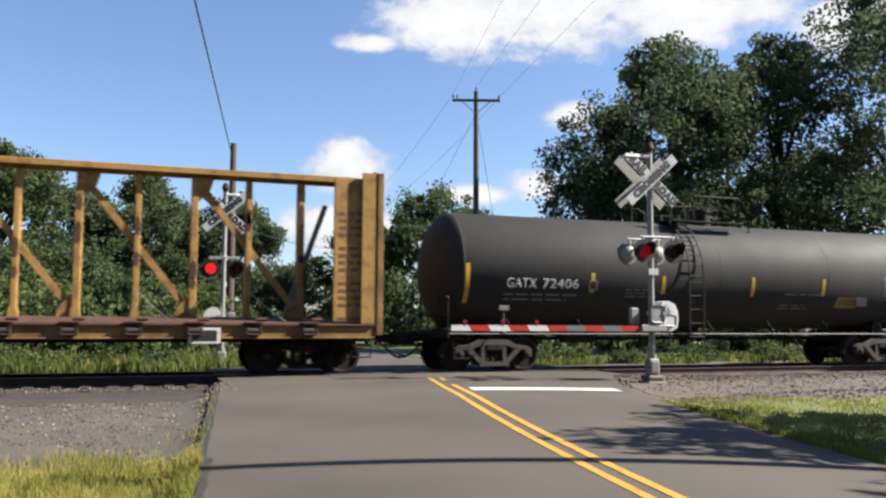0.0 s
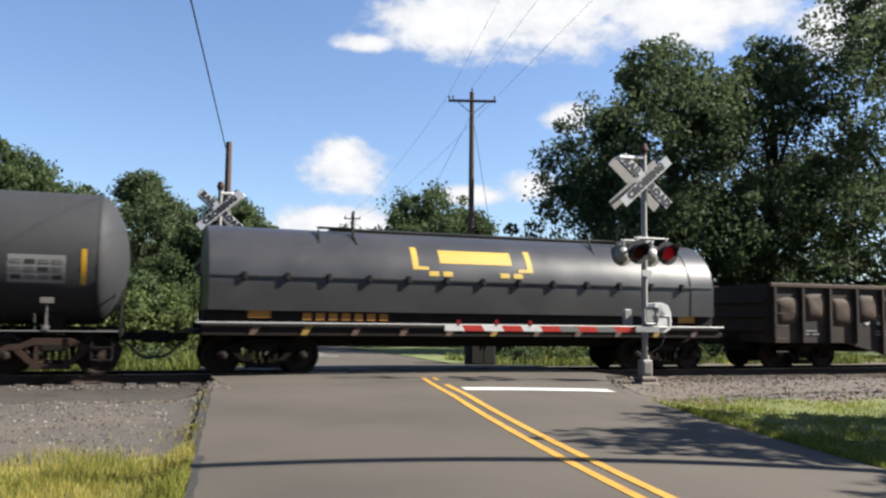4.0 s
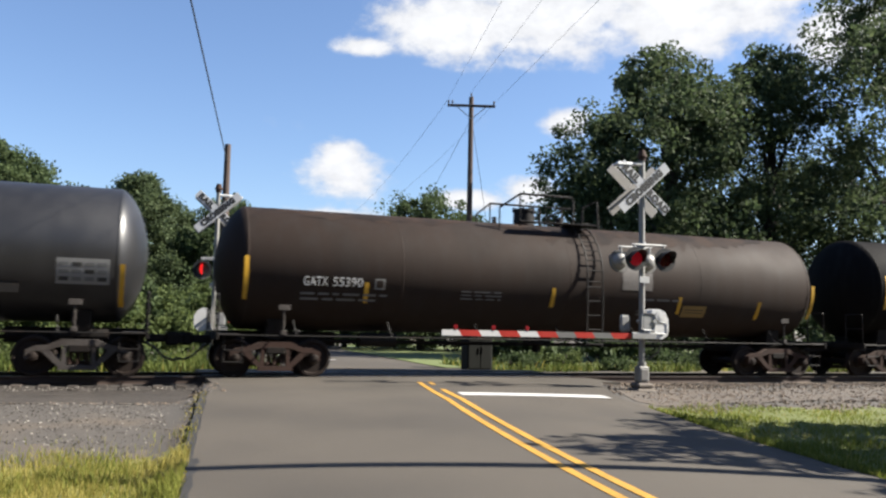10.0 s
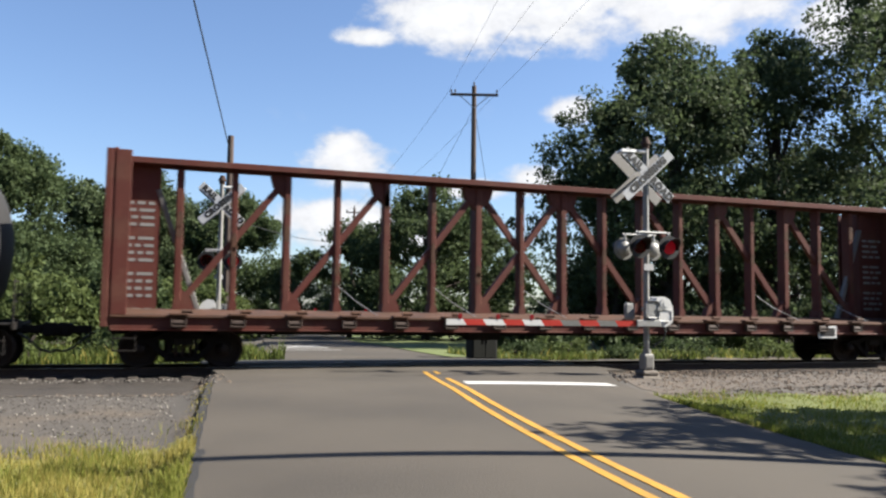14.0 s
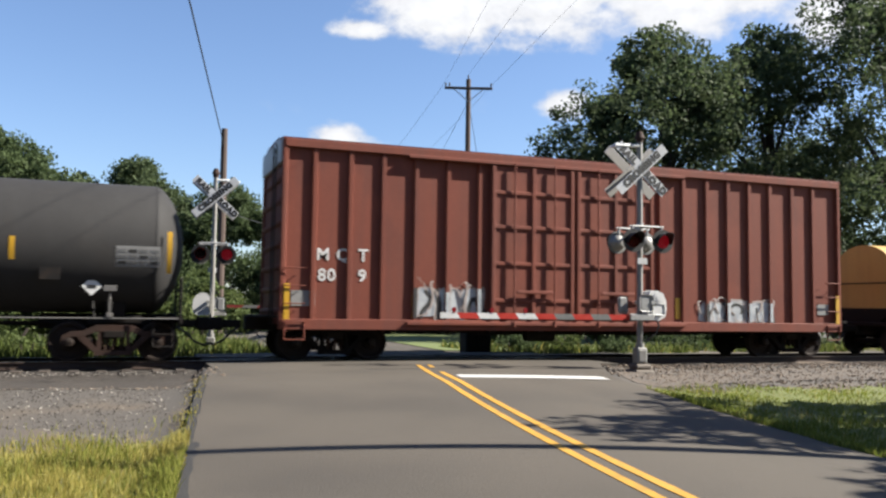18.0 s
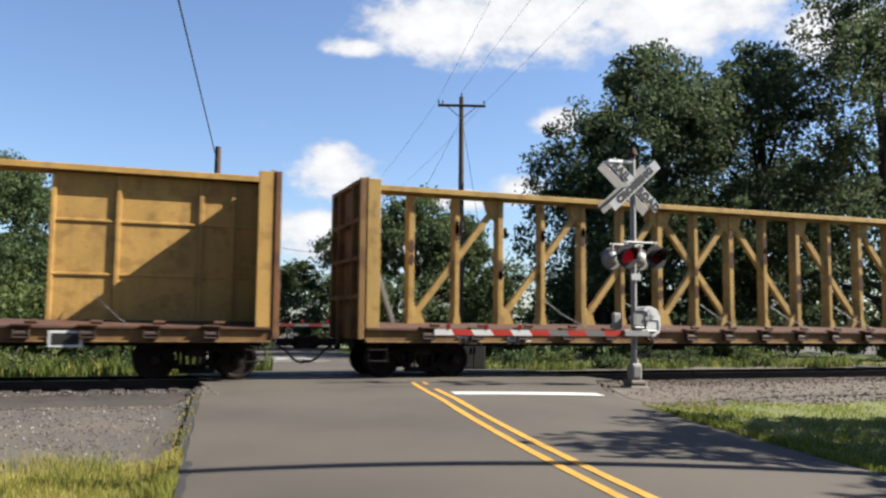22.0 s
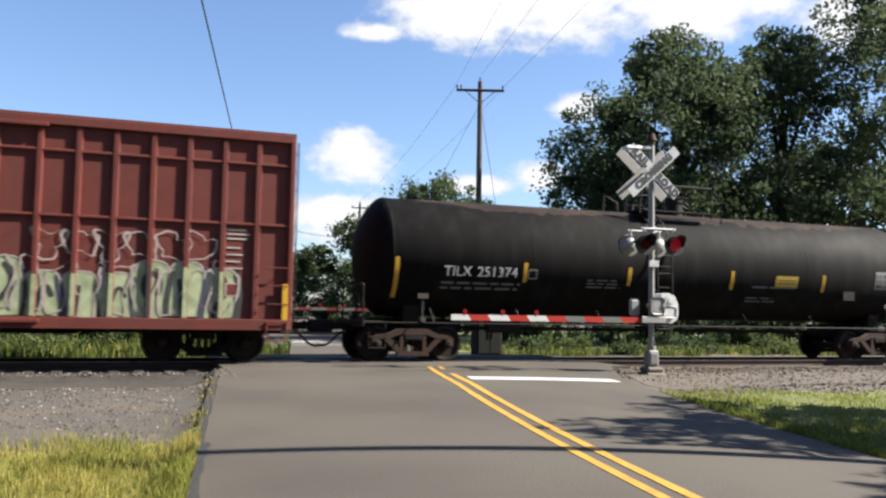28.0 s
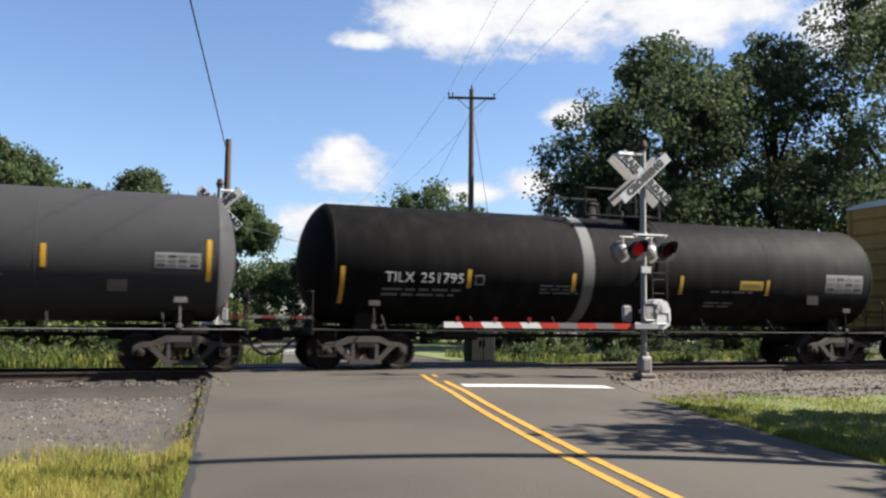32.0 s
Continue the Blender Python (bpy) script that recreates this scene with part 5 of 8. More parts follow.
# ---- tank cars ----
def top_stain(car, material, R, zc, xa, xb, low, seed):
    """A film of rust over the crown of a tank with ragged runs down the flank."""
    rng = random.Random(seed)
    n, m, vs = max(8, int((xb - xa) / 0.12)), 6, []
    for i in range(n + 1):
        x = xa + (xb - xa) * i / n
        end = min(1.0, 3.5 * min(i, n - i) / n + 0.15)
        drop = (75 - low) * end * (0.55 + 0.35 * noise.noise(Vector((x * 0.7, seed, 0))) + 0.35 * noise.noise(Vector((x * 3.5, seed, 4)))) + rng.uniform(0, 5)
        for k in range(m + 1):
            a = radians(82 - (7 + max(2.0, drop)) * k / m)
            vs.append((x, -(R + 0.004) * math.cos(a), zc + (R + 0.004) * math.sin(a)))
    fs = [(i * (m + 1) + k, i * (m + 1) + k + 1, (i + 1) * (m + 1) + k + 1, (i + 1) * (m + 1) + k) for i in range(n) for k in range(m)]
    part("rust_stain", Shape().add(vs, fs), material, car, "ragged film of rust")


def tank_car(x0, x1, shell, label, text, text_mat=LABEL_WHITE, R=1.45, zc=2.48, at=(-6.6, -4.6), lx=0.0, text_size=0.34, stripes=STRIPE_YELLOW, top="open", grade=LABEL_GREY, seed=0, frame=FRAME_TAN, band=None, blocks=(), scrawls=(), marks=(), card=None, data=None, setback=0.55, rail=None, stains=(), stain_mat=None, plates=(), diamond=False, head=0.62):
    rng = random.Random(seed)
    car, mid, half = new_car("tank_car", x0, x1, label, "tank car")
    L = half - setback         # half length over the heads
    cyl = L - head
    dish = [(head * math.sin(a) ** 1.35, R * math.cos(a)) for a in np.linspace(0.0, 1.5, 11)]
    prof = [(-L, 0.02)] + [(-cyl - d, r) for d, r in dish[::-1]] + [(-cyl / 3, R), (cyl / 3, R)]
    prof += [(cyl + d, r) for d, r in dish] + [(L, 0.02)]
    part("tank_shell", Shape().rings(lathe_x(prof, zc)), shell, car, label.split(",")[0], smooth=22)
    for xs in (-cyl, -cyl / 2 - 0.3, 0.25, cyl / 2 + 0.3, cyl):
        part("weld_seam", Shape().rings([[(xs - 0.02, *p) for p in [(R * 1.0 * math.cos(a), zc + R * math.sin(a)) for a in np.linspace(0, 6.2832, 49)[:-1]]],
                                         [(xs, *p) for p in [((R + 0.006) * math.cos(a), zc + (R + 0.006) * math.sin(a)) for a in np.linspace(0, 6.2832, 49)[:-1]]],
                                         [(xs + 0.02, *p) for p in [(R * math.cos(a), zc + R * math.sin(a)) for a in np.linspace(0, 6.2832, 49)[:-1]]]], caps=False), shell, car)
    if band:
        part("paint_band", Shape().rings(lathe_x([(band - 0.22, R + 0.002), (band - 0.22, R + 0.007), (band + 0.1, R + 0.007), (band + 0.1, R + 0.002)], zc), caps=False), band_mat, car, "pale worn paint band")
    # saddles, stub sills and end platforms
    tc = half - 2.05
    for sg in (-1, 1):
        s = Shape().cbox(min(sg * (half - 3.6), sg * (half - 0.75)), max(sg * (half - 3.6), sg * (half - 0.75)), -0.2, 0.2, 0.68, 1.02, 0.02)
        part("stub_sill", s, GRIME, car)
        s = Shape()
        pts = [(-0.8, 0.84), (0.8, 0.84)] + [((R + 0.02) * math.cos(a), zc + (R + 0.02) * math.sin(a)) for a in np.linspace(-0.95, -2.19, 13)]
        s.prism(pts, "x", sg * tc - 0.2, sg * tc + 0.2)
        part("saddle", s, GRIME, car, "steel bolster saddle below the tank")
        xe = half - 0.72
        s = Shape().cbox(min(sg * (xe - 0.5), sg * xe), max(sg * (xe - 0.5), sg * xe), -1.42, 1.42, 0.9, 0.96, 0.01)
        s.cbox(sg * xe - 0.03, sg * xe + 0.03, -1.45, 1.45, 0.82, 0.98, 0.01)
        part("end_platform", s, GRIME, car, "end walkway")
        for ya, yb in ((-1.38, -0.75), (0.75, 1.38)):
            s = Shape().path([(sg * xe, ya, 0.95), (sg * xe, ya, 1.78), (sg * xe, ya * 0.98, 1.82), (sg * xe, yb, 1.82), (sg * xe, yb, 0.95)], 0.02, 6)
            s.tube((sg * xe, ya, 1.4), (sg * xe, yb, 1.4), 0.016, 6)
            part("end_rail", s, STEEL_BLACK, car, "tubular end handrail")
        for yy in (-1.36, 1.36):
            s = Shape()
            for xx in (-0.2, 0.2):
                s.tube((sg * (xe - 0.35) + xx, yy, 0.95), (sg * (xe - 0.35) + xx, yy, 0.32), 0.016, 6)
            for zz in (0.34, 0.6):
                s.cbox(sg * (xe - 0.35) - 0.2, sg * (xe - 0.35) + 0.2, yy - 0.04, yy + 0.04, zz - 0.012, zz + 0.012, 0.004)
            part("step", s, STEEL_BLACK, car)
        s = Shape().tube((sg * (tc - 0.1), -1.42, 0.98), (sg * (tc - 0.1), -1.4, 1.52), 0.02, 6).cbox(sg * (tc - 0.1) - 0.06, sg * (tc - 0.1) + 0.06, -1.46, -1.38, 0.95, 1.05, 0.01)
        part("post", s, rail or FRAME_GREY, car, "short steel post")
        part("post_plate", Shape().cbox(sg * (tc - 0.1) - 0.13, sg * (tc - 0.1) + 0.13, -1.45, -1.43, 1.5, 1.62, 0.006), rail or FRAME_GREY, car)
    if rng.random() < 0.75:
        s = Shape().rings([[(half - 0.66, -0.55 + 0.28 * math.cos(a) * k, 1.55 + 0.28 * math.sin(a) * k) for a in np.linspace(0, 6.2832, 21)[:-1]] for k in (0.9, 1.0)], caps=False)
        s.tube((half - 0.78, -0.55, 1.55), (half - 0.64, -0.55, 1.55), 0.03, 8)
        for k in range(3):
            a = 2.094 * k
            s.tube((half - 0.66, -0.55, 1.55), (half - 0.66, -0.55 + 0.27 * math.cos(a), 1.55 + 0.27 * math.sin(a)), 0.014, 5)
        part("brake_wheel", s, STEEL_BLACK, car, "hand brake wheel")
        s = Shape().tube((half - 2.6, -0.62, 0.86), (half - 1.5, -0.62, 0.86), 0.14, 14)
        part("brake_cylinder", s, RAIL_GREY if rng.random() < 0.4 else GRIME, car, "brake cylinder")
    # running handrail along the lower flank, with brackets
    for yy in (-1.43, 1.43):
        part("side_rail", Shape().tube((-half + 0.75, yy, 0.93), (half - 0.75, yy, 0.93), 0.016, 8), (rail or STEEL_BLACK) if yy < 0 else STEEL_BLACK, car, "thin horizontal handrail along the tank")
        for k in range(-3, 4):
            xx = k * (half - 2) / 3.2
            part("rail_bracket", Shape().tube((xx, yy, 0.93), (xx - 0.05, yy * 0.82, 1.28), 0.018, 5), STEEL_BLACK, car)
    # rigging under the tank
    s = Shape().cbox(-0.3, 0.3, -0.28, 0.28, 0.78, 1.05, 0.03).tube((0, 0, 0.8), (0, 0, 0.58), 0.12, 12).tube((-tc + 1.1, -0.3, 0.82), (tc - 1.1, -0.3, 0.82), 0.03, 6)
    s.tube((-tc + 1.1, 0.25, 0.76), (tc - 1.1, 0.25, 0.76), 0.022, 6)
    part("bottom_outlet", s, GRIME, car, "bottom outlet valve and brake rod")
    s = Shape().tube((-tc + 2.0, -0.75, 0.86), (-tc + 2.9, -0.75, 0.86), 0.17, 14)
    part("air_reservoir", s, GRIME, car, "air reservoir")
    # top fittings
    fs = 1.0 if lx > -0.3 else -1.0
    mx = lx - 0.85 * fs
    def px(v):
        return mx + fs * v

    zs = zc + R
    s = Shape()
    for yy in (-0.95, 0.95):
        s.cbox(min(px(-1.05), px(1.15)), max(px(-1.05), px(1.15)), yy - 0.14, yy + 0.12, zs - 0.04, zs - 0.015, 0.006)
    s.cbox(min(px(0.55), px(1.15)), max(px(0.55), px(1.15)), -0.95, 0.95, zs, zs + 0.04, 0.008)
    part("top_platform", s, STEEL_BLACK, car, "grated platform round the dome")
    s = Shape().tube((px(-0.45), 0, zs - 0.1), (px(-0.45), 0, zs + 0.36), 0.28, 20).tube((px(-0.45), 0, zs + 0.36), (px(-0.45), 0, zs + 0.42), 0.31, 20)
    for k in range(6):
        a = 1.047 * k
        s.tube((px(-0.45) + 0.29 * math.cos(a), 0.29 * math.sin(a), zs + 0.3), (px(-0.45) + 0.29 * math.cos(a), 0.29 * math.sin(a), zs + 0.46), 0.03, 6)
    part("manway_dome", s, STEEL_BLACK, car, "bolted manway dome")
    for vx, vy, vr, vh in ((0.5, -0.2, 0.1, 0.22), (0.75, 0.25, 0.08, 0.28), (-1.35, -0.1, 0.06, 0.16)):
        part("valve", Shape().tube((px(vx), vy, zs - 0.1), (px(vx), vy, zs + vh), vr, 12), STEEL_BLACK, car, "small top valve")
    zt = zs + 0.68
    for yy in (-0.98, 0.98):
        s = Shape().path([(px(-1.5), yy * 0.8, zt - 0.36), (px(-1.02), yy, zt), (px(0.45), yy, zt), (px(0.5), yy, zt - 0.1), (px(0.5), yy, zs - 0.1)], 0.03, 6)
        s.tube((px(-1.5), yy * 0.8, zt - 0.36), (px(-1.5), yy * 0.8, zs - 0.25), 0.022, 6).tube((px(-1.02), yy, zt), (px(-1.02), yy, zs - 0.15), 0.022, 6)
        s.path([(px(-0.3), yy, zs - 0.1), (px(-0.3), yy, zt - 0.3), (px(0.45), yy, zt - 0.3)], 0.02, 6)
        s.path([(px(0.75), yy, zs - 0.1), (px(0.78), yy, zt - 0.25), (px(1.2), yy, zt - 0.05), (px(1.25), yy, zs - 0.1)], 0.03, 6)
        part("platform_railing", s, STEEL_BLACK, car, "bent tubular railing")
    # side ladder from the platform down
    for sd in (-1, 1):
        s = Shape()
        arc = [(R + 0.09, a) for a in np.linspace(1.15, -0.1, 12)]
        for xx in (lx - 0.22, lx + 0.22):
            pts = [(xx, sd * rr * math.cos(a), zc + rr * math.sin(a)) for rr, a in arc]
            pts += [(xx, sd * (R + 0.1), zc - 0.7), (xx, sd * (R + 0.06), 0.78)]
            s.path(pts, 0.022, 6)
        for k, a in enumerate(np.linspace(1.05, -0.05, 7)):
            s.tube((lx - 0.22, sd * (R + 0.09) * math.cos(a), zc + (R + 0.09) * math.sin(a)), (lx + 0.22, sd * (R + 0.09) * math.cos(a), zc + (R + 0.09) * math.sin(a)), 0.016, 6)
        for zz in np.arange(0.85, zc - 0.2, 0.36):
            s.tube((lx - 0.22, sd * (R + 0.08), zz), (lx + 0.22, sd * (R + 0.08), zz), 0.016, 6)
        part("ladder", s, STEEL_BLACK, car, "side ladder")
    def place_on(nm, c, m, a, b, z0, z1):
        round_decal(nm, c, m, a, b, z0, z1, R, zc)

    # markings
    for xs, za, zb in marks:
        round_decal("reflective_stripe", car, stripes, xs - 0.05, xs + 0.05, za, zb, R, zc, "yellow reflective strip")
    if text:
        round_text(car, text, text_size, at[0], 2.17, R, zc, text_mat, "stencilled car number", width=at[1] - at[0])

        def place(nm, c, m, a, b, z0, z1):
            round_decal(nm, c, m, a, b, z0, z1, R, zc)
        bars(car, LABEL_FAINT if text_mat is LABEL_WHITE else ORANGE_FAINT, at[0] - 0.05, 1.9, 2.1, 2, 0.12, place, rng)
        bars(car, LABEL_FAINT, 2.4, 2.02, 1.4, 1, 0.12, place, rng)
    if card:
        xa, xb, za, zb, card_mat = card
        round_decal("placard", car, card_mat, xa, xb, za, zb, R, zc, "yellow notice plate")
        for k in (0.35, 0.6):
            round_decal("stencil_bar", car, LABEL_BLACK, xa + 0.08, xb - 0.08, za + (zb - za) * k, za + (zb - za) * (k + 0.07), R, zc, "", 0.009)
    if data:
        xa, xb, za, zb = data
        round_decal("data_panel", car, grade, xa, xb, za, zb, R, zc, "pale stencilled test data panel", 0.004)
        for r in range(3):
            for c in range(4):
                u, w = xa + (xb - xa) * (0.05 + 0.24 * c), za + (zb - za) * (0.12 + 0.28 * r)
                round_decal("stencil_bar", car, LABEL_FAINT if (r + c) % 3 else LABEL_BLACK, u, u + (xb - xa) * 0.18, w, w + (zb - za) * 0.16, R, zc, "", 0.008)
        yy = math.sqrt(R * R - (1.75 - zc) ** 2)
        part("placard_holder", Shape().box(cyl - 2.25, cyl - 1.85, -yy - 0.12, -yy - 0.1, 1.72, 1.98), STEEL_BLACK, car, "empty placard holder", smooth=0)
    if text and text_mat is LABEL_WHITE:
        round_decal("class_frame", car, LABEL_GREY, at[1] + 0.28, at[1] + 0.52, 2.04, 2.28, R, zc, "small square stencil")
        round_decal("class_frame_inset", car, shell, at[1] + 0.31, at[1] + 0.49, 2.07, 2.25, R, zc, "", 0.009)
    for x, z, w, rows in ((-2.7, 2.06, 1.1, 3), (2.3, 1.72, 1.0, 2)):
        bars(car, LABEL_FAINT, x, z, w, rows, 0.085, place_on, rng, 0.035)
    for k, (xa, xb, low) in enumerate(stains):
        top_stain(car, stain_mat, R, zc, xa, xb, low, seed * 10 + k)
    for m, xa, xb, za, zb in plates:
        round_decal("painted_plate", car, m, xa, xb, za, zb, R, zc, "small painted panel on the flank")
    if diamond:
        xd, zd = cyl - 1.25, 1.6
        yd = math.sqrt(R * R - (zd - zc) ** 2) + 0.07
        part("hazard_placard", Shape().prism([(xd - 0.2, zd), (xd, zd - 0.2), (xd + 0.2, zd), (xd, zd + 0.2)], "y", -yd - 0.012, -yd), LABEL_WHITE, car, "white diamond placard", smooth=0)
        part("placard_bar", Shape().box(xd - 0.09, xd + 0.09, -yd - 0.016, -yd - 0.012, zd - 0.05, zd + 0.03), LABEL_BLACK, car, smooth=0)
    for x, z, w, rows, m in blocks:
        bars(car, m, x, z, w, rows, 0.085, place_on, rng, 0.04)
    for x, z, w, n in scrawls:
        scrawl(car, TAG_LINE, x, x + w, z - 0.33, z + 0.33, n, seed + 7, lambda q: -math.sqrt(R * R - (q - zc) ** 2))
    running_gear(car, mid, half, tc, frame)
    return car


TAG_LINE = mat("spray_line_white", (0.42, 0.42, 0.42), 0.7, vary=0.3, scale=4, fine=12)
band_mat = paint("pale_band", (0.2, 0.2, 0.195), 0.7)
tank_car(6.15, 22.73, TANK_CHARCOAL, "charcoal grey tank car with yellow strips", "GATX  72406", at=(-6.05, -4.06), lx=-0.65, seed=1, frame=FRAME_GREY, marks=((-7.09, 1.67, 2.63), (-3.68, 1.97, 2.47), (-1.58, 1.97, 2.44), (1.27, 1.95, 2.46), (3.7, 1.99, 2.46), (7.12, 1.97, 2.55)), card=(4.26, 5.03, 1.66, 1.97, CARD_DULL), data=(5.91, 6.57, 2.01, 2.56), R=1.47, zc=2.53, setback=0.5, rail=RAIL_GREY)
tank_car(43.78, 58.95, TANK_SLATE, "slate grey tank car with orange lettering", "UTLX 641975", LABEL_ORANGE, at=(-5.3, -3.22), lx=-0.48, seed=2, marks=((-6.3, 1.87, 2.82), (-3.53, 2.12, 2.6), (-1.46, 2.12, 2.61), (1.5, 2.1, 2.6), (3.6, 2.11, 2.59), (6.1, 1.9, 2.64)), card=(1.64, 2.42, 1.83, 2.14, LABEL_YELLOW), data=(4.67, 5.75, 1.92, 2.49), R=1.45, zc=2.51, setback=0.6, rail=RAIL_GREY)
tank_car(92.41, 109.92, TANK_GREY, "rust-streaked grey tank car", "MBLX 28529", at=(-6.63, -4.57), lx=0.75, stripes=LABEL_ORANGE, seed=3, marks=((-7.37, 1.9, 2.86), (-3.98, 2.09, 2.62), (-1.2, 2.09, 2.56), (1.62, 2.14, 2.64), (4.46, 2.07, 2.5), (7.52, 2.08, 2.76)), card=(3.52, 4.31, 2.0, 2.3, LABEL_YELLOW), data=(6.48, 7.43, 2.05, 2.49), R=1.51, zc=2.65, rail=GALV, stains=((-5.0, -1.6, 30), (1.7, 4.6, 40), (-7.6, -6.4, 50), (5.6, 7.4, 45)), stain_mat=TOP_RUST_PALE, diamond=True, plates=((LABEL_GREY, -2.6, -1.6, 2.16, 2.3), (LABEL_GREY, 2.2, 3.0, 2.12, 2.3)))
tank_car(109.92, 128.28, TANK_BLACK, "matt black tank car with white lettering", "TILX  251752", at=(-6.71, -4.78), lx=0.85, seed=4, marks=((-7.65, 1.48, 2.39), (-4.36, 1.91, 2.39), (-1.26, 1.92, 2.39), (1.67, 1.9, 2.39), (4.76, 1.92, 2.38), (7.99, 1.52, 2.33)), card=(3.69, 4.47, 2.01, 2.34, CARD_DULL), data=(6.72, 7.79, 2.03, 2.55), setback=0.65, zc=2.5, stains=((-7.0, 7.2, 52),), stain_mat=TOP_RUST, plates=((PALE_FILM, 3.62, 4.5, 1.98, 2.36),))
tank_car(128.28, 146.85, TANK_BLACK_GLOSS, "glossy black tank car with white lettering", "CPDX  213059", at=(-6.48, -4.26), lx=1.08, seed=5, frame=FRAME_GREY, marks=((-7.72, 1.54, 2.45), (-4.12, 1.85, 2.3), (-1.1, 1.84, 2.31), (2.46, 1.83, 2.29), (4.45, 1.84, 2.29), (8.01, 1.48, 2.37)), card=(3.61, 4.37, 2.03, 2.35, LABEL_YELLOW), data=(6.73, 7.76, 1.93, 2.46), R=1.51, zc=2.64, setback=0.77, plates=((LABEL_ORANGE, -1.2, -0.5, 1.62, 1.94),))
tank_car(146.85, 165.06, TANK_BROWN, "dusty brown tank car", "GATX  55390", at=(-6.54, -5.15), lx=0.88, seed=6, text_size=0.3, marks=((-7.82, 1.73, 2.69), (-5.06, 1.72, 2.19), (-0.22, 1.75, 2.23), (3.56, 1.67, 2.12), (6.16, 1.59, 2.06), (7.96, 1.64, 2.57)), card=(3.69, 4.44, 1.6, 1.9, CARD_DULL), setback=0.7, zc=2.5, stains=((-7.2, -2.2, 42), (-1.6, 2.4, 20), (1.5, 7.0, 30)), stain_mat=TOP_RUST, plates=((PALE_FILM, 1.75, 2.65, 2.25, 3.0),))
tank_car(165.06, 183.37, TANK_BLACK, "black tank car with white lettering", "XOMX  110260", at=(-6.44, -4.17), lx=-0.35, seed=7, blocks=((-2.5, 3.24, 1.3, 5, LABEL_GREY), (1.85, 3.22, 1.3, 4, LABEL_GREY)), marks=((-7.57, 1.99, 2.97), (-4.01, 2.2, 2.66), (-1.74, 2.18, 2.66), (1.87, 2.15, 2.65), (4.74, 2.16, 2.65), (7.94, 1.99, 2.87)), card=(3.52, 4.3, 2.04, 2.35, CARD_DULL), data=(6.69, 7.78, 2.07, 2.6), R=1.5, zc=2.63, setback=0.76)
tank_car(183.37, 202.05, TANK_CHARCOAL, "dusty charcoal tank car with yellow lettering", "UTLX 640169", STRIPE_YELLOW, at=(-6.54, -4.49), lx=0.2, seed=8, text_size=0.3, scrawls=((-4.9, 1.75, 0.9, 3), (-2.6, 1.85, 0.9, 4)), marks=((-7.84, 1.92, 2.89), (-4.15, 2.11, 2.6), (-1.02, 2.1, 2.58), (1.56, 2.08, 2.57), (4.8, 2.09, 2.56), (7.98, 1.94, 2.83)), card=(4.68, 5.46, 1.55, 1.82, CARD_DULL), data=(6.74, 7.8, 1.95, 2.46), R=1.46, zc=2.53, setback=0.96, head=0.48, diamond=True, stains=((-3.6, 6.2, 50),), stain_mat=TOP_RUST)
tank_car(226.8, 245.1, TANK_CHARCOAL, "dusty dark grey tank car", "", seed=9, marks=((4.93, 1.92, 2.43), (7.97, 1.52, 2.4)), data=(6.7, 7.84, 1.95, 2.45))
tank_car(245.1, 263.04, TANK_CHARCOAL, "dark grey tank car with white lettering", "NATX  251475", at=(-6.34, -3.98), lx=-0.68, seed=10, scrawls=((-3.3, 1.9, 2.1, 5), (-3.25, 1.92, 2.0, 4), (2.7, 2.15, 1.7, 6)), marks=((-7.66, 1.95, 2.9), (-3.9, 2.14, 2.62), (-1.43, 2.15, 2.64), (1.96, 2.14, 2.61), (4.93, 2.11, 2.58), (7.98, 1.9, 2.8)), data=(6.9, 7.8, 2.02, 2.46), setback=0.65, rail=RAIL_GREY, diamond=True)
tank_car(408.29, 426.78, TANK_BLACK, "black tank car dusted with rust", "TILX  251374", at=(-6.56, -4.64), lx=-0.52, seed=11, marks=((-7.74, 1.52, 2.47), (-4.44, 1.96, 2.44), (-1.49, 1.95, 2.42), (1.7, 1.93, 2.43), (4.8, 1.93, 2.4), (7.9, 1.54, 2.41)), card=(3.14, 3.89, 2.02, 2.34, LABEL_YELLOW), data=(6.66, 7.75, 2.05, 2.56), R=1.47, zc=2.55, setback=0.8, stains=((-7.0, -0.4, 45), (-1.2, 7.2, 40)), stain_mat=TOP_RUST)
tank_car(426.78, 445.42, TANK_RUST, "rusty brown tank car with yellow lettering", "UTLX  668801", STRIPE_YELLOW, at=(-6.61, -4.17), lx=0.74, seed=12, scrawls=((-4.1, 1.9, 0.6, 2), (-2.7, 1.8, 1.0, 3), (-0.7, 1.9, 0.4, 1)), marks=((-7.94, 2.01, 2.88), (-4.41, 2.29, 2.75), (-1.02, 2.26, 2.74), (1.71, 2.28, 2.76), (5.42, 2.29, 2.65), (7.9, 1.95, 2.79)), card=(2.1, 2.87, 1.5, 1.79, LABEL_YELLOW), data=(6.7, 7.76, 2.17, 2.62), R=1.47, zc=2.57, setback=0.97, head=0.48, diamond=True)
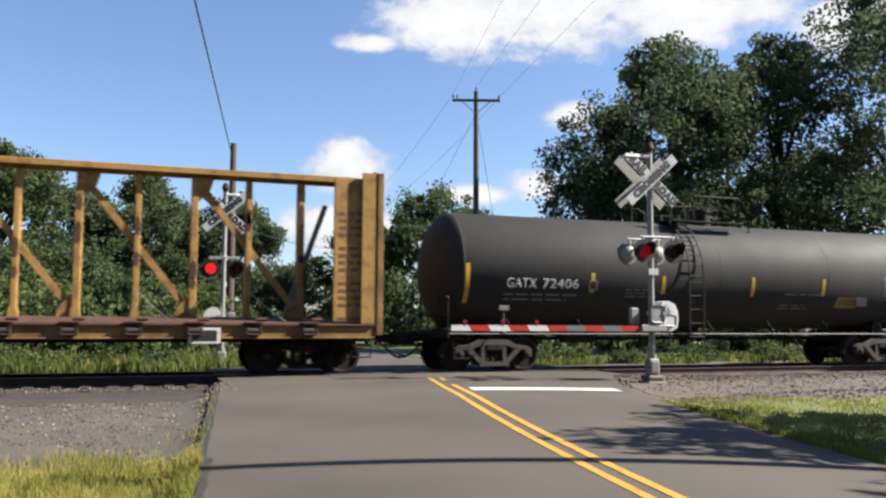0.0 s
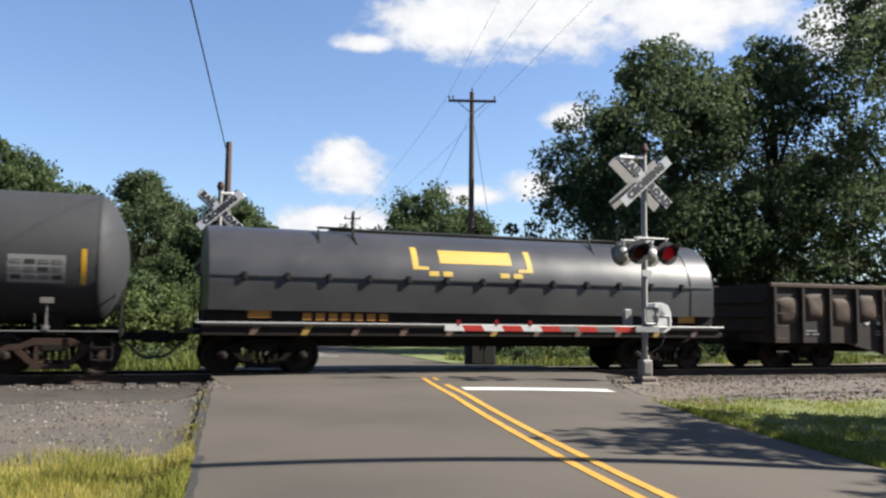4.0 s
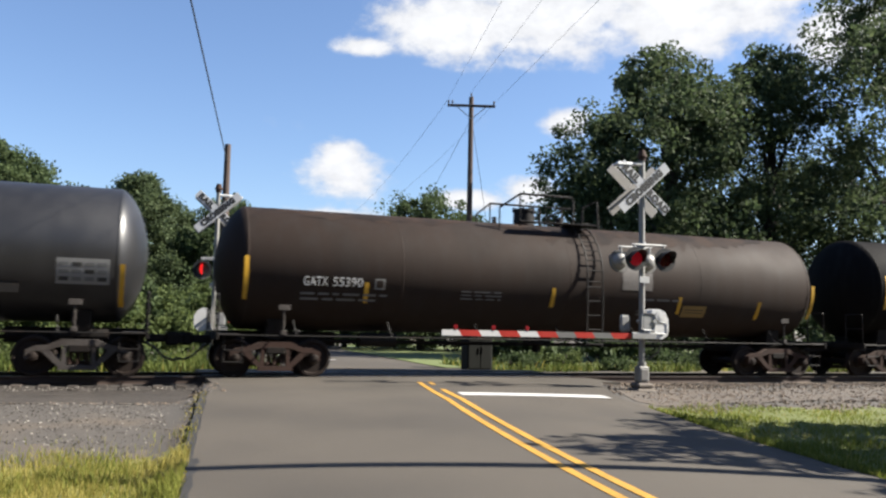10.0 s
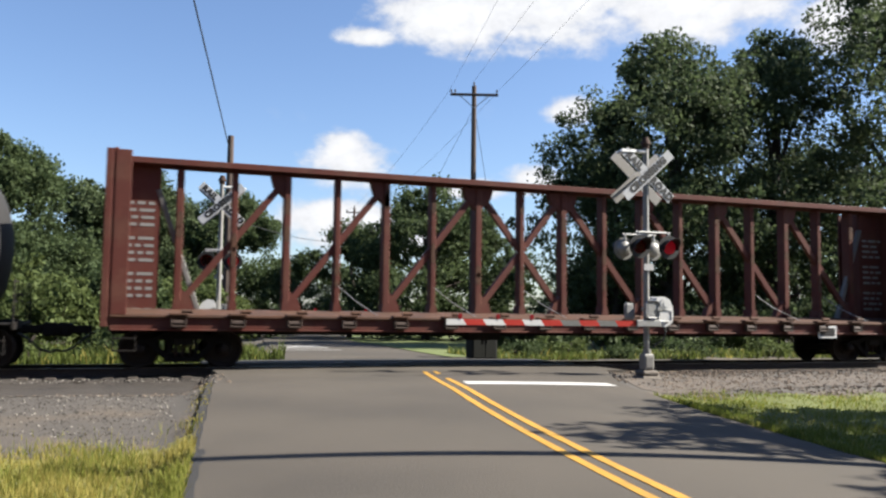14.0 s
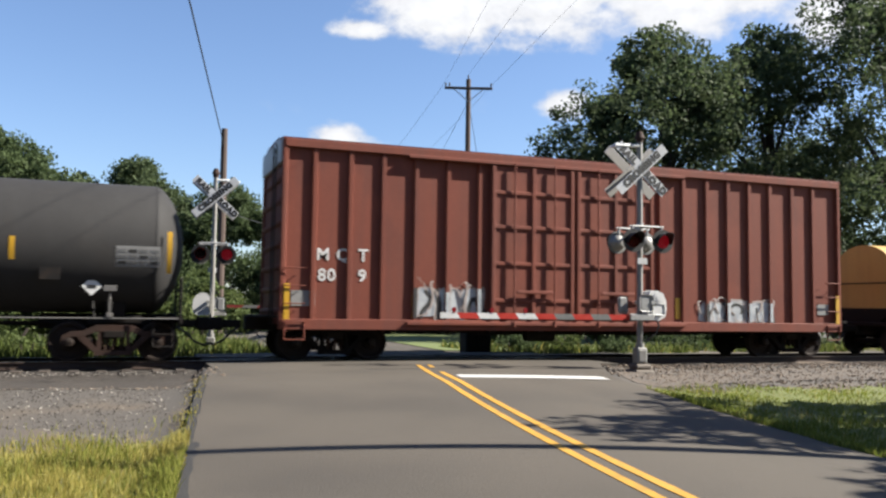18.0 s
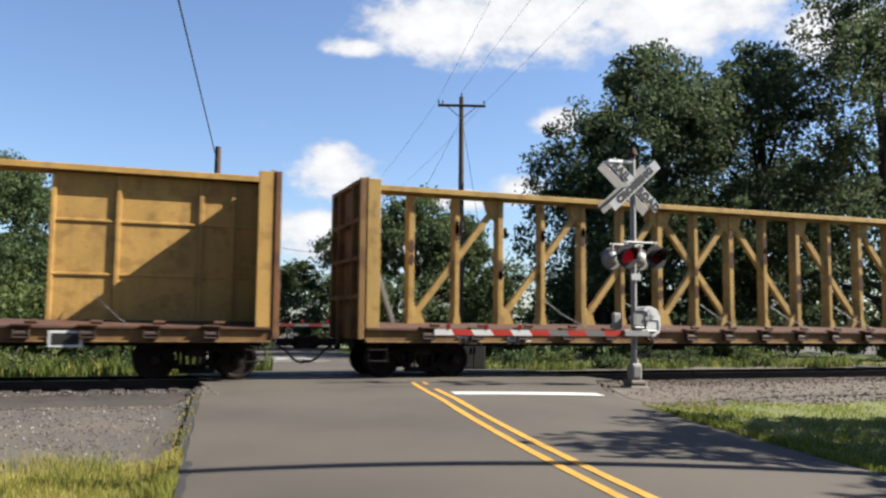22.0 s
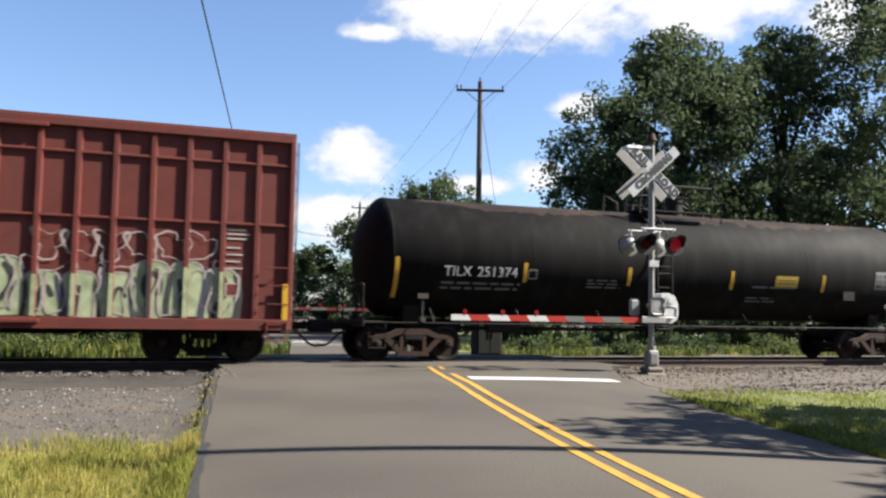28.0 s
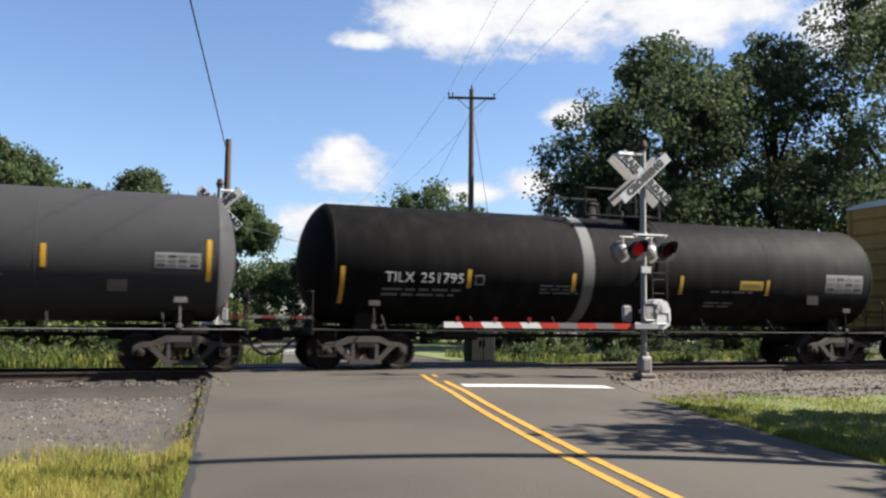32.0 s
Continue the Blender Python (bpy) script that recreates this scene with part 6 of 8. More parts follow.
tank_car(445.42, 464.0, TANK_BLUEGREY, "plain blue-grey tank car with white lettering", "GATX  210079", LABEL_WHITE, at=(-6.85, -4.59), lx=0.8, seed=13, frame=FRAME_GREY, marks=((-7.8, 1.99, 2.95), (-4.54, 2.19, 2.69), (-1.25, 2.2, 2.69), (1.4, 2.2, 2.67), (4.42, 2.19, 2.67), (7.71, 1.96, 2.88)), data=(6.59, 7.54, 2.23, 2.57), R=1.47, zc=2.55, setback=0.88, head=0.5, rail=RAIL_GREY)
tank_car(464.0, 482.29, TANK_BLACK, "black tank car with a pale band", "TILX  251795", at=(-6.73, -4.75), lx=0.66, seed=14, band=-1.3, frame=FRAME_GREY, marks=((-7.75, 1.55, 2.4), (-4.62, 1.96, 2.41), (-1.78, 1.93, 2.39), (1.44, 1.93, 2.42), (4.26, 1.94, 2.37)), card=(3.33, 4.1, 2.08, 2.33, LABEL_YELLOW), data=(6.28, 7.62, 2.06, 2.58), R=1.46, zc=2.54, setback=0.6)


# ---- centre-beam flat cars ----
def centerbeam(x0, x1, body, post_mat, label, seed, panels=0, panel_w=4.0, words=(), end_mat=None, sill_mat=None, stencils=0, wall_mat=None, plate_y=0.0):
    rng = random.Random(seed)
    car, mid, half = new_car("centerbeam_car", x0, x1, label, "flat car")
    e = half - 1.1
    end_mat = end_mat or body
    H = 4.72
    s = Shape().cbox(-e, e, -0.35, 0.35, 0.72, 1.08, 0.02)
    part("centre_sill", s, GRIME, car)
    s = Shape().prism([(-1.38, 1.1), (-1.38, 1.16), (0, 1.3), (1.38, 1.16), (1.38, 1.1)], "x", -e, e)
    part("deck", s, DECK_RUST, car, "rusty steel deck")
    for yy in (-1.4, 1.4):
        sill = part("side_sill", Shape().cbox(-e, e, yy - 0.03, yy + 0.03, 0.86, 1.1, 0.006), sill_mat or body, car, "weathered side sill")
        part("sill_flange", Shape().cbox(-e, e, yy - 0.07, yy + 0.07, 0.82, 0.86, 0.01), sill_mat or body, sill)
        part("sill_flange", Shape().cbox(-e, e, yy - 0.09, yy + 0.07, 1.1, 1.15, 0.01), DECK_RUST, sill)
    for w, x in words:
        flat_text(car, w, 0.25, x, 0.875, -1.436, LABEL_WHITE, 1.05, "white stencilled lettering")
    # tie-down winches along the near sill
    k = int((2 * e) // 1.237)
    xs = [(-k / 2 + i) * 1.237 for i in range(k + 1)]
    for x in xs:
        if abs(x) < e - 0.4:
            s = Shape().tube((x - 0.12, -1.52, 1.0), (x + 0.12, -1.52, 1.0), 0.055, 10).cbox(x - 0.16, x + 0.16, -1.58, -1.44, 0.9, 0.94, 0.01).cbox(x - 0.16, x - 0.13, -1.58, -1.44, 0.9, 1.08, 0.005).cbox(x + 0.13, x + 0.16, -1.58, -1.44, 0.9, 1.08, 0.005)
            part("winch", s, RAIL_MAT, car, "rusty tie-down winch")
            s = Shape().cbox(x - 0.05, x + 0.05, -1.47, -1.43, 0.84, 1.1, 0.008).cbox(x - 0.2, x + 0.2, -1.56, -1.36, 1.15, 1.2, 0.012).tube((x + 0.05, -1.46, 1.24), (x + 0.28, -1.46, 1.24), 0.045, 8)
            part("strap_anchor", s, DECK_RUST, car, "rusty strap anchor on the deck edge")
    # top chord
    chord = part("top_chord", Shape().cbox(-e, e, -0.3, 0.3, H - 0.05, H, 0.012), body, car, "wide top chord")
    part("chord_web", Shape().cbox(-e, e, -0.05, 0.05, H - 0.2, H - 0.05, 0.01), body, chord)
    for yy in (-0.32, 0.32):
        part("chord_flange", Shape().cbox(-e, e, yy - 0.02, yy + 0.02, H - 0.14, H - 0.0, 0.008), body, chord)
    # bulkheads with ribs
    for sg in (-1, 1):
        s = Shape().cbox(sg * e - 0.05, sg * e + 0.05, -1.42, 1.42, 0.9, H - 0.02, 0.015)
        wall = part("bulkhead", s, wall_mat or end_mat, car, "ribbed steel end bulkhead")
        for yy in (-1.42, -0.7, 0.7, 1.42):
            part("upright_rib", Shape().cbox(min(sg * (e + 0.05), sg * (e + 0.19)), max(sg * (e + 0.05), sg * (e + 0.19)), yy - 0.05, yy + 0.05, 0.9, H - 0.05, 0.01), wall_mat or end_mat, wall)
        for zz in (1.9, 2.8, 3.7, H - 0.1):
            part("cross_rib", Shape().cbox(min(sg * (e + 0.05), sg * (e + 0.17)), max(sg * (e + 0.05), sg * (e + 0.17)), -1.42, 1.42, zz - 0.05, zz + 0.05, 0.01), wall_mat or end_mat, wall)
        if wall_mat:
            part("bulkhead_lining", Shape().box(min(sg * (e - 0.062), sg * (e - 0.052)), max(sg * (e - 0.062), sg * (e - 0.052)), -1.38, 1.38, 1.2, H - 0.25), end_mat, wall, "painted inner face", smooth=0)
        # returns of the bulkhead towards the middle
        plate = 0.95 if stencils and (sg > 0 or wall_mat is None) else 0.0
        if plate:
            web = part("end_plate", Shape().cbox(min(sg * (e - 0.05), sg * (e - plate)), max(sg * (e - 0.05), sg * (e - plate)), plate_y - 0.05, plate_y + 0.05, 1.2, H - 0.2, 0.01), end_mat, car, "solid end plate with stencilling")
            for r in range(13):
                px, zz = 0.12, 3.7 - 0.165 * r - 0.15 * (r // 4)
                while px < plate - 0.2:
                    bw = rng.uniform(0.12, 0.35)
                    xa, xb = sg * (e - plate + px), sg * (e - plate + min(px + bw, plate - 0.1))
                    part("stencil_bar", Shape().box(min(xa, xb), max(xa, xb), plate_y - 0.056, plate_y - 0.05, zz - 0.035, zz + 0.035), stencils, web, smooth=0)
                    px += bw + 0.07
        part("end_brace", Shape().cbox(-0.06, 0.06, -0.07, 0.07, 0.0, 2.95, 0.015, pose(sg * (e - 1.1 - plate * 0.8), 0, 1.24, 0, sg * 19, 0)), RAIL_GREY, car, "steel brace up to the bulkhead")
        if not plate:
            s = Shape().prism([(sg * (e - 0.04), H - 0.1), (sg * (e - 0.55), H - 0.1), (sg * (e - 0.3), H - 0.35), (sg * (e - 0.04), H - 0.9)], "y", -0.05, 0.05)
            part("corner_gusset", s, end_mat, car)
        for yy in (-1.42, 1.42):
            s = Shape().cbox(min(sg * e, sg * (e - 0.32)), max(sg * e, sg * (e - 0.32)), yy - 0.03, yy + 0.03, 1.16, H - 0.06, 0.008)
            part("bulkhead_flange", s, end_mat, car)
    # posts, diagonals and gussets of the centre truss
    inner = [x for x in xs if abs(x) < e - 1.1 - (panel_w if panels else 0)]
    padded = post_mat is not body
    if panels:
        inner = [x + 0.25 for x in inner]
    if padded:
        inner = [x for x in [xs[0] - 0.6185] + [v + 0.6185 for v in xs] if abs(x) < e - 0.65]
    for i, x in enumerate(inner):
        w = 0.065 if i % 2 else 0.08
        post = part("post", Shape().cbox(x - w, x + w, -0.16, 0.16, 1.26, H - 0.18, 0.015), body, car, "upright post of the centre truss")
        part("post_foot", Shape().prism([(x - 0.1, 1.22), (x + 0.1, 1.22), (x + 0.09, 1.38), (x + w, 1.5), (x - w, 1.5), (x - 0.09, 1.38)], "y", -0.2, 0.2), body, post)
        # rubbed dark patches and tack-welded clips on the posts
        for _ in range(2):
            zr, hr = rng.uniform(1.9, 4.0), rng.uniform(0.1, 0.45)
            part("rust_patch", Shape().prism([(x - w * 0.9, zr), (x + w * 0.3, zr - 0.06), (x + w * 0.9, zr + 0.05), (x + w * 0.8, zr + hr), (x - w * 0.2, zr + hr + 0.07), (x - w * 0.8, zr + hr * 0.8)], "y", -0.164, -0.155), DECK_RUST, post, "bare rusty patch")
        if padded:
            z0 = rng.choice((1.3, 1.35, 1.5, 1.3, 2.3))
            z1 = H - rng.choice((0.2, 0.22, 0.3, 0.2))
            for za, zb in ((z0, min(2.75, z1)), (2.82, z1)):
                if zb - za > 0.2:
                    part("padding_strip", Shape().cbox(x - w - 0.01, x + w + 0.01, -0.235, -0.165, za, zb, 0.012), post_mat, post, "peeling white padding strip")
                    part("padding_clip", Shape().cbox(x - w - 0.02, x + w + 0.02, -0.24, -0.16, (za + zb) / 2 - 0.03, (za + zb) / 2 + 0.03, 0.006), DECK_RUST, post)
            if i in (7, 8):
                hook = [(x + 0.02, -0.24, 2.75), (x + 0.16, -0.3, 2.6), (x + 0.3, -0.36, 2.4), (x + 0.36, -0.38, 2.1 + 0.1 * (i % 2))]
                part("loose_strip", Shape().path(hook, 0.045, 4), post_mat, post, "loose curled end of a padding strip")
    last = len(inner) - 1
    if panels:
        for i in range(0, last - 1, 2):
            up = (i // 2) % 2 == 1
            xa, xb = inner[i], inner[i + 2]
            za, zb = (1.45, 4.35) if up else (4.35, 1.45)
            part("brace_rod", Shape().path([(xa + 0.15, -0.07, za), (xb - 0.15, -0.07, zb)], 0.035, 6), body, car, "thin diagonal rod")
            for x, zz, d in ((xa, za, 1), (xb, zb, -1)):
                hi = zz > 3
                f = -1 if hi else 1
                z0 = 4.54 if hi else 1.26
                part("gusset", Shape().prism([(x, z0), (x + d * 0.62, z0), (x + d * 0.42, z0 + f * 0.1), (x + d * 0.24, z0 + f * 0.3), (x + d * 0.12, z0 + f * 0.62), (x, z0 + f * 0.8)], "y", -0.1 - 0.004 * d, 0.1), body, car, "curved corner gusset")
    else:
        c = last // 2
        c += c % 2
        runs = [(i, i + 2) for i in range(0, c, 2)] + [(i + 2, i) for i in range(c - 2, last - 1, 2)]
        if padded:
            runs = [(i, i + 2) for i in range(1, last // 2 - 1, 2)]
            runs += [(last - i, last - j) for i, j in runs]
        for lo_i, hi_i in runs:
            xa, xb = inner[lo_i], inner[hi_i]
            d = 1 if xb > xa else -1
            L = math.hypot(xb - xa, 3.0)
            nx, nz = 0.075 * 3.0 / L, 0.075 * abs(xb - xa) / L
            quad = [(xa - d * nx + d * 0.06, 1.42 + nz), (xa + d * nx + d * 0.06, 1.42 - nz), (xb + d * nx - d * 0.06, 4.42 - nz), (xb - d * nx - d * 0.06, 4.42 + nz)]
            part("diagonal", Shape().prism(quad, "y", -0.1 - 0.01 * d, 0.05), body, car, "flat diagonal brace")
            part("gusset", Shape().prism([(xb, 4.54), (xb - d * 0.42, 4.54), (xb - d * 0.34, 4.25), (xb, 3.9)], "y", -0.125, 0.09), body, car)
            part("gusset", Shape().prism([(xa, 1.26), (xa + d * 0.4, 1.26), (xa + d * 0.3, 1.55), (xa, 1.85)], "y", -0.125, 0.09), body, car)
    # tie cables from chord to sill, slack
    for x in xs[::2]:
        if abs(x) < e - 1.5 and rng.random() < 0.8:
            part("tie_cable", Shape().path([(x, -0.3, 1.3 + 0.6), (x + 0.35, -0.6, 1.55), (x + 0.75, -1.2, 1.2)], 0.011, 4), GALV, car)
    if panels:
        for sg in (-1, 1):
            a, b = sg * (e - 0.1), sg * (e - 0.6 - panel_w)
            lo, hi = min(a, b), max(a, b)
            part("side_panel", Shape().cbox(lo, hi, -0.14, 0.14, 1.24, H - 0.15, 0.02), body, car, "solid panelled end bay")
            for f in (0.0, 0.3, 0.7, 0.86, 1.0):
                x = lo + (hi - lo) * f
                part("panel_rib", Shape().cbox(x - 0.05, x + 0.05, -0.2, 0.2, 1.24, H - 0.18, 0.01), body, car)
            for zz in (2.3, 3.5):
                part("panel_rib", Shape().cbox(lo, hi, -0.17, 0.17, zz - 0.03, zz + 0.03, 0.01), body, car)
    part("sign_plate", Shape().cbox(7.3, 7.95, -1.49, -1.475, 0.72, 1.06, 0.004), LABEL_WHITE, car, "framed white data plate")
    part("sign_plate_inset", Shape().cbox(7.36, 7.89, -1.494, -1.486, 0.77, 1.01, 0.002), TANK_CHARCOAL, car)
    for sg in (-1, 1):
        s = Shape()
        for zz in (0.4, 0.66):
            s.cbox(sg * (e - 0.3) - 0.22, sg * (e - 0.3) + 0.22, -1.46, -1.38, zz - 0.015, zz + 0.015, 0.004)
        for xx in (-0.22, 0.22):
            s.tube((sg * (e - 0.3) + xx, -1.42, 0.86), (sg * (e - 0.3) + xx, -1.42, 0.38), 0.014, 5)
        part("step", s, GRIME, car)
    s = Shape().tube((-4, -0.5, 0.76), (4, -0.5, 0.76), 0.03, 6).cbox(-3.0, -2.1, -0.8, -0.4, 0.62, 0.86, 0.04)
    part("brake_rigging", s, GRIME, car)
    running_gear(car, mid, half, half - 2.6, GRIME_FRAME)
    return car


GRIME_FRAME = mat("truck_frame_black", (0.012, 0.01, 0.009), 0.85, spec=0.1, vary=0.25, scale=3, fine=20)
CB_YELLOW = paint("weathered_yellow", (0.5, 0.29, 0.09), 0.7, second=(0.2, 0.1, 0.045), second_amount=0.42, second_scale=3.4, streak=0.5, vary=0.22, fine=18)
DECK_RUST = paint("rusty_deck", (0.12, 0.06, 0.038), 0.8, second=(0.07, 0.042, 0.032), second_amount=0.5, second_scale=2.2, streak=0.4, vary=0.25)
SILL_RUST = paint("rust_brown_sill", (0.27, 0.13, 0.06), 0.75, second=(0.1, 0.05, 0.034), second_amount=0.5, second_scale=1.6, streak=0.5, vary=0.2)
SILL_YELLOW = paint("dirty_yellow_sill", (0.34, 0.2, 0.075), 0.75, second=(0.14, 0.07, 0.038), second_amount=0.5, second_scale=1.8, streak=0.6, vary=0.2)
CB_GOLD = paint("golden_yellow", (0.66, 0.4, 0.12), 0.65, second=(0.3, 0.16, 0.06), second_amount=0.35, second_scale=3.0, streak=0.45, vary=0.2, fine=18)
CB_YELLOW_PALE = paint("pale_yellow", (0.55, 0.36, 0.115), 0.65, second=(0.25, 0.14, 0.055), second_amount=0.38, second_scale=3.4, streak=0.6, vary=0.2, fine=18)
BROWN_STENCIL = mat("stencil_brown", (0.15, 0.085, 0.04), 0.75, vary=0.2)
CB_WHITE = paint("chalky_white_posts", (1.2, 1.16, 1.08), 0.7, second=(0.5, 0.32, 0.14), second_amount=0.35, second_scale=3.0)
CB_RED = paint("oxide_red_brown", (0.135, 0.038, 0.028), 0.65, second=(0.17, 0.075, 0.05), second_amount=0.4, second_scale=1.5)
centerbeam(-18.85, 6.15, CB_YELLOW, CB_YELLOW, "orange-yellow centre-beam flat car, empty", 31, plate_y=-1.3, wall_mat=SILL_YELLOW, sill_mat=SILL_YELLOW, stencils=BROWN_STENCIL)
centerbeam(202.05, 226.8, CB_RED, CB_RED, "dark red-brown centre-beam flat car, empty", 32, stencils=LABEL_GREY)
centerbeam(297.06, 322.81, CB_GOLD, CB_GOLD, "yellow centre-beam flat car with panelled ends, empty", 33, panels=1, words=(("TTZX", -7.64), ("87107", -6.47)), wall_mat=SILL_RUST, sill_mat=SILL_YELLOW)
centerbeam(322.81, 347.83, CB_YELLOW_PALE, CB_YELLOW_PALE, "pale yellow centre-beam flat car, empty", 34, words=(("TTZX", -9.14), ("84564", -7.82)), wall_mat=SILL_YELLOW, sill_mat=SILL_YELLOW, stencils=BROWN_STENCIL)
centerbeam(347.83, 372.87, CB_YELLOW, CB_WHITE, "yellow centre-beam flat car with chalky white posts, empty", 35, words=(("TTZX", -9.15), ("857", -7.68), ("407", -6.79)), plate_y=-1.3, wall_mat=SILL_RUST, sill_mat=SILL_RUST, stencils=BROWN_STENCIL)


# ---- box cars ----
def boxcar(x0, x1, body, label, ribs, seed, H=5.12, horizontal=False, margin=1.42, door=None, roof=None, letters_at=(), tags=(), cards=(), zb=0.82, girts=(), girt_len=1.0, outlines=(), cap=None, rib_depth=0.07):
    rng = random.Random(seed)
    car, mid, half = new_car("boxcar", x0, x1, label, "boxcar")
    e = half - margin
    s = Shape().prism([(-1.44, zb), (1.44, zb), (1.44, H - 0.12), (0.7, H - 0.02), (-0.7, H - 0.02), (-1.44, H - 0.12)], "x", -e, e)
    part("body", s, body, car, label)
    s = Shape().prism([(-1.53, H - 0.14), (-1.53, H - 0.06), (-0.7, H + 0.05), (0.7, H + 0.05), (1.53, H - 0.06), (1.53, H - 0.14)], "x", -e - 0.05, e + 0.05)
    part("roof", s, roof or body, car, "shallow pitched steel roof")
    for k in range(14):
        x = -e + 0.4 + k * (2 * e - 0.8) / 13
        part("roof_rib", Shape().prism([(-1.5, H - 0.055), (-0.7, H + 0.055), (0.7, H + 0.055), (1.5, H - 0.055), (0.7, H + 0.09), (-0.7, H + 0.09)], "x", x - 0.05, x + 0.05), roof or body, car)
    for yy in (-1.5, 1.5):
        part("side_sill", Shape().cbox(-e, e, yy - 0.045, yy + 0.045, zb - 0.1, zb + 0.14, 0.01), body, car)
        part("eave", Shape().cbox(-e, e, yy - 0.045, yy + 0.03, H - 0.28, H - 0.1, 0.01), body, car)
    for sg in (-1, 1):
        for k in range(8):
            zz = zb + 0.3 + k * (H - zb - 0.5) / 7.5
            part("end_rib", Shape().tube((sg * e, -1.3, zz), (sg * e, 1.3, zz), 0.075, 8), body, car)
        for yy in (-1.46, 1.46):
            part("corner_post", Shape().cbox(sg * e - 0.06, sg * e + 0.06, yy - 0.07, yy + 0.07, zb - 0.1, H - 0.1, 0.02), body, car)
        part("end_sill", Shape().cbox(min(sg * e, sg * (half - 0.8)), max(sg * e, sg * (half - 0.8)), -0.3, 0.3, 0.68, 1.0, 0.02), GRIME, car)
        s = Shape()
        xx = sg * (e - 0.28)
        for zz in np.arange(0.5, 2.4, 0.4):
            s.tube((xx - 0.22, -1.58, zz), (xx + 0.22, -1.58, zz), 0.014, 6).tube((xx - 0.22, -1.58, zz), (xx - 0.22, -1.5, zz), 0.014, 5).tube((xx + 0.22, -1.58, zz), (xx + 0.22, -1.5, zz), 0.014, 5)
        s.tube((xx - 0.22, -1.56, 0.5), (xx - 0.22, -1.56, 0.9), 0.016, 6).tube((xx + 0.22, -1.56, 0.5), (xx + 0.22, -1.56, 0.9), 0.016, 6)
        part("corner_ladder", s, body, car, "grab irons at the corner")
        s = Shape()
        for yy in (-1.2, -0.8):
            s.tube((sg * (e + 0.16), yy, zb), (sg * (e + 0.16), yy, H - 0.2), 0.018, 6)
        for zz in np.arange(1.0, H - 0.3, 0.42):
            s.tube((sg * (e + 0.16), -1.2, zz), (sg * (e + 0.16), -0.8, zz), 0.014, 6)
        part("end_ladder", s, STEEL_BLACK, car)
        part("crossover_platform", Shape().cbox(min(sg * (e + 0.08), sg * (e + 0.5)), max(sg * (e + 0.08), sg * (e + 0.5)), -1.3, 1.3, 0.98, 1.02, 0.008), GRIME, car)
        part("reflective_stripe", Shape().box(sg * (e - 0.1) - 0.06, sg * (e - 0.1) + 0.06, -1.546, -1.53, 0.95, 1.75), STRIPE_YELLOW, car, "yellow reflective strip", smooth=0)
    for x in ribs:
        if horizontal:
            continue
        part("side_rib", Shape().prism([(x - 0.07, -1.43), (x - 0.045, -1.44 - rib_depth), (x + 0.045, -1.44 - rib_depth), (x + 0.07, -1.43)], "z", zb + 0.14, H - 0.28), body, car, "vertical side post")
        part("side_rib", Shape().prism([(x - 0.075, 1.43), (x - 0.045, 1.56), (x + 0.045, 1.56), (x + 0.075, 1.43)], "z", zb + 0.14, H - 0.28), body, car)
    if horizontal:
        for k in range(horizontal):
            zz = zb + 0.3 + k * (H - zb - 0.6) / (horizontal - 1)
            part("side_rib", Shape().cbox(-e, e, -1.53, -1.43, zz - 0.04, zz + 0.04, 0.015), body, car, "horizontal side rail")
    for zz in girts:
        da, db = door[0], door[1]
        if girt_len > 5:
            for a, b in ((-e, da - 0.05), (db + 0.1, e)):
                part("side_girt", Shape().cbox(a, b, -1.5, -1.43, zz - 0.03, zz + 0.03, 0.012), body, car, "horizontal side rail")
        else:
            for xa, xb in zip(ribs[:-1], ribs[1:]):
                if xb - xa < 1.2:
                    part("side_girt", Shape().cbox(xa + 0.2, xb - 0.2, -1.53, -1.43, zz - 0.07, zz + 0.07, 0.03), PAD_GREY, car, "short pressed side rail")
    if door:
        da, db, style = door
        n = 2 if style in ("double", "louvre") else 1
        w = (db - da) / n
        for i in range(n):
            a, b = da + i * w, da + (i + 1) * w
            d = part("door", Shape().cbox(a + 0.02, b - 0.02, -1.54, -1.42, zb + 0.2, H - 0.36, 0.015), body, car, "sliding plug door")
            for f in (0.04, 0.5, 0.96) if style != "louvre" else (0.02, 0.98):
                x = a + (b - a) * f
                part("door_stile", Shape().cbox(x - 0.05, x + 0.05, -1.585, -1.53, zb + 0.2, H - 0.36, 0.012), body, d)
            if style == "louvre":
                for zz in np.arange(zb + 0.35, H - 0.45, 0.21):
                    part("door_corrugation", Shape().prism([(-1.53, zz - 0.085), (-1.6, zz - 0.02), (-1.6, zz + 0.03), (-1.53, zz + 0.07)], "x", a + 0.08, b - 0.08), body, d, "raised door corrugation")
            else:
                for zz in (1.45, 2.35, 3.25, 4.1):
                    part("door_rail", Shape().cbox(a + 0.05, b - 0.05, -1.575, -1.53, zz - 0.045, zz + 0.045, 0.012), body, d)
                for f in (0.27, 0.74):
                    x = a + (b - a) * f
                    part("lock_rod", Shape().tube((x, -1.62, zb - 0.02), (x, -1.62, H - 0.3), 0.024, 8), body, d, "vertical lock rod")
                part("door_handle", Shape().cbox(a + 0.3 * w, a + 0.72 * w, -1.66, -1.6, 1.62, 1.7, 0.012), body, d)
        part("door_track", Shape().cbox(da - w * 0.9, db + w * 0.4, -1.62, -1.5, zb + 0.02, zb + 0.1, 0.01), body, car, "lower door track")
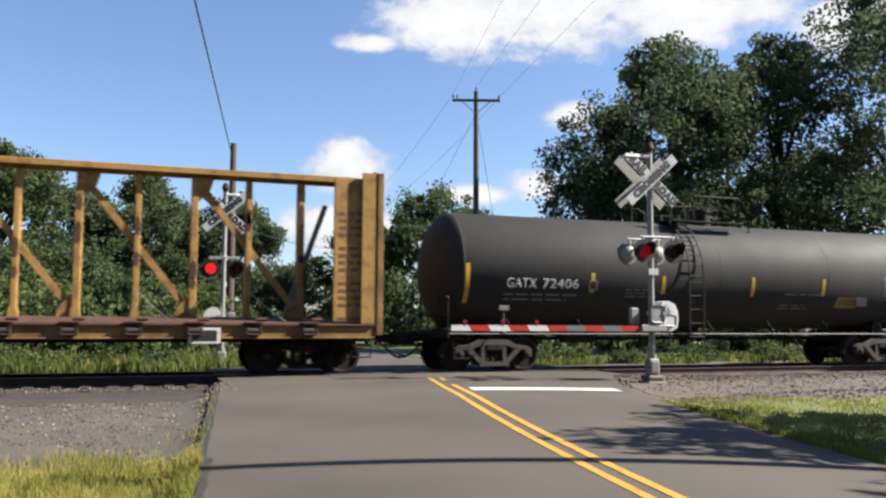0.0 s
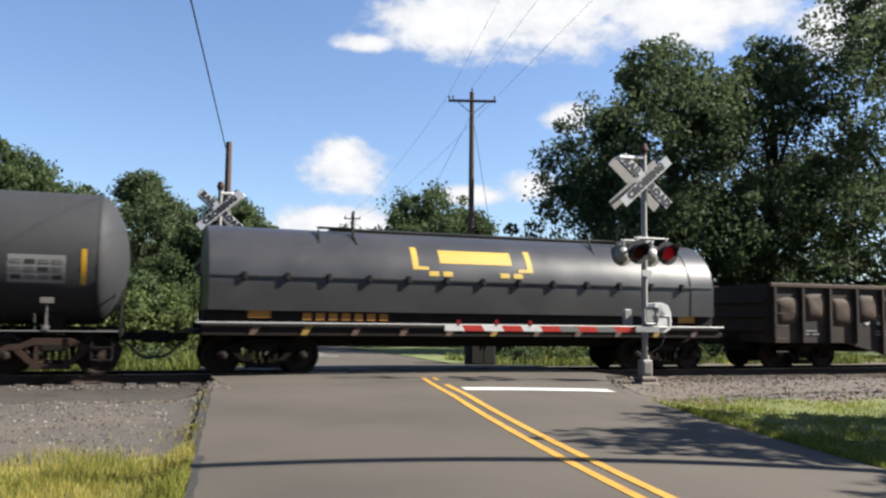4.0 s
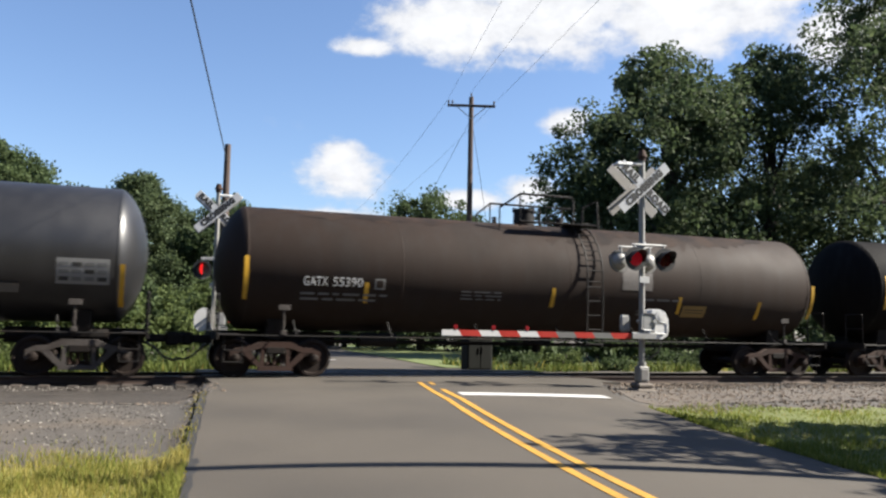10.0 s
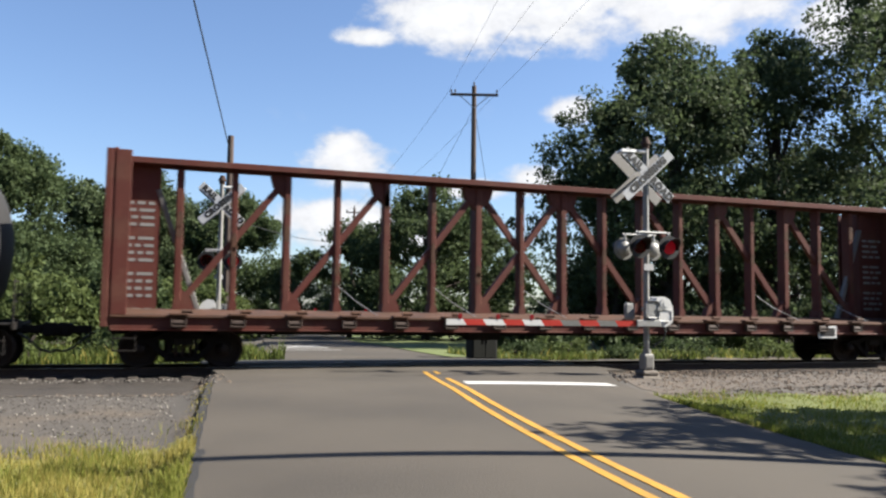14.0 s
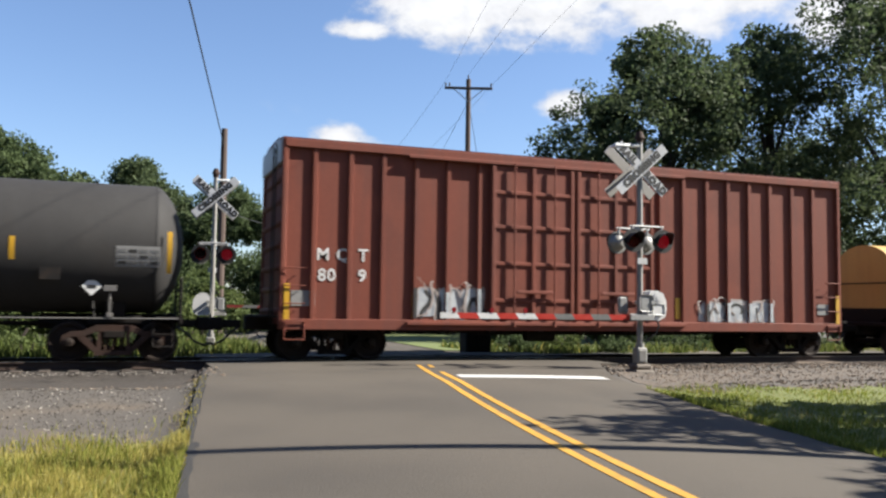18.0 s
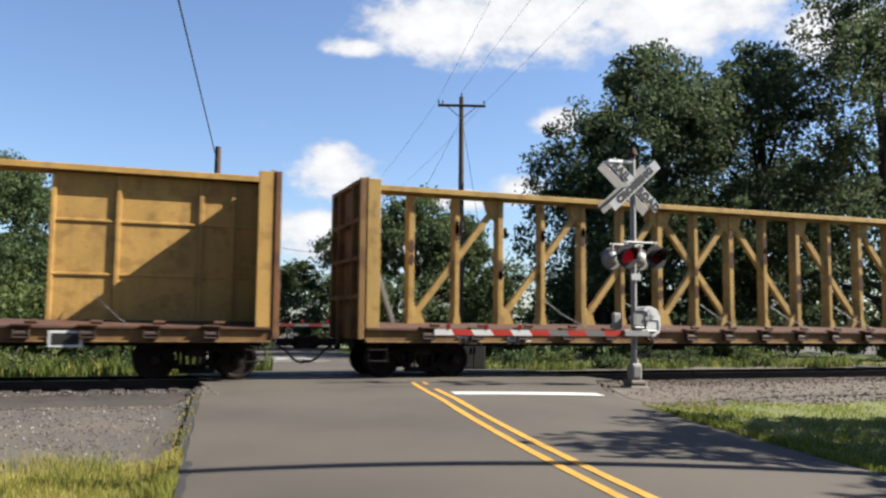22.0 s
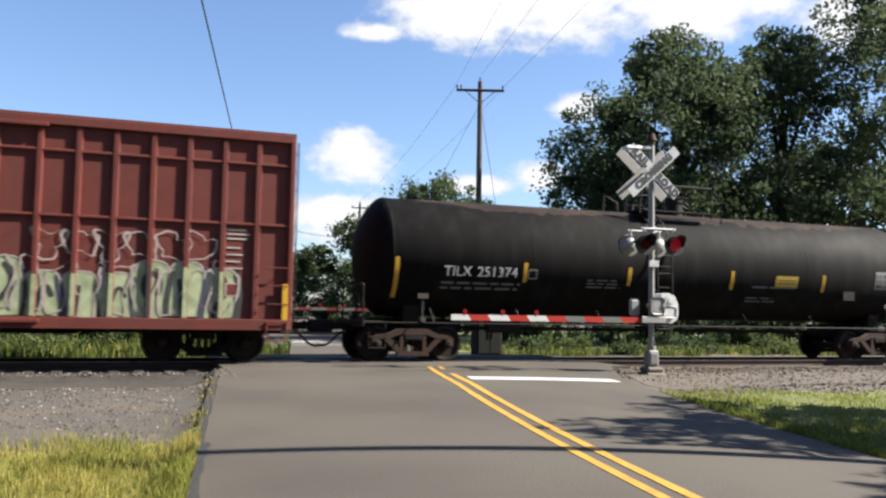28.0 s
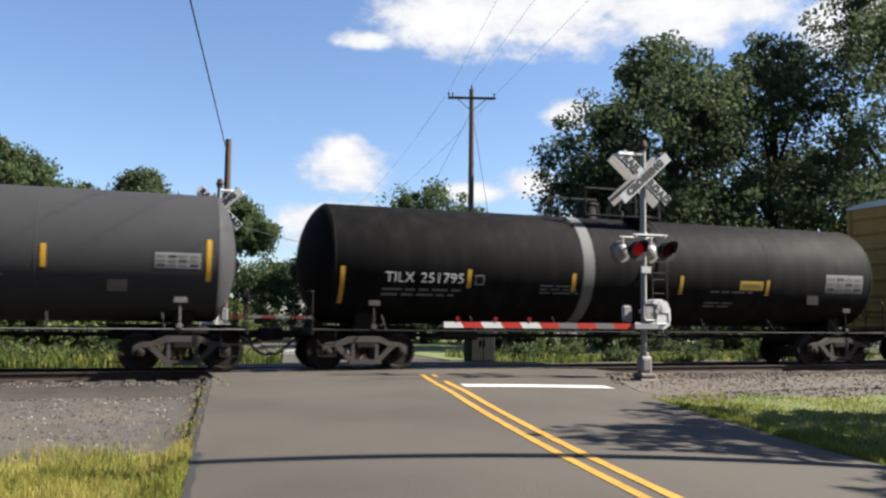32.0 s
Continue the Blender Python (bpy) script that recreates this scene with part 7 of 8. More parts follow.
        part("door_track", Shape().cbox(da - w * 0.9, db + w * 0.4, -1.6, -1.48, H - 0.34, H - 0.26, 0.01), body, car, "upper door track")
    for text, size, x, z, m in letters_at:
        flat_text(car, text, size, x, z, -1.452, m, 1.1)
    for k, (nm, m, a, b, z0, z1) in enumerate(cards):
        flat_decal(nm, car, m, a, b, z0, z1, -1.45 - 0.0006 * k)
    for a, b, z0, z1, count in outlines:
        scrawl(car, TAG_PALE, a, b, z0, z1, count, seed + count, lambda q: -1.55 if a < 0.5 and b < 1.5 and a > -1.5 else -1.462)
    if cap:
        for sg in (-1, 1):
            part("end_cap", Shape().cbox(min(sg * e, sg * (e + 0.1)), max(sg * e, sg * (e + 0.1)), -1.42, 1.42, H - 0.62, H - 0.06, 0.02), cap, car, "pale top panel of the car end")
    for m, a, b, z0, z1, count in tags:
        mural(car, m, TAG_SHADOW, a, b, z0, z1, rng, -1.452, [x for x in ribs if a < x < b], -1.44 - rib_depth)
    part("centre_sill", Shape().cbox(-e, e, -0.35, 0.35, 0.62, 0.85, 0.02), GRIME, car)
    s = Shape()
    for x in np.arange(-e + 2.8, e - 2.6, 1.3):
        s.prism([(-1.42, zb - 0.06), (-0.4, 0.6), (0.4, 0.6), (1.42, zb - 0.06)], "x", x - 0.05, x + 0.05)
    part("cross_bearers", s, GRIME, car)
    s = Shape().tube((-3, -0.6, 0.62), (3.5, -0.6, 0.62), 0.03, 6).tube((-1.6, -0.7, 0.58), (-0.8, -0.7, 0.58), 0.16, 12)
    part("brake_rigging", s, GRIME, car)
    running_gear(car, mid, half, half - 2.75, GRIME_FRAME)
    return car


def ribbon(shape, pts, w, y):
    """A flat sprayed stroke with round ends along (x, z) points."""
    n, vs = len(pts), []
    for i, (x, z) in enumerate(pts):
        (xa, za), (xb, zb) = pts[max(i - 1, 0)], pts[min(i + 1, n - 1)]
        ln = math.hypot(xb - xa, zb - za) or 1.0
        nx, nz = -(zb - za) / ln * w / 2, (xb - xa) / ln * w / 2
        vs += [(x + nx, y, z + nz), (x - nx, y, z - nz)]
    shape.add(vs, [(2 * i, 2 * i + 1, 2 * i + 3, 2 * i + 2) for i in range(n - 1)])
    for (x, z), (xo, zo) in ((pts[0], pts[1]), (pts[-1], pts[-2])):
        a0 = math.atan2(z - zo, x - xo)
        shape.add([(x + w / 2 * math.cos(a0 + t), y, z + w / 2 * math.sin(a0 + t)) for t in np.linspace(-1.571, 1.571, 8)], [tuple(range(8))])
    return shape


def mural(car, fill, stroke, a, b, z0, z1, rng, y, ribs=(), y_rib=-1.51, cell=0.7):
    """Sprayed bulging shapes in a pale colour with dark strokes between them, over panels and side posts; no letters."""
    n = max(3, int((b - a) / cell))
    w = (b - a) / n
    tops = []
    for i in range(n):
        cx, zt = a + w * (i + 0.5), z1 - (z1 - z0) * rng.choice((0.0, 0.04, 0.1, 0.22))
        tops.append(zt)
        poly = [(cx - w * 0.52, z0 + rng.uniform(0, 0.06)), (cx + w * 0.52, z0 + rng.uniform(0, 0.06))]
        poly += [(cx + w * 0.54 * math.copysign(abs(math.cos(t)) ** 0.55, math.cos(t)), zt - w * 0.45 + w * 0.45 * math.sin(t)) for t in np.linspace(0.0, math.pi, 11)]
        part("sprayed_fill", Shape().prism(poly, "y", y - 0.002 - 0.001 * (i % 2), y + 0.004), fill, car, "faded sprayed paint", smooth=0)
        h = zt - z0
        kind = rng.randrange(4)
        lean = rng.uniform(-0.1, 0.1)
        if kind == 0:
            line_pts = [(cx - w * 0.1 + lean * t, z0 + h * (0.05 + 0.6 * t)) for t in np.linspace(0, 1, 6)]
        elif kind == 1:
            line_pts = [(cx + w * 0.24 * math.cos(t), z0 + h * 0.55 + h * 0.22 * math.sin(t)) for t in np.linspace(-0.6, 4.2, 12)]
        elif kind == 2:
            line_pts = [(cx - w * 0.2 + w * 0.45 * t, z0 + h * (0.1 + 0.55 * math.sin(2.4 * t))) for t in np.linspace(0, 1, 9)]
        else:
            line_pts = [(cx + w * 0.2 * math.sin(5 * t), z0 + h * (0.85 - 0.8 * t)) for t in np.linspace(0, 1, 10)]
        part("sprayed_stroke", ribbon(Shape(), line_pts, rng.uniform(0.06, 0.12), y - 0.0055), stroke, car, "dark sprayed stroke", smooth=0)
        edge = [(cx + w * 0.5 + 0.05 * math.sin(4 * t + i), z0 + h * 0.95 * t) for t in np.linspace(0.02, 0.9, 8)]
        part("sprayed_stroke", ribbon(Shape(), edge, rng.uniform(0.08, 0.17), y - 0.0065), TAG_NAVY if i % 2 else stroke, car, "dark sprayed shadow", smooth=0)
        rim = [(cx + w * 0.5 * math.copysign(abs(math.cos(t)) ** 0.55, math.cos(t)), zt - w * 0.45 + w * 0.43 * math.sin(t)) for t in np.linspace(0.15, 2.9, 12)]
        part("sprayed_outline", ribbon(Shape(), rim, 0.035, y - 0.0075), TAG_PALE, car, "thin sprayed outline", smooth=0)
    for k, x in enumerate(ribs):
        zt = tops[min(n - 1, int((x - a) / w))] - rng.uniform(0.02, 0.15)
        part("sprayed_fill", Shape().box(x - 0.044, x + 0.044, y_rib - 0.004, y_rib + 0.002, max(z0, 0.98), zt), fill if k % 4 else stroke, car, "sprayed paint on a side post", smooth=0)


BROWN_DULL = mat("dull_brown", (0.13, 0.075, 0.05), 0.75, vary=0.25)
BOX_RED = paint("boxcar_red", (0.26, 0.075, 0.048), 0.68, second=(0.17, 0.055, 0.04), second_amount=0.4, second_scale=0.8, streak=0.45)
BOX_RED_DARK = paint("boxcar_dark_red", (0.19, 0.048, 0.037), 0.65, second=(0.13, 0.037, 0.031), second_amount=0.4, second_scale=0.8, streak=0.5)
BOX_BLACK = paint("boxcar_blue_black", (0.055, 0.055, 0.06), 0.55, second=(0.03, 0.029, 0.031), second_amount=0.4, second_scale=1.2)
BOX_YELLOW = paint("boxcar_yellow", (0.55, 0.31, 0.08), 0.55)
TAG_WHITE = mat("spray_white", (0.62, 0.66, 0.68), 0.6, vary=0.35, scale=3, fine=8, second=(0.3, 0.34, 0.38), second_amount=0.5, second_scale=4)
TAG_GREEN = mat("spray_pale_green", (0.46, 0.52, 0.31), 0.6, vary=0.35, scale=3, fine=8, second=(0.22, 0.3, 0.14), second_amount=0.5, second_scale=4)
TAG_NAVY = mat("spray_navy", (0.05, 0.055, 0.085), 0.7, vary=0.3, scale=4, fine=12)
PAD_GREY = paint("pressed_pad_grey", (0.13, 0.13, 0.135), 0.6)
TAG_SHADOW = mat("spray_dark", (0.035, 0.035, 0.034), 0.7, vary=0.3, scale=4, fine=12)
TAG_PALE = mat("spray_line_pale", (0.5, 0.42, 0.38), 0.7, vary=0.3, scale=4, fine=12)
TAG_GREY = mat("spray_grey", (0.36, 0.34, 0.35), 0.6, vary=0.4, scale=3, fine=8, second=(0.15, 0.12, 0.12), second_amount=0.5, second_scale=4)
ribs_a = [-7.27, -6.43, -5.64, -4.83, -4.02, -3.2] + [1.97, 2.69, 3.44, 4.13, 4.84, 5.55, 6.32, 7.06]
boxcar(263.04, 281.8, BOX_RED, "red-brown steel boxcar with sprayed graffiti", ribs_a, 41, door=(-2.96, 1.73, "double"), roof=BOX_RED_DARK, cap=SIGN_WHITE, outlines=((-4.85, -3.1, 0.95, 1.95, 4), (3.2, 5.7, 0.95, 1.65, 5)),
       letters_at=(("M Q", 0.4, -7.2, 2.42, LABEL_WHITE), ("T", 0.4, -6.22, 2.42, LABEL_WHITE), ("80", 0.4, -7.16, 1.95, LABEL_WHITE), ("9", 0.4, -6.22, 1.95, LABEL_WHITE)),
       tags=((TAG_WHITE, -4.85, -3.1, 1.0, 1.95, 3), (TAG_WHITE, 3.2, 5.6, 0.95, 1.6, 4)),
       cards=(("notice_card", LABEL_GREY, -7.75, -7.2, 1.25, 1.6), ("reflective_stripe", STRIPE_YELLOW, -4.9, -4.78, 1.0, 1.6), ("reflective_stripe", STRIPE_YELLOW, 2.45, 2.57, 1.05, 1.6), ("notice_card", LABEL_GREY, 7.2, 7.6, 1.2, 1.5)))
ribs_b = [-7.23, -6.38, -5.56, -4.69, -3.86, -3.0, 2.2, 2.97, 3.81, 4.6, 5.45, 6.3, 7.15]
boxcar(372.87, 390.6, BOX_BLACK, "blue-black steel boxcar with sprayed graffiti", ribs_b, 42, H=4.5, door=(-2.76, 2.01, "louvre"), margin=0.8, zb=1.0,
       letters_at=(("158", 0.5, -7.12, 1.95, STRIPE_YELLOW), ("360", 0.48, -6.3, 1.95, STRIPE_YELLOW)),
       tags=((TAG_GREY, -5.4, -3.3, 1.2, 1.95, 4), (TAG_GREY, 2.5, 6.6, 1.2, 2.0, 6)), outlines=((-7.9, -6.5, 3.0, 3.75, 3),),
       cards=(("lettering_bar", STRIPE_YELLOW, -7.05, -6.82, 2.5, 2.85), ("lettering_bar", STRIPE_YELLOW, -6.72, -6.5, 2.5, 2.85), ("lettering_bar", STRIPE_YELLOW, -6.2, -5.98, 2.5, 2.85), ("lettering_bar", STRIPE_YELLOW, -5.9, -5.7, 2.5, 2.85), ("emblem_shape", LABEL_YELLOW, 4.75, 5.3, 2.8, 3.6), ("emblem_shape", LABEL_YELLOW, 5.6, 6.15, 2.8, 3.6), ("emblem_shape", LABEL_YELLOW, 6.45, 7.0, 2.8, 3.6), ("reflective_stripe", STRIPE_YELLOW, -7.95, -7.5, 1.25, 1.55), ("reflective_stripe", STRIPE_YELLOW, -7.85, -7.5, 1.75, 2.1), ("notice_plate", STEEL_BLACK, -0.15, 0.55, 1.9, 2.4), ("stencil_panel", BROWN_DULL, -6.2, -5.7, 1.35, 1.6), ("stencil_panel", BROWN_DULL, -7.05, -6.6, 1.35, 1.6)),
       girts=(1.75, 2.55, 3.35), girt_len=0.55)
ribs_c = [-7.1, -6.36, -5.6, -4.87, -4.12, -3.5, -2.75, 1.85, 2.65, 3.39, 4.12, 4.87, 5.61, 6.36, 7.09]
boxcar(390.6, 408.29, BOX_RED_DARK, "dark red steel boxcar covered in pale green graffiti", ribs_c, 43, H=5.2, door=(-1.6, 1.54, "plug"), margin=1.0, zb=0.82,
       tags=((TAG_GREEN, 1.75, 6.7, 0.95, 2.2, 8), (TAG_GREEN, -7.2, -2.5, 0.9, 1.95, 8), ), outlines=((-1.0, 0.95, 2.7, 3.5, 4), (2.6, 6.2, 2.15, 2.85, 6), (1.75, 6.7, 0.98, 2.2, 9), (-7.2, -2.5, 0.95, 1.95, 9)), girts=(3.05, 4.4), girt_len=9.0,
       cards=tuple(("stencil_bar", TAG_PALE, 6.45, 6.45 + w, z, z + 0.04) for w, z in ((0.4, 2.9), (0.5, 2.8), (0.45, 2.7), (0.3, 2.5), (0.35, 2.35), (0.3, 2.2), (0.35, 2.05))) + (("stencil_panel", TAG_PALE, 6.45, 6.75, 1.45, 1.75), ("stencil_panel", BOX_RED_DARK, 6.48, 6.72, 1.48, 1.72)))
boxcar(482.29, 500.0, BOX_YELLOW, "yellow ribbed freight car with a white roof", [], 44, H=5.1, horizontal=8, roof=SIGN_WHITE, margin=1.0)


# ---- covered hopper, gondola and coil cars ----
def covered_hopper(x0, x1, label):
    car, mid, half = new_car("covered_hopper", x0, x1, label, "hopper car")
    rng = random.Random(5)
    body = paint("hopper_pale_grey", (0.47, 0.455, 0.41), 0.6, second=(0.42, 0.36, 0.26), second_amount=0.3, second_scale=0.6, streak=0.3)
    e = half - 0.95

    def ring(x, zlow, k=1.0):
        pts = []
        for y, z in ((-1.2, 1.1), (-1.44, 1.18), (-1.475, 1.6), (-1.49, 2.05), (-1.52, 2.6), (-1.52, 3.3), (-1.45, 3.9), (-1.25, 4.25), (-0.7, 4.4)):
            pts.append((x, y * k, max(z, zlow)))
        return pts + [(px, -py, pz) for px, py, pz in pts[::-1]]
    loops = [ring(-e + 0.25, 4.05), ring(-e + 0.85, 2.65), ring(-e + 1.45, 2.05), ring(-e + 1.65, 1.1)] + [ring(-e + 1.65 + i * (2 * e - 3.3) / 8, 1.1) for i in range(1, 8)] + [ring(e - 1.65, 1.1), ring(e - 1.45, 2.05), ring(e - 0.75, 2.65), ring(e - 0.3, 4.05)]
    part("body", Shape().rings(loops), body, car, "rounded pale grey body with rust stains")
    part("side_crease", Shape().tube((-e + 1.7, -1.49, 2.06), (e - 1.7, -1.49, 2.06), 0.03, 8), body, car)
    for sg in (-1, 1):
        for yy in (-1.4, 1.4):
            s = Shape().cbox(sg * e - 0.07, sg * e + 0.07, yy - 0.06, yy + 0.06, 0.8, 4.35, 0.015)
            part("corner_post", s, body, car)
            part("bolster_plate", Shape().cbox(sg * (e - 1.75) - 0.16, sg * (e - 1.75) + 0.16, yy - 0.12, yy + 0.12, 0.85, 1.75, 0.02), body, car)
        s = Shape().cbox(min(sg * (e - 2.4), sg * e), max(sg * (e - 2.4), sg * e), -1.5, 1.5, 0.88, 1.06, 0.02)
        part("end_deck", s, body, car)
        s = Shape()
        for yy in (-1.3, -0.85):
            s.tube((sg * (e + 0.1), yy, 0.6), (sg * (e + 0.1), yy, 4.4), 0.02, 6)
        for zz in np.arange(0.7, 4.3, 0.38):
            s.tube((sg * (e + 0.1), -1.3, zz), (sg * (e + 0.1), -0.85, zz), 0.015, 6)
        part("end_ladder", s, GALV, car)
        s = Shape().cbox(sg * (e - 0.06) - 0.05, sg * (e - 0.06) + 0.05, -1.3, 1.3, 4.2, 4.34, 0.01)
        for yy in (-0.7, 0.7):
            s.path([(sg * e, yy, 1.0), (sg * (e - 0.5), yy * 0.6, 3.6)], 0.05, 6)
        part("end_frame", s, body, car)
        part("end_sheet", Shape().cbox(sg * (e - 0.75) - 0.02, sg * (e - 0.75) + 0.02, -1.25, 1.25, 2.6, 4.25, 0.01), body, car)
        part("brake_stand", Shape().tube((sg * (e - 0.9), -0.7, 1.3), (sg * (e - 0.2), -0.7, 1.3), 0.16, 12), GRIME, car)
    for yy in (-1.42, 1.42):
        part("side_sill", Shape().cbox(-e + 1.6, e - 1.6, yy - 0.07, yy + 0.05, 0.9, 1.22, 0.015), body, car)
    for sg in (-1, 1):
        for yy in (-1.38, 1.38):
            pl = [(sg * (e - 1.95), 1.04), (sg * (e - 0.1), 1.04), (sg * (e - 0.1), 1.22), (sg * (e - 1.5), 1.22), (sg * (e - 1.6), 1.75), (sg * (e - 1.95), 1.75)]
            part("side_plate", Shape().prism(pl, "y", yy - 0.015, yy + 0.015), body, car, "grey side plate below the slope sheet")
            # added web and fittings, coloured dark to stand in for the bay's shade
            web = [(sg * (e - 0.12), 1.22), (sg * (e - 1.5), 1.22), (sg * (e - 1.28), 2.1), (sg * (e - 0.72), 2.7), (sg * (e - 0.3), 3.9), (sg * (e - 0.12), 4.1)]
            part("end_web", Shape().prism(web, "y", yy * 0.9 - 0.012, yy * 0.9 + 0.012), HOPPER_SHADE, car, "dark steel web added for the shade of the end bay")
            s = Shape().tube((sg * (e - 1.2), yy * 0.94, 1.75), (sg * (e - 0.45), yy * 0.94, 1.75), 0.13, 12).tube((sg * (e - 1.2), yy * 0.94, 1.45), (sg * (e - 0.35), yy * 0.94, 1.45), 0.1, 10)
            part("air_reservoir", s, HOPPER_SHADE, car, "grey air reservoirs in the end bay")
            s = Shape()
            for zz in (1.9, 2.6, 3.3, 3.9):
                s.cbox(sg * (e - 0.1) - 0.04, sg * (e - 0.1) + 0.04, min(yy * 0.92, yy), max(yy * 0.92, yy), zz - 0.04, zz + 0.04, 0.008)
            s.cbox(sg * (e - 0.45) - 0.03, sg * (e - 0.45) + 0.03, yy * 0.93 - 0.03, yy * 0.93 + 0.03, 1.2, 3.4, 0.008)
            part("end_stiffener", s, HOPPER_SHADE, car)
            s = Shape()
            for xx in (sg * (e - 0.62), sg * (e - 0.2)):
                s.tube((xx, yy * 1.06, 0.45), (xx, yy * 1.06, 2.3), 0.018, 6)
            for zz in np.arange(0.5, 2.3, 0.36):
                s.tube((sg * (e - 0.62), yy * 1.06, zz), (sg * (e - 0.2), yy * 1.06, zz), 0.015, 6)
            part("side_ladder", s, GALV, car, "grey side ladder")
    for yy in (-1.36, 1.36):
        part("walk_side", Shape().cbox(-e + 0.2, e - 0.2, yy - 0.012, yy + 0.012, 4.36, 4.49, 0.004), GALV, car, "perforated edge of the roof walkway")

    def skin(z):
        prof = ((3.3, 1.52), (3.9, 1.45), (4.25, 1.25))
        (za, ya), (zb, yb) = prof[:2] if z < 3.9 else prof[1:]
        return -(ya + (yb - ya) * (z - za) / (zb - za)) - 0.005

    for k in range(24):
        x = -3.9 + 0.15 * k + rng.uniform(-0.06, 0.06)
        w, zl = rng.uniform(0.05, 0.14), rng.choice((3.4, 3.6, 3.75, 3.85, 3.9))
        zs = [4.14, 4.02, max(zl + 0.05, 3.88), zl]
        s = Shape()
        vs = []
        for i, z in enumerate(zs):
            ww = w * (1.6, 1.3, 0.8, 0.25)[i]
            vs += [(x - ww, skin(z), z), (x + ww, skin(z), z)]
        s.add(vs, [(0, 1, 3, 2), (2, 3, 5, 4), (4, 5, 7, 6)])
        part("rust_stain", s, RUST_STAIN, car, "orange rust run", smooth=0)
    # roof walkways and hatches
    for yy in (-1.05, 1.05):
        part("roof_walk", Shape().cbox(-e, e, yy - 0.3, yy + 0.3, 4.5, 4.53, 0.006), GALV, car, "grated roof walkway")
        for x in np.arange(-e + 0.3, e, 1.9):
            part("walk_bracket", Shape().cbox(x - 0.03, x + 0.03, yy - 0.3, yy + 0.3, 4.3, 4.5, 0.006), GALV, car)
    s = Shape().tube((-e, -1.36, 4.6), (e, -1.36, 4.6), 0.03, 6)
    part("walk_edge", s, GALV, car)
    for x in np.arange(-e + 1.5, e - 1.2, 2.4):
        part("roof_hatch", Shape().tube((x, 0, 4.38), (x, 0, 4.52), 0.34, 16), body, car, "round roof hatch")
    n = 4
    for i in range(n):
        xc = -5.9 + i * 2.95 + (0.15 if i == 3 else 0)
        s = Shape().rings([[(xc + dx * 1.42, dy * 1.15, 1.12) for dx, dy in ((-1, -1), (1, -1), (1, 1), (-1, 1))], [(xc + dx * 0.5, dy * 0.5, 0.42) for dx, dy in ((-1, -1), (1, -1), (1, 1), (-1, 1))]])
        s.cbox(xc - 0.55, xc + 0.55, -0.6, 0.6, 0.3, 0.44, 0.02)
        part("hopper_outlet", s, HOPPER_TAN, car, "dusty tapered discharge hopper", smooth=0)
    s = Shape().tube((-e + 2, -1.0, 0.62), (e - 2, -1.0, 0.62), 0.03, 6)
    part("outlet_pipe", s, GRIME, car)
    flat_text(car, "NAHX", 0.4, -6.9, 2.89, -1.524, LABEL_BLACK, 1.05)
    flat_text(car, "60865", 0.4, -6.92, 2.41, -1.519, LABEL_BLACK, 1.05)
    for x, z0, z1 in ((-7.62, 2.2, 2.62), (-7.7, 1.62, 2.0), (-4.6, 1.72, 2.02), (-1.5, 1.72, 2.02), (1.7, 1.72, 2.02), (4.7, 1.72, 2.02), (8.0, 2.3, 2.65)):
        yy = -1.53 if z0 > 2.2 else -1.5
        part("reflective_stripe", Shape().cbox(x - 0.06, x + 0.06, yy, yy + 0.14, z0, z1, 0.004), RUST_ORANGE, car, "faded orange strip")
    part("notice_frame", Shape().cbox(-4.65, -4.35, -1.53, -1.5, 2.6, 2.9, 0.004), LABEL_GREY, car)

    def place(nm, c, m, a, b, z0, z1):
        flat_decal(nm, c, m, a, b, z0, z1, -1.53)
    bars(car, LABEL_GREY, -6.6, 2.18, 1.4, 1, 0.14, place, rng)
    running_gear(car, mid, half, half - 2.65, FRAME_GREY)


# dark grey that carries the shade inside the hopper's end bays
HOPPER_SHADE = mat("end_bay_shade_grey", (0.13, 0.126, 0.122), 0.8, vary=0.25, scale=2, fine=15, streak=0.4)
HOPPER_TAN = mat("hopper_dusty_tan", (0.12, 0.085, 0.06), 0.8, vary=0.2, scale=2, fine=15)
RUST_ORANGE = mat("faded_orange", (0.55, 0.25, 0.05), 0.6, vary=0.15)
covered_hopper(22.73, 43.78, "pale grey covered hopper car with rust stains")


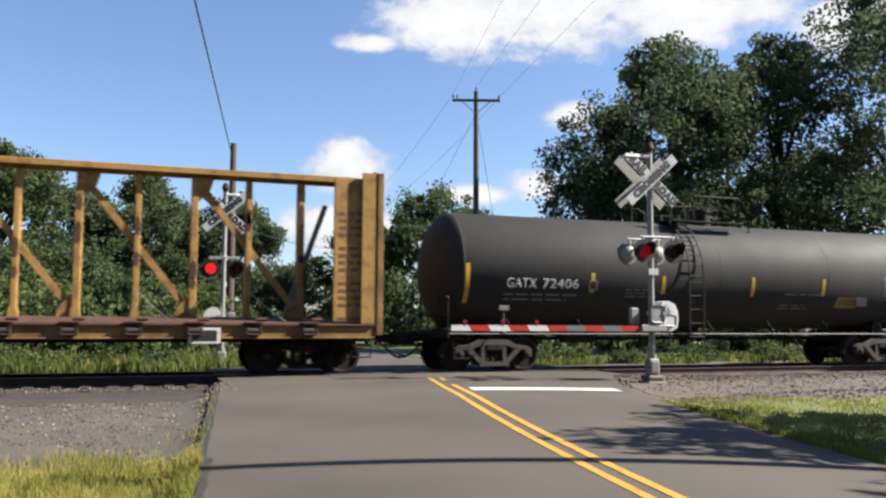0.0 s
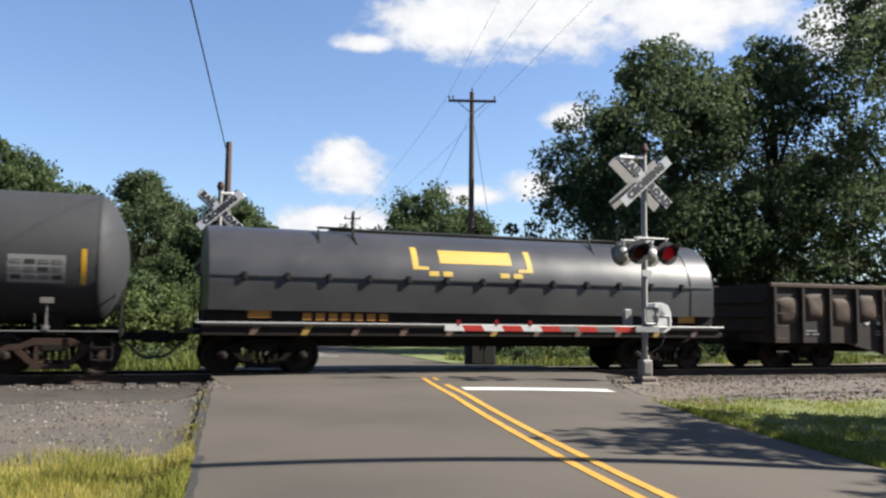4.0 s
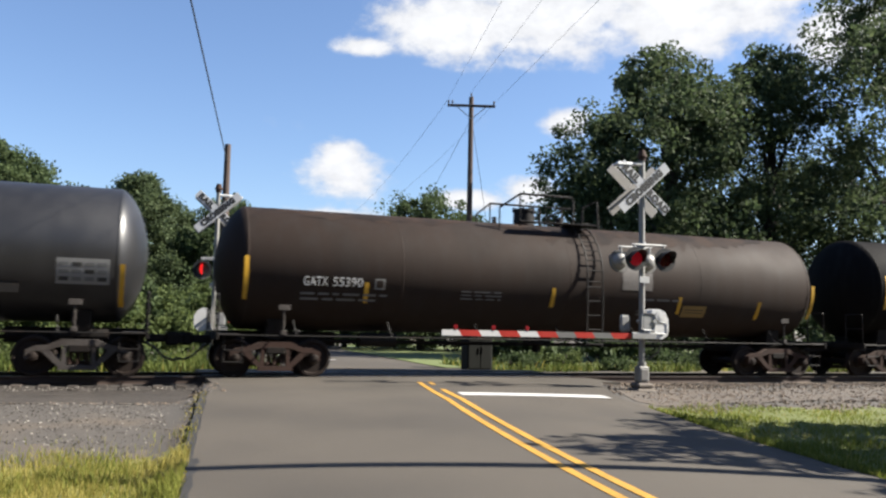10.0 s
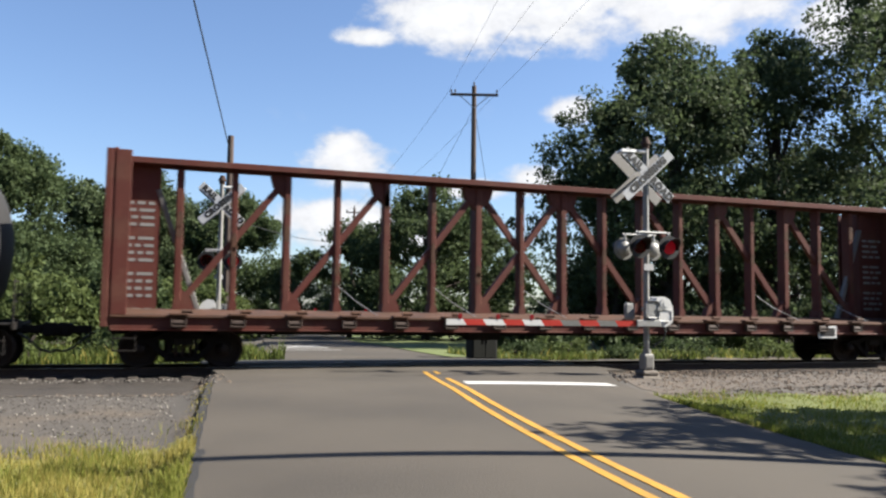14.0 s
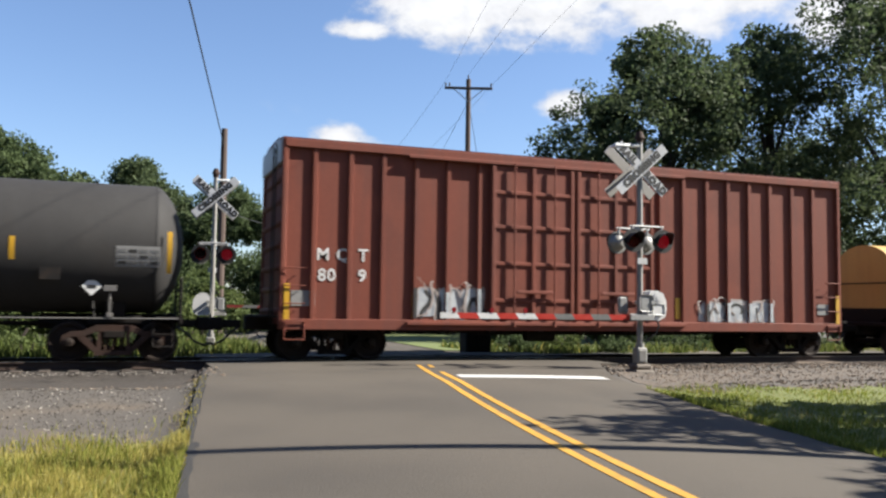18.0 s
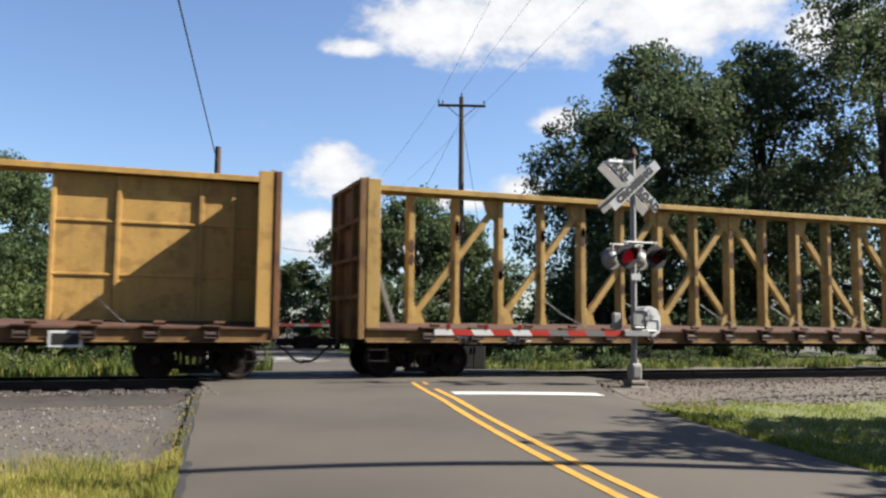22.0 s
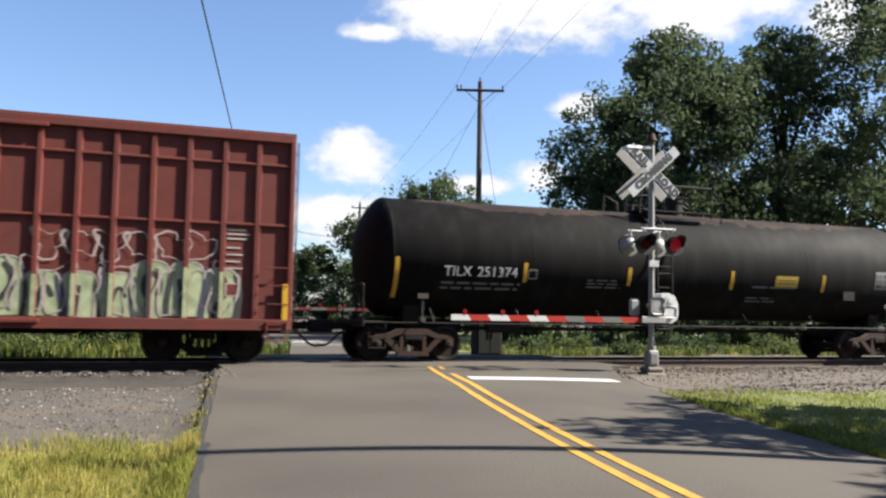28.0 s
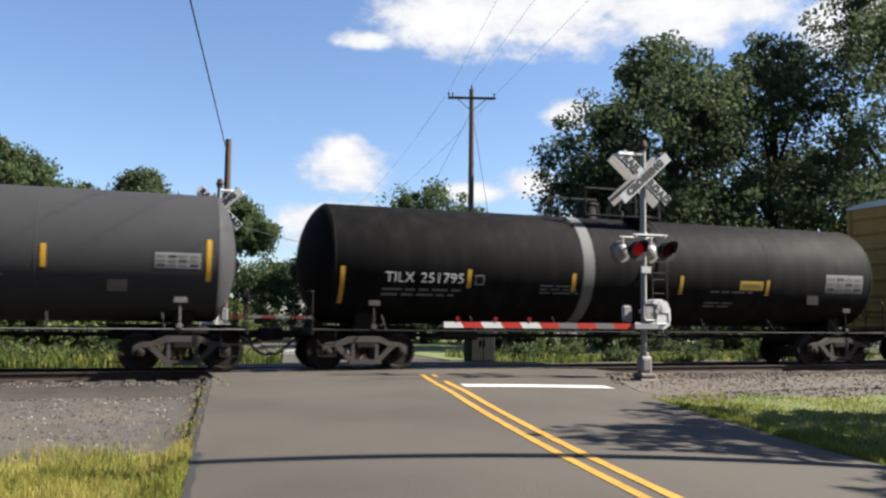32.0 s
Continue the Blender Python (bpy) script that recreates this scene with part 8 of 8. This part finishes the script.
def gondola(x0, x1, label):
    car, mid, half = new_car("gondola_car", x0, x1, label, "gondola car")
    rng = random.Random(9)
    body = paint("gondola_grimy", (0.034, 0.026, 0.022), 0.7, second=(0.075, 0.046, 0.034), second_amount=0.4, second_scale=1.1)
    dent = paint("gondola_scoured", (0.1, 0.066, 0.048), 0.75, second=(0.045, 0.032, 0.026), second_amount=0.5, second_scale=2.5)
    e = half - 0.75
    zt = 2.32
    for yy in (-1.46, 1.46):
        low = [(-e, 0.75), (-e + 2.6, 0.75), (-e + 4.2, 0.4), (e - 4.2, 0.4), (e - 2.6, 0.75), (e, 0.75), (e, zt), (-e, zt)]
        part("side_wall", Shape().prism(low, "y", yy - 0.03, yy + 0.03), body, car, "dented grimy side wall")
        part("top_rail", Shape().cbox(-e, e, yy - 0.1, yy + 0.07, zt - 0.04, zt + 0.08, 0.02), dent, car, "scraped top rail")
    n = 17
    xs = [-e + 0.12 + i * (2 * e - 0.24) / n for i in range(n + 1)]
    for i, x in enumerate(xs):
        zl = 0.75 if abs(x) > e - 3.2 else 0.42
        for yy in (-1.0, 1.0):
            part("side_rib", Shape().prism([(x - 0.06, yy * 1.48), (x - 0.04, yy * 1.6), (x + 0.04, yy * 1.6), (x + 0.06, yy * 1.48)], "z", zl, zt - 0.04), body, car, "pressed side post")
        if i < n:
            xc, w = (x + xs[i + 1]) / 2, (xs[i + 1] - x) * rng.uniform(0.38, 0.45)
            loops, hz, zm, sk = [], rng.uniform(0.32, 0.46), rng.uniform(1.62, 1.78), rng.uniform(-0.25, 0.25)
            for k, dy in ((1.0, 0.0), (0.9, 0.03), (0.55, 0.055), (0.12, 0.06)):
                loops.append([(xc + w * k * math.copysign(abs(math.cos(t)) ** 0.55, math.cos(t)) * (1 + 0.06 * math.sin(3 * t + i)), -1.488 - dy * (1 + sk * math.sin(t)), zm + hz * k * math.copysign(abs(math.sin(t)) ** 0.55, math.sin(t)) * (1 + 0.08 * math.sin(2 * t + i))) for t in np.linspace(0, 6.2832, 21)[:-1]])
            part("side_dent", Shape().rings(loops), dent, car, "bulged scoured panel")
    part("floor", Shape().cbox(-e, e, -1.4, 1.4, 0.95, 1.0, 0.01), GRIME, car)
    for sg in (-1, 1):
        s = Shape().cbox(sg * e - 0.04, sg * e + 0.04, -1.45, 1.45, 0.75, zt + 0.04, 0.012)
        for zz in (1.1, 1.5, 1.9):
            s.cbox(min(sg * e, sg * (e + 0.12)), max(sg * e, sg * (e + 0.12)), -1.4, 1.4, zz - 0.06, zz + 0.06, 0.02)
        part("end_wall", s, body, car)
        part("end_sill", Shape().cbox(min(sg * e, sg * (half - 0.7)), max(sg * e, sg * (half - 0.7)), -0.3, 0.3, 0.66, 1.0, 0.02), GRIME, car)
        s = Shape()
        for zz in (0.5, 0.85, 1.2, 1.55, 1.9):
            s.tube((sg * (e - 0.3) - 0.2, -1.6, zz), (sg * (e - 0.3) + 0.2, -1.6, zz), 0.014, 6)
        part("corner_ladder", s, body, car)
    flat_text(car, "5 0  00", 0.42, -5.0, 1.4, -1.505, LABEL_WHITE, 1.25)
    for x in (-e + 4.4, -e + 6.8, 0.2, 3.0, 6.0):
        flat_decal("stencil_bar", car, LABEL_ORANGE, x, x + 0.5, 1.1, 1.18, -1.5)
    for xa, xb, za, zb in ((e - 3.0, e - 2.4, 1.9, 1.93), (e - 3.0, e - 2.4, 1.6, 1.63), (e - 3.0, e - 2.97, 1.63, 1.9), (e - 2.43, e - 2.4, 1.63, 1.9), (e - 2.72, e - 2.69, 1.63, 1.9)):
        flat_decal("stencil_frame", car, LABEL_WHITE, xa, xb, za, zb, -1.556)

    def place(nm, c, m, a, b, z0, z1):
        flat_decal(nm, c, m, a, b, z0, z1, -1.5)
    for x in (-7.2, -4.6, -1.2, 2.0, 4.6):
        bars(car, LABEL_GREY, x, 1.08, 0.55, 2, 0.09, place, rng, 0.035)
    bars(car, LABEL_GREY, e - 3.0, 1.32, 0.5, 2, 0.09, place, rng, 0.035)
    flat_decal("reflective_stripe", car, LABEL_ORANGE, e - 1.2, e - 0.2, 0.95, 1.06, -1.5)
    part("centre_sill", Shape().cbox(-e, e, -0.35, 0.35, 0.5, 0.95, 0.02), GRIME, car)
    running_gear(car, mid, half, half - 2.35, GRIME_FRAME)


gondola(74.2, 92.41, "grimy black-brown gondola car with dented panels")


def coil_car(x0, x1, label, hood, ends, seed, writing, emblem=False):
    car, mid, half = new_car("coil_car", x0, x1, label, "coil car")
    rng = random.Random(seed)
    e = half - 1.0

    def prof(k=1.0, lift=0.0):
        pts = [(-1.38, 1.42), (-1.4, 2.0)] + [(-1.4 * math.cos(a), 2.0 + 1.4 * math.sin(a)) for a in np.linspace(0.12, math.pi / 2, 9)]
        pts = [(y * k, z + lift) for y, z in pts]
        return pts + [(-y, z) for y, z in pts[::-1][1:]]
    part("hood", Shape().prism(prof(), "x", -e + 0.05, e - 0.05), hood, car, "rounded steel coil hood")
    for sg in (-1, 1):
        a, b = sg * (e - 0.04), sg * (e - 0.75)
        part("hood_end", Shape().prism(prof(1.012, 0.01), "x", min(a, b), max(a, b)), ends, car, "painted end of the hood")
        s = Shape().tube((sg * (e + 0.1), -1.1, 0.9), (sg * (e + 0.1), -1.1, 2.2), 0.02, 6).tube((sg * (e + 0.1), 1.1, 0.9), (sg * (e + 0.1), 1.1, 2.2), 0.02, 6).tube((sg * (e + 0.1), -1.1, 2.2), (sg * (e + 0.1), 1.1, 2.2), 0.02, 6)
        part("end_rail", s, GRIME, car)
        part("end_platform", Shape().cbox(min(sg * (e - 0.2), sg * (half - 0.72)), max(sg * (e - 0.2), sg * (half - 0.72)), -1.35, 1.35, 0.88, 1.0, 0.02), GRIME, car)
    for sg in (-1, 1):
        x = sg * e * 0.55
        s = Shape().path([(x - 0.45, -0.95, 3.0), (x - 0.4, -0.55, 3.42), (x + 0.4, -0.55, 3.42), (x + 0.45, -0.95, 3.0)], 0.035, 6).tube((x + 0.45, -0.6, 2.9), (x + 0.45, -0.55, 3.85), 0.03, 6)
        s.tube((x - 0.45, -0.95, 2.95), (x + 0.45, -0.95, 2.95), 0.03, 6)
        part("lifting_bracket", s, STEEL_BLACK, car, "lifting bracket on the hood")
    part("hood_flange", Shape().cbox(-e + 0.1, e - 0.1, -1.43, -1.39, 2.16, 2.22, 0.008), hood, car)
    s = Shape()
    for x in np.arange(-e + 0.8, e - 0.4, 0.95):
        s.cbox(x - 0.05, x + 0.05, -1.47, -1.38, 2.1, 2.28, 0.01)
    part("hood_clips", s, STEEL_BLACK, car)
    part("ridge_walk", Shape().cbox(-e * 0.55, e * 0.75, -0.2, 0.2, 3.42, 3.47, 0.01), hood, car)
    for yy in (-1.4, 1.4):
        part("side_sill", Shape().cbox(-e - 0.1, e + 0.1, yy - 0.05, yy + 0.05, 0.86, 1.12, 0.015).cbox(-e, e, yy * 0.9 - 0.04, yy * 0.9 + 0.04, 1.12, 1.46, 0.01), GRIME, car, "grimy side sill")
    part("trough", Shape().prism([(-1.3, 1.42), (-0.3, 0.8), (0.3, 0.8), (1.3, 1.42)], "x", -e, e), GRIME, car)
    for i, x in enumerate(np.arange(-e + 0.9, e - 0.3, 1.15)):
        part("sill_gusset", Shape().prism([(x, 0.88), (x + 0.14, 0.88), (x + 0.3, 1.1), (x + 0.12, 1.1)], "y", -1.475, -1.44), STRIPE_DULL if i % 4 == 1 else BROWN_DULL, car, smooth=0)
    part("side_rail", Shape().tube((-e - 0.2, -1.5, 1.14), (e + 0.2, -1.5, 1.14), 0.025, 6), GALV, car)
    for x in (-e + 0.9, e - 1.1):
        flat_decal("notice_card", car, LABEL_ORANGE, x, x + 0.5, 1.26, 1.42, -1.32)
    if writing:
        for a, b, n in ((e * 0.26, e * 0.52, 9), (e * 0.62, e * 0.86, 9)):
            scribble(car, writing, a, b, 1.58, 2.0, n, rng, -1.412)
        part("sprayed_stroke", ribbon(ribbon(Shape(), [(e * 0.9, 1.98), (e * 0.87, 1.8), (e * 0.9, 1.62)], 0.035, -1.412), [(e * 0.54, 1.78), (e * 0.56, 1.82), (e * 0.58, 1.74), (e * 0.6, 1.8)], 0.035, -1.412), writing, car, "white sprayed stroke", smooth=0)
        bars(car, LABEL_GREY, -e + 2.1, 1.34, 2.6, 1, 0.1, lambda nm, c, m, a, b, z0, z1: flat_decal(nm, c, m, a, b, z0, z1, -1.315), rng, 0.2)
        s = Shape()
        for x in (-0.32, 0.12):
            s.path([(x, -0.3, 3.3), (x, -0.3, 3.62), (x + 0.06, -0.3, 3.72), (x + 0.24, -0.3, 3.72), (x + 0.3, -0.3, 3.62), (x + 0.3, -0.3, 3.3)], 0.05, 6)
        part("lifting_bail", s.cbox(-0.4, 0.5, -0.42, 0.2, 3.38, 3.46, 0.02), STEEL_BLACK, car, "pair of lifting bails on the hood ridge")
    if emblem:
        for xa, xb, za, zb in ((-1.9, -1.75, 2.5, 3.0), (1.1, 1.25, 2.5, 3.0), (-1.9, -1.5, 2.45, 2.53), (0.85, 1.25, 2.45, 2.53), (-1.2, 0.7, 2.62, 2.95), (-1.5, -1.25, 2.3, 2.42), (-1.15, -0.9, 2.3, 2.42), (0.35, 0.6, 2.3, 2.42), (0.7, 0.95, 2.3, 2.42)):
            round_decal("emblem_shape", car, LABEL_YELLOW, xa, xb, za, zb, 1.4, 2.0, "worn yellow painted shape")
        for k in range(7):
            flat_decal("stencil_bar", car, LABEL_ORANGE, -4.5 + 0.3 * k, -4.3 + 0.3 * k, 1.22, 1.38, -1.31)
    part("centre_sill", Shape().cbox(-e, e, -0.3, 0.3, 0.6, 0.85, 0.02), GRIME, car)
    running_gear(car, mid, half, half - 2.3, GRIME_FRAME)


STRIPE_DULL = mat("dull_yellow", (0.4, 0.24, 0.04), 0.7, vary=0.2)
TAG_BRIGHT = mat("spray_line_bright", (0.8, 0.8, 0.8), 0.7, vary=0.2, scale=4, fine=12)
HOOD_BROWN = paint("hood_brown_grey", (0.115, 0.092, 0.083), 0.65, second=(0.085, 0.072, 0.066), second_amount=0.4)
HOOD_SILVER = paint("hood_dark_silver", (0.05, 0.05, 0.053), 0.35, spec=0.6, second=(0.08, 0.072, 0.065), second_amount=0.25)
HOOD_YELLOW = paint("hood_pale_yellow", (0.62, 0.4, 0.13), 0.55)
coil_car(281.8, 297.06, "brown-grey coil car with pale yellow hood ends", HOOD_BROWN, HOOD_YELLOW, 51, TAG_BRIGHT)
coil_car(58.95, 74.2, "dark grey coil car with worn markings", HOOD_SILVER, HOOD_SILVER, 52, None, emblem=True)


# ---- what moves ----
def motions():
    times = [0.5 * i for i in range(65)]
    for car, mid in TRAIN:
        walk(car, [(t, pose(mid - rolled(t), 0, 0)) for t in times])
    for w, mid, ax in WHEELS:
        # each wheelset turns while its car is near the crossing
        first, last = max(0.0, (mid - 48.0) / SPEED), min(32.0, (mid + 26.0) / (SPEED - 0.4))
        ticks = sorted({0, 960} | set(range(int(first * 30), int(last * 30) + 1)))
        rows = []
        for k in ticks:
            kk = min(max(k, int(first * 30)), int(last * 30))
            rows.append((k / 30, pose(ax, 0, WHEEL_R, 0, -math.degrees(rolled(kk / 30) / WHEEL_R) % 360, 0)))
        walk(w, rows)
    # alternating lamps: each glass turns half round in a tenth of a second
    for ob, x, y, d, z in near_lamps + far_lamps:
        on_phase = (FLASH if x * d > 0 else 0.0) - (0.1 if (ob, x, y, d, z) in far_lamps else 0.0)
        state = lit(0.0, on_phase)
        ang = (0.0 if d > 0 else 180.0) + (0 if state else 180)
        rows = [(0.0, pose(x, y, z, 0, 0, ang))]
        k = 2
        while k < 956:
            now = lit(k / 30, on_phase)
            if now != state:
                for step in range(4):
                    rows.append(((k - 1 + step) / 30, pose(x, y, z, 0, 0, ang + 60 * step)))
                ang += 180
                state = now
                k += 4
            k += 1
        rows.append((32.0, pose(x, y, z, 0, 0, ang)))
        walk(ob, rows)


FLASH, FLASH_START = 0.6185, 0.2


def lit(t, phase):
    return ((t - FLASH_START - phase) % (2 * FLASH)) < FLASH


motions()
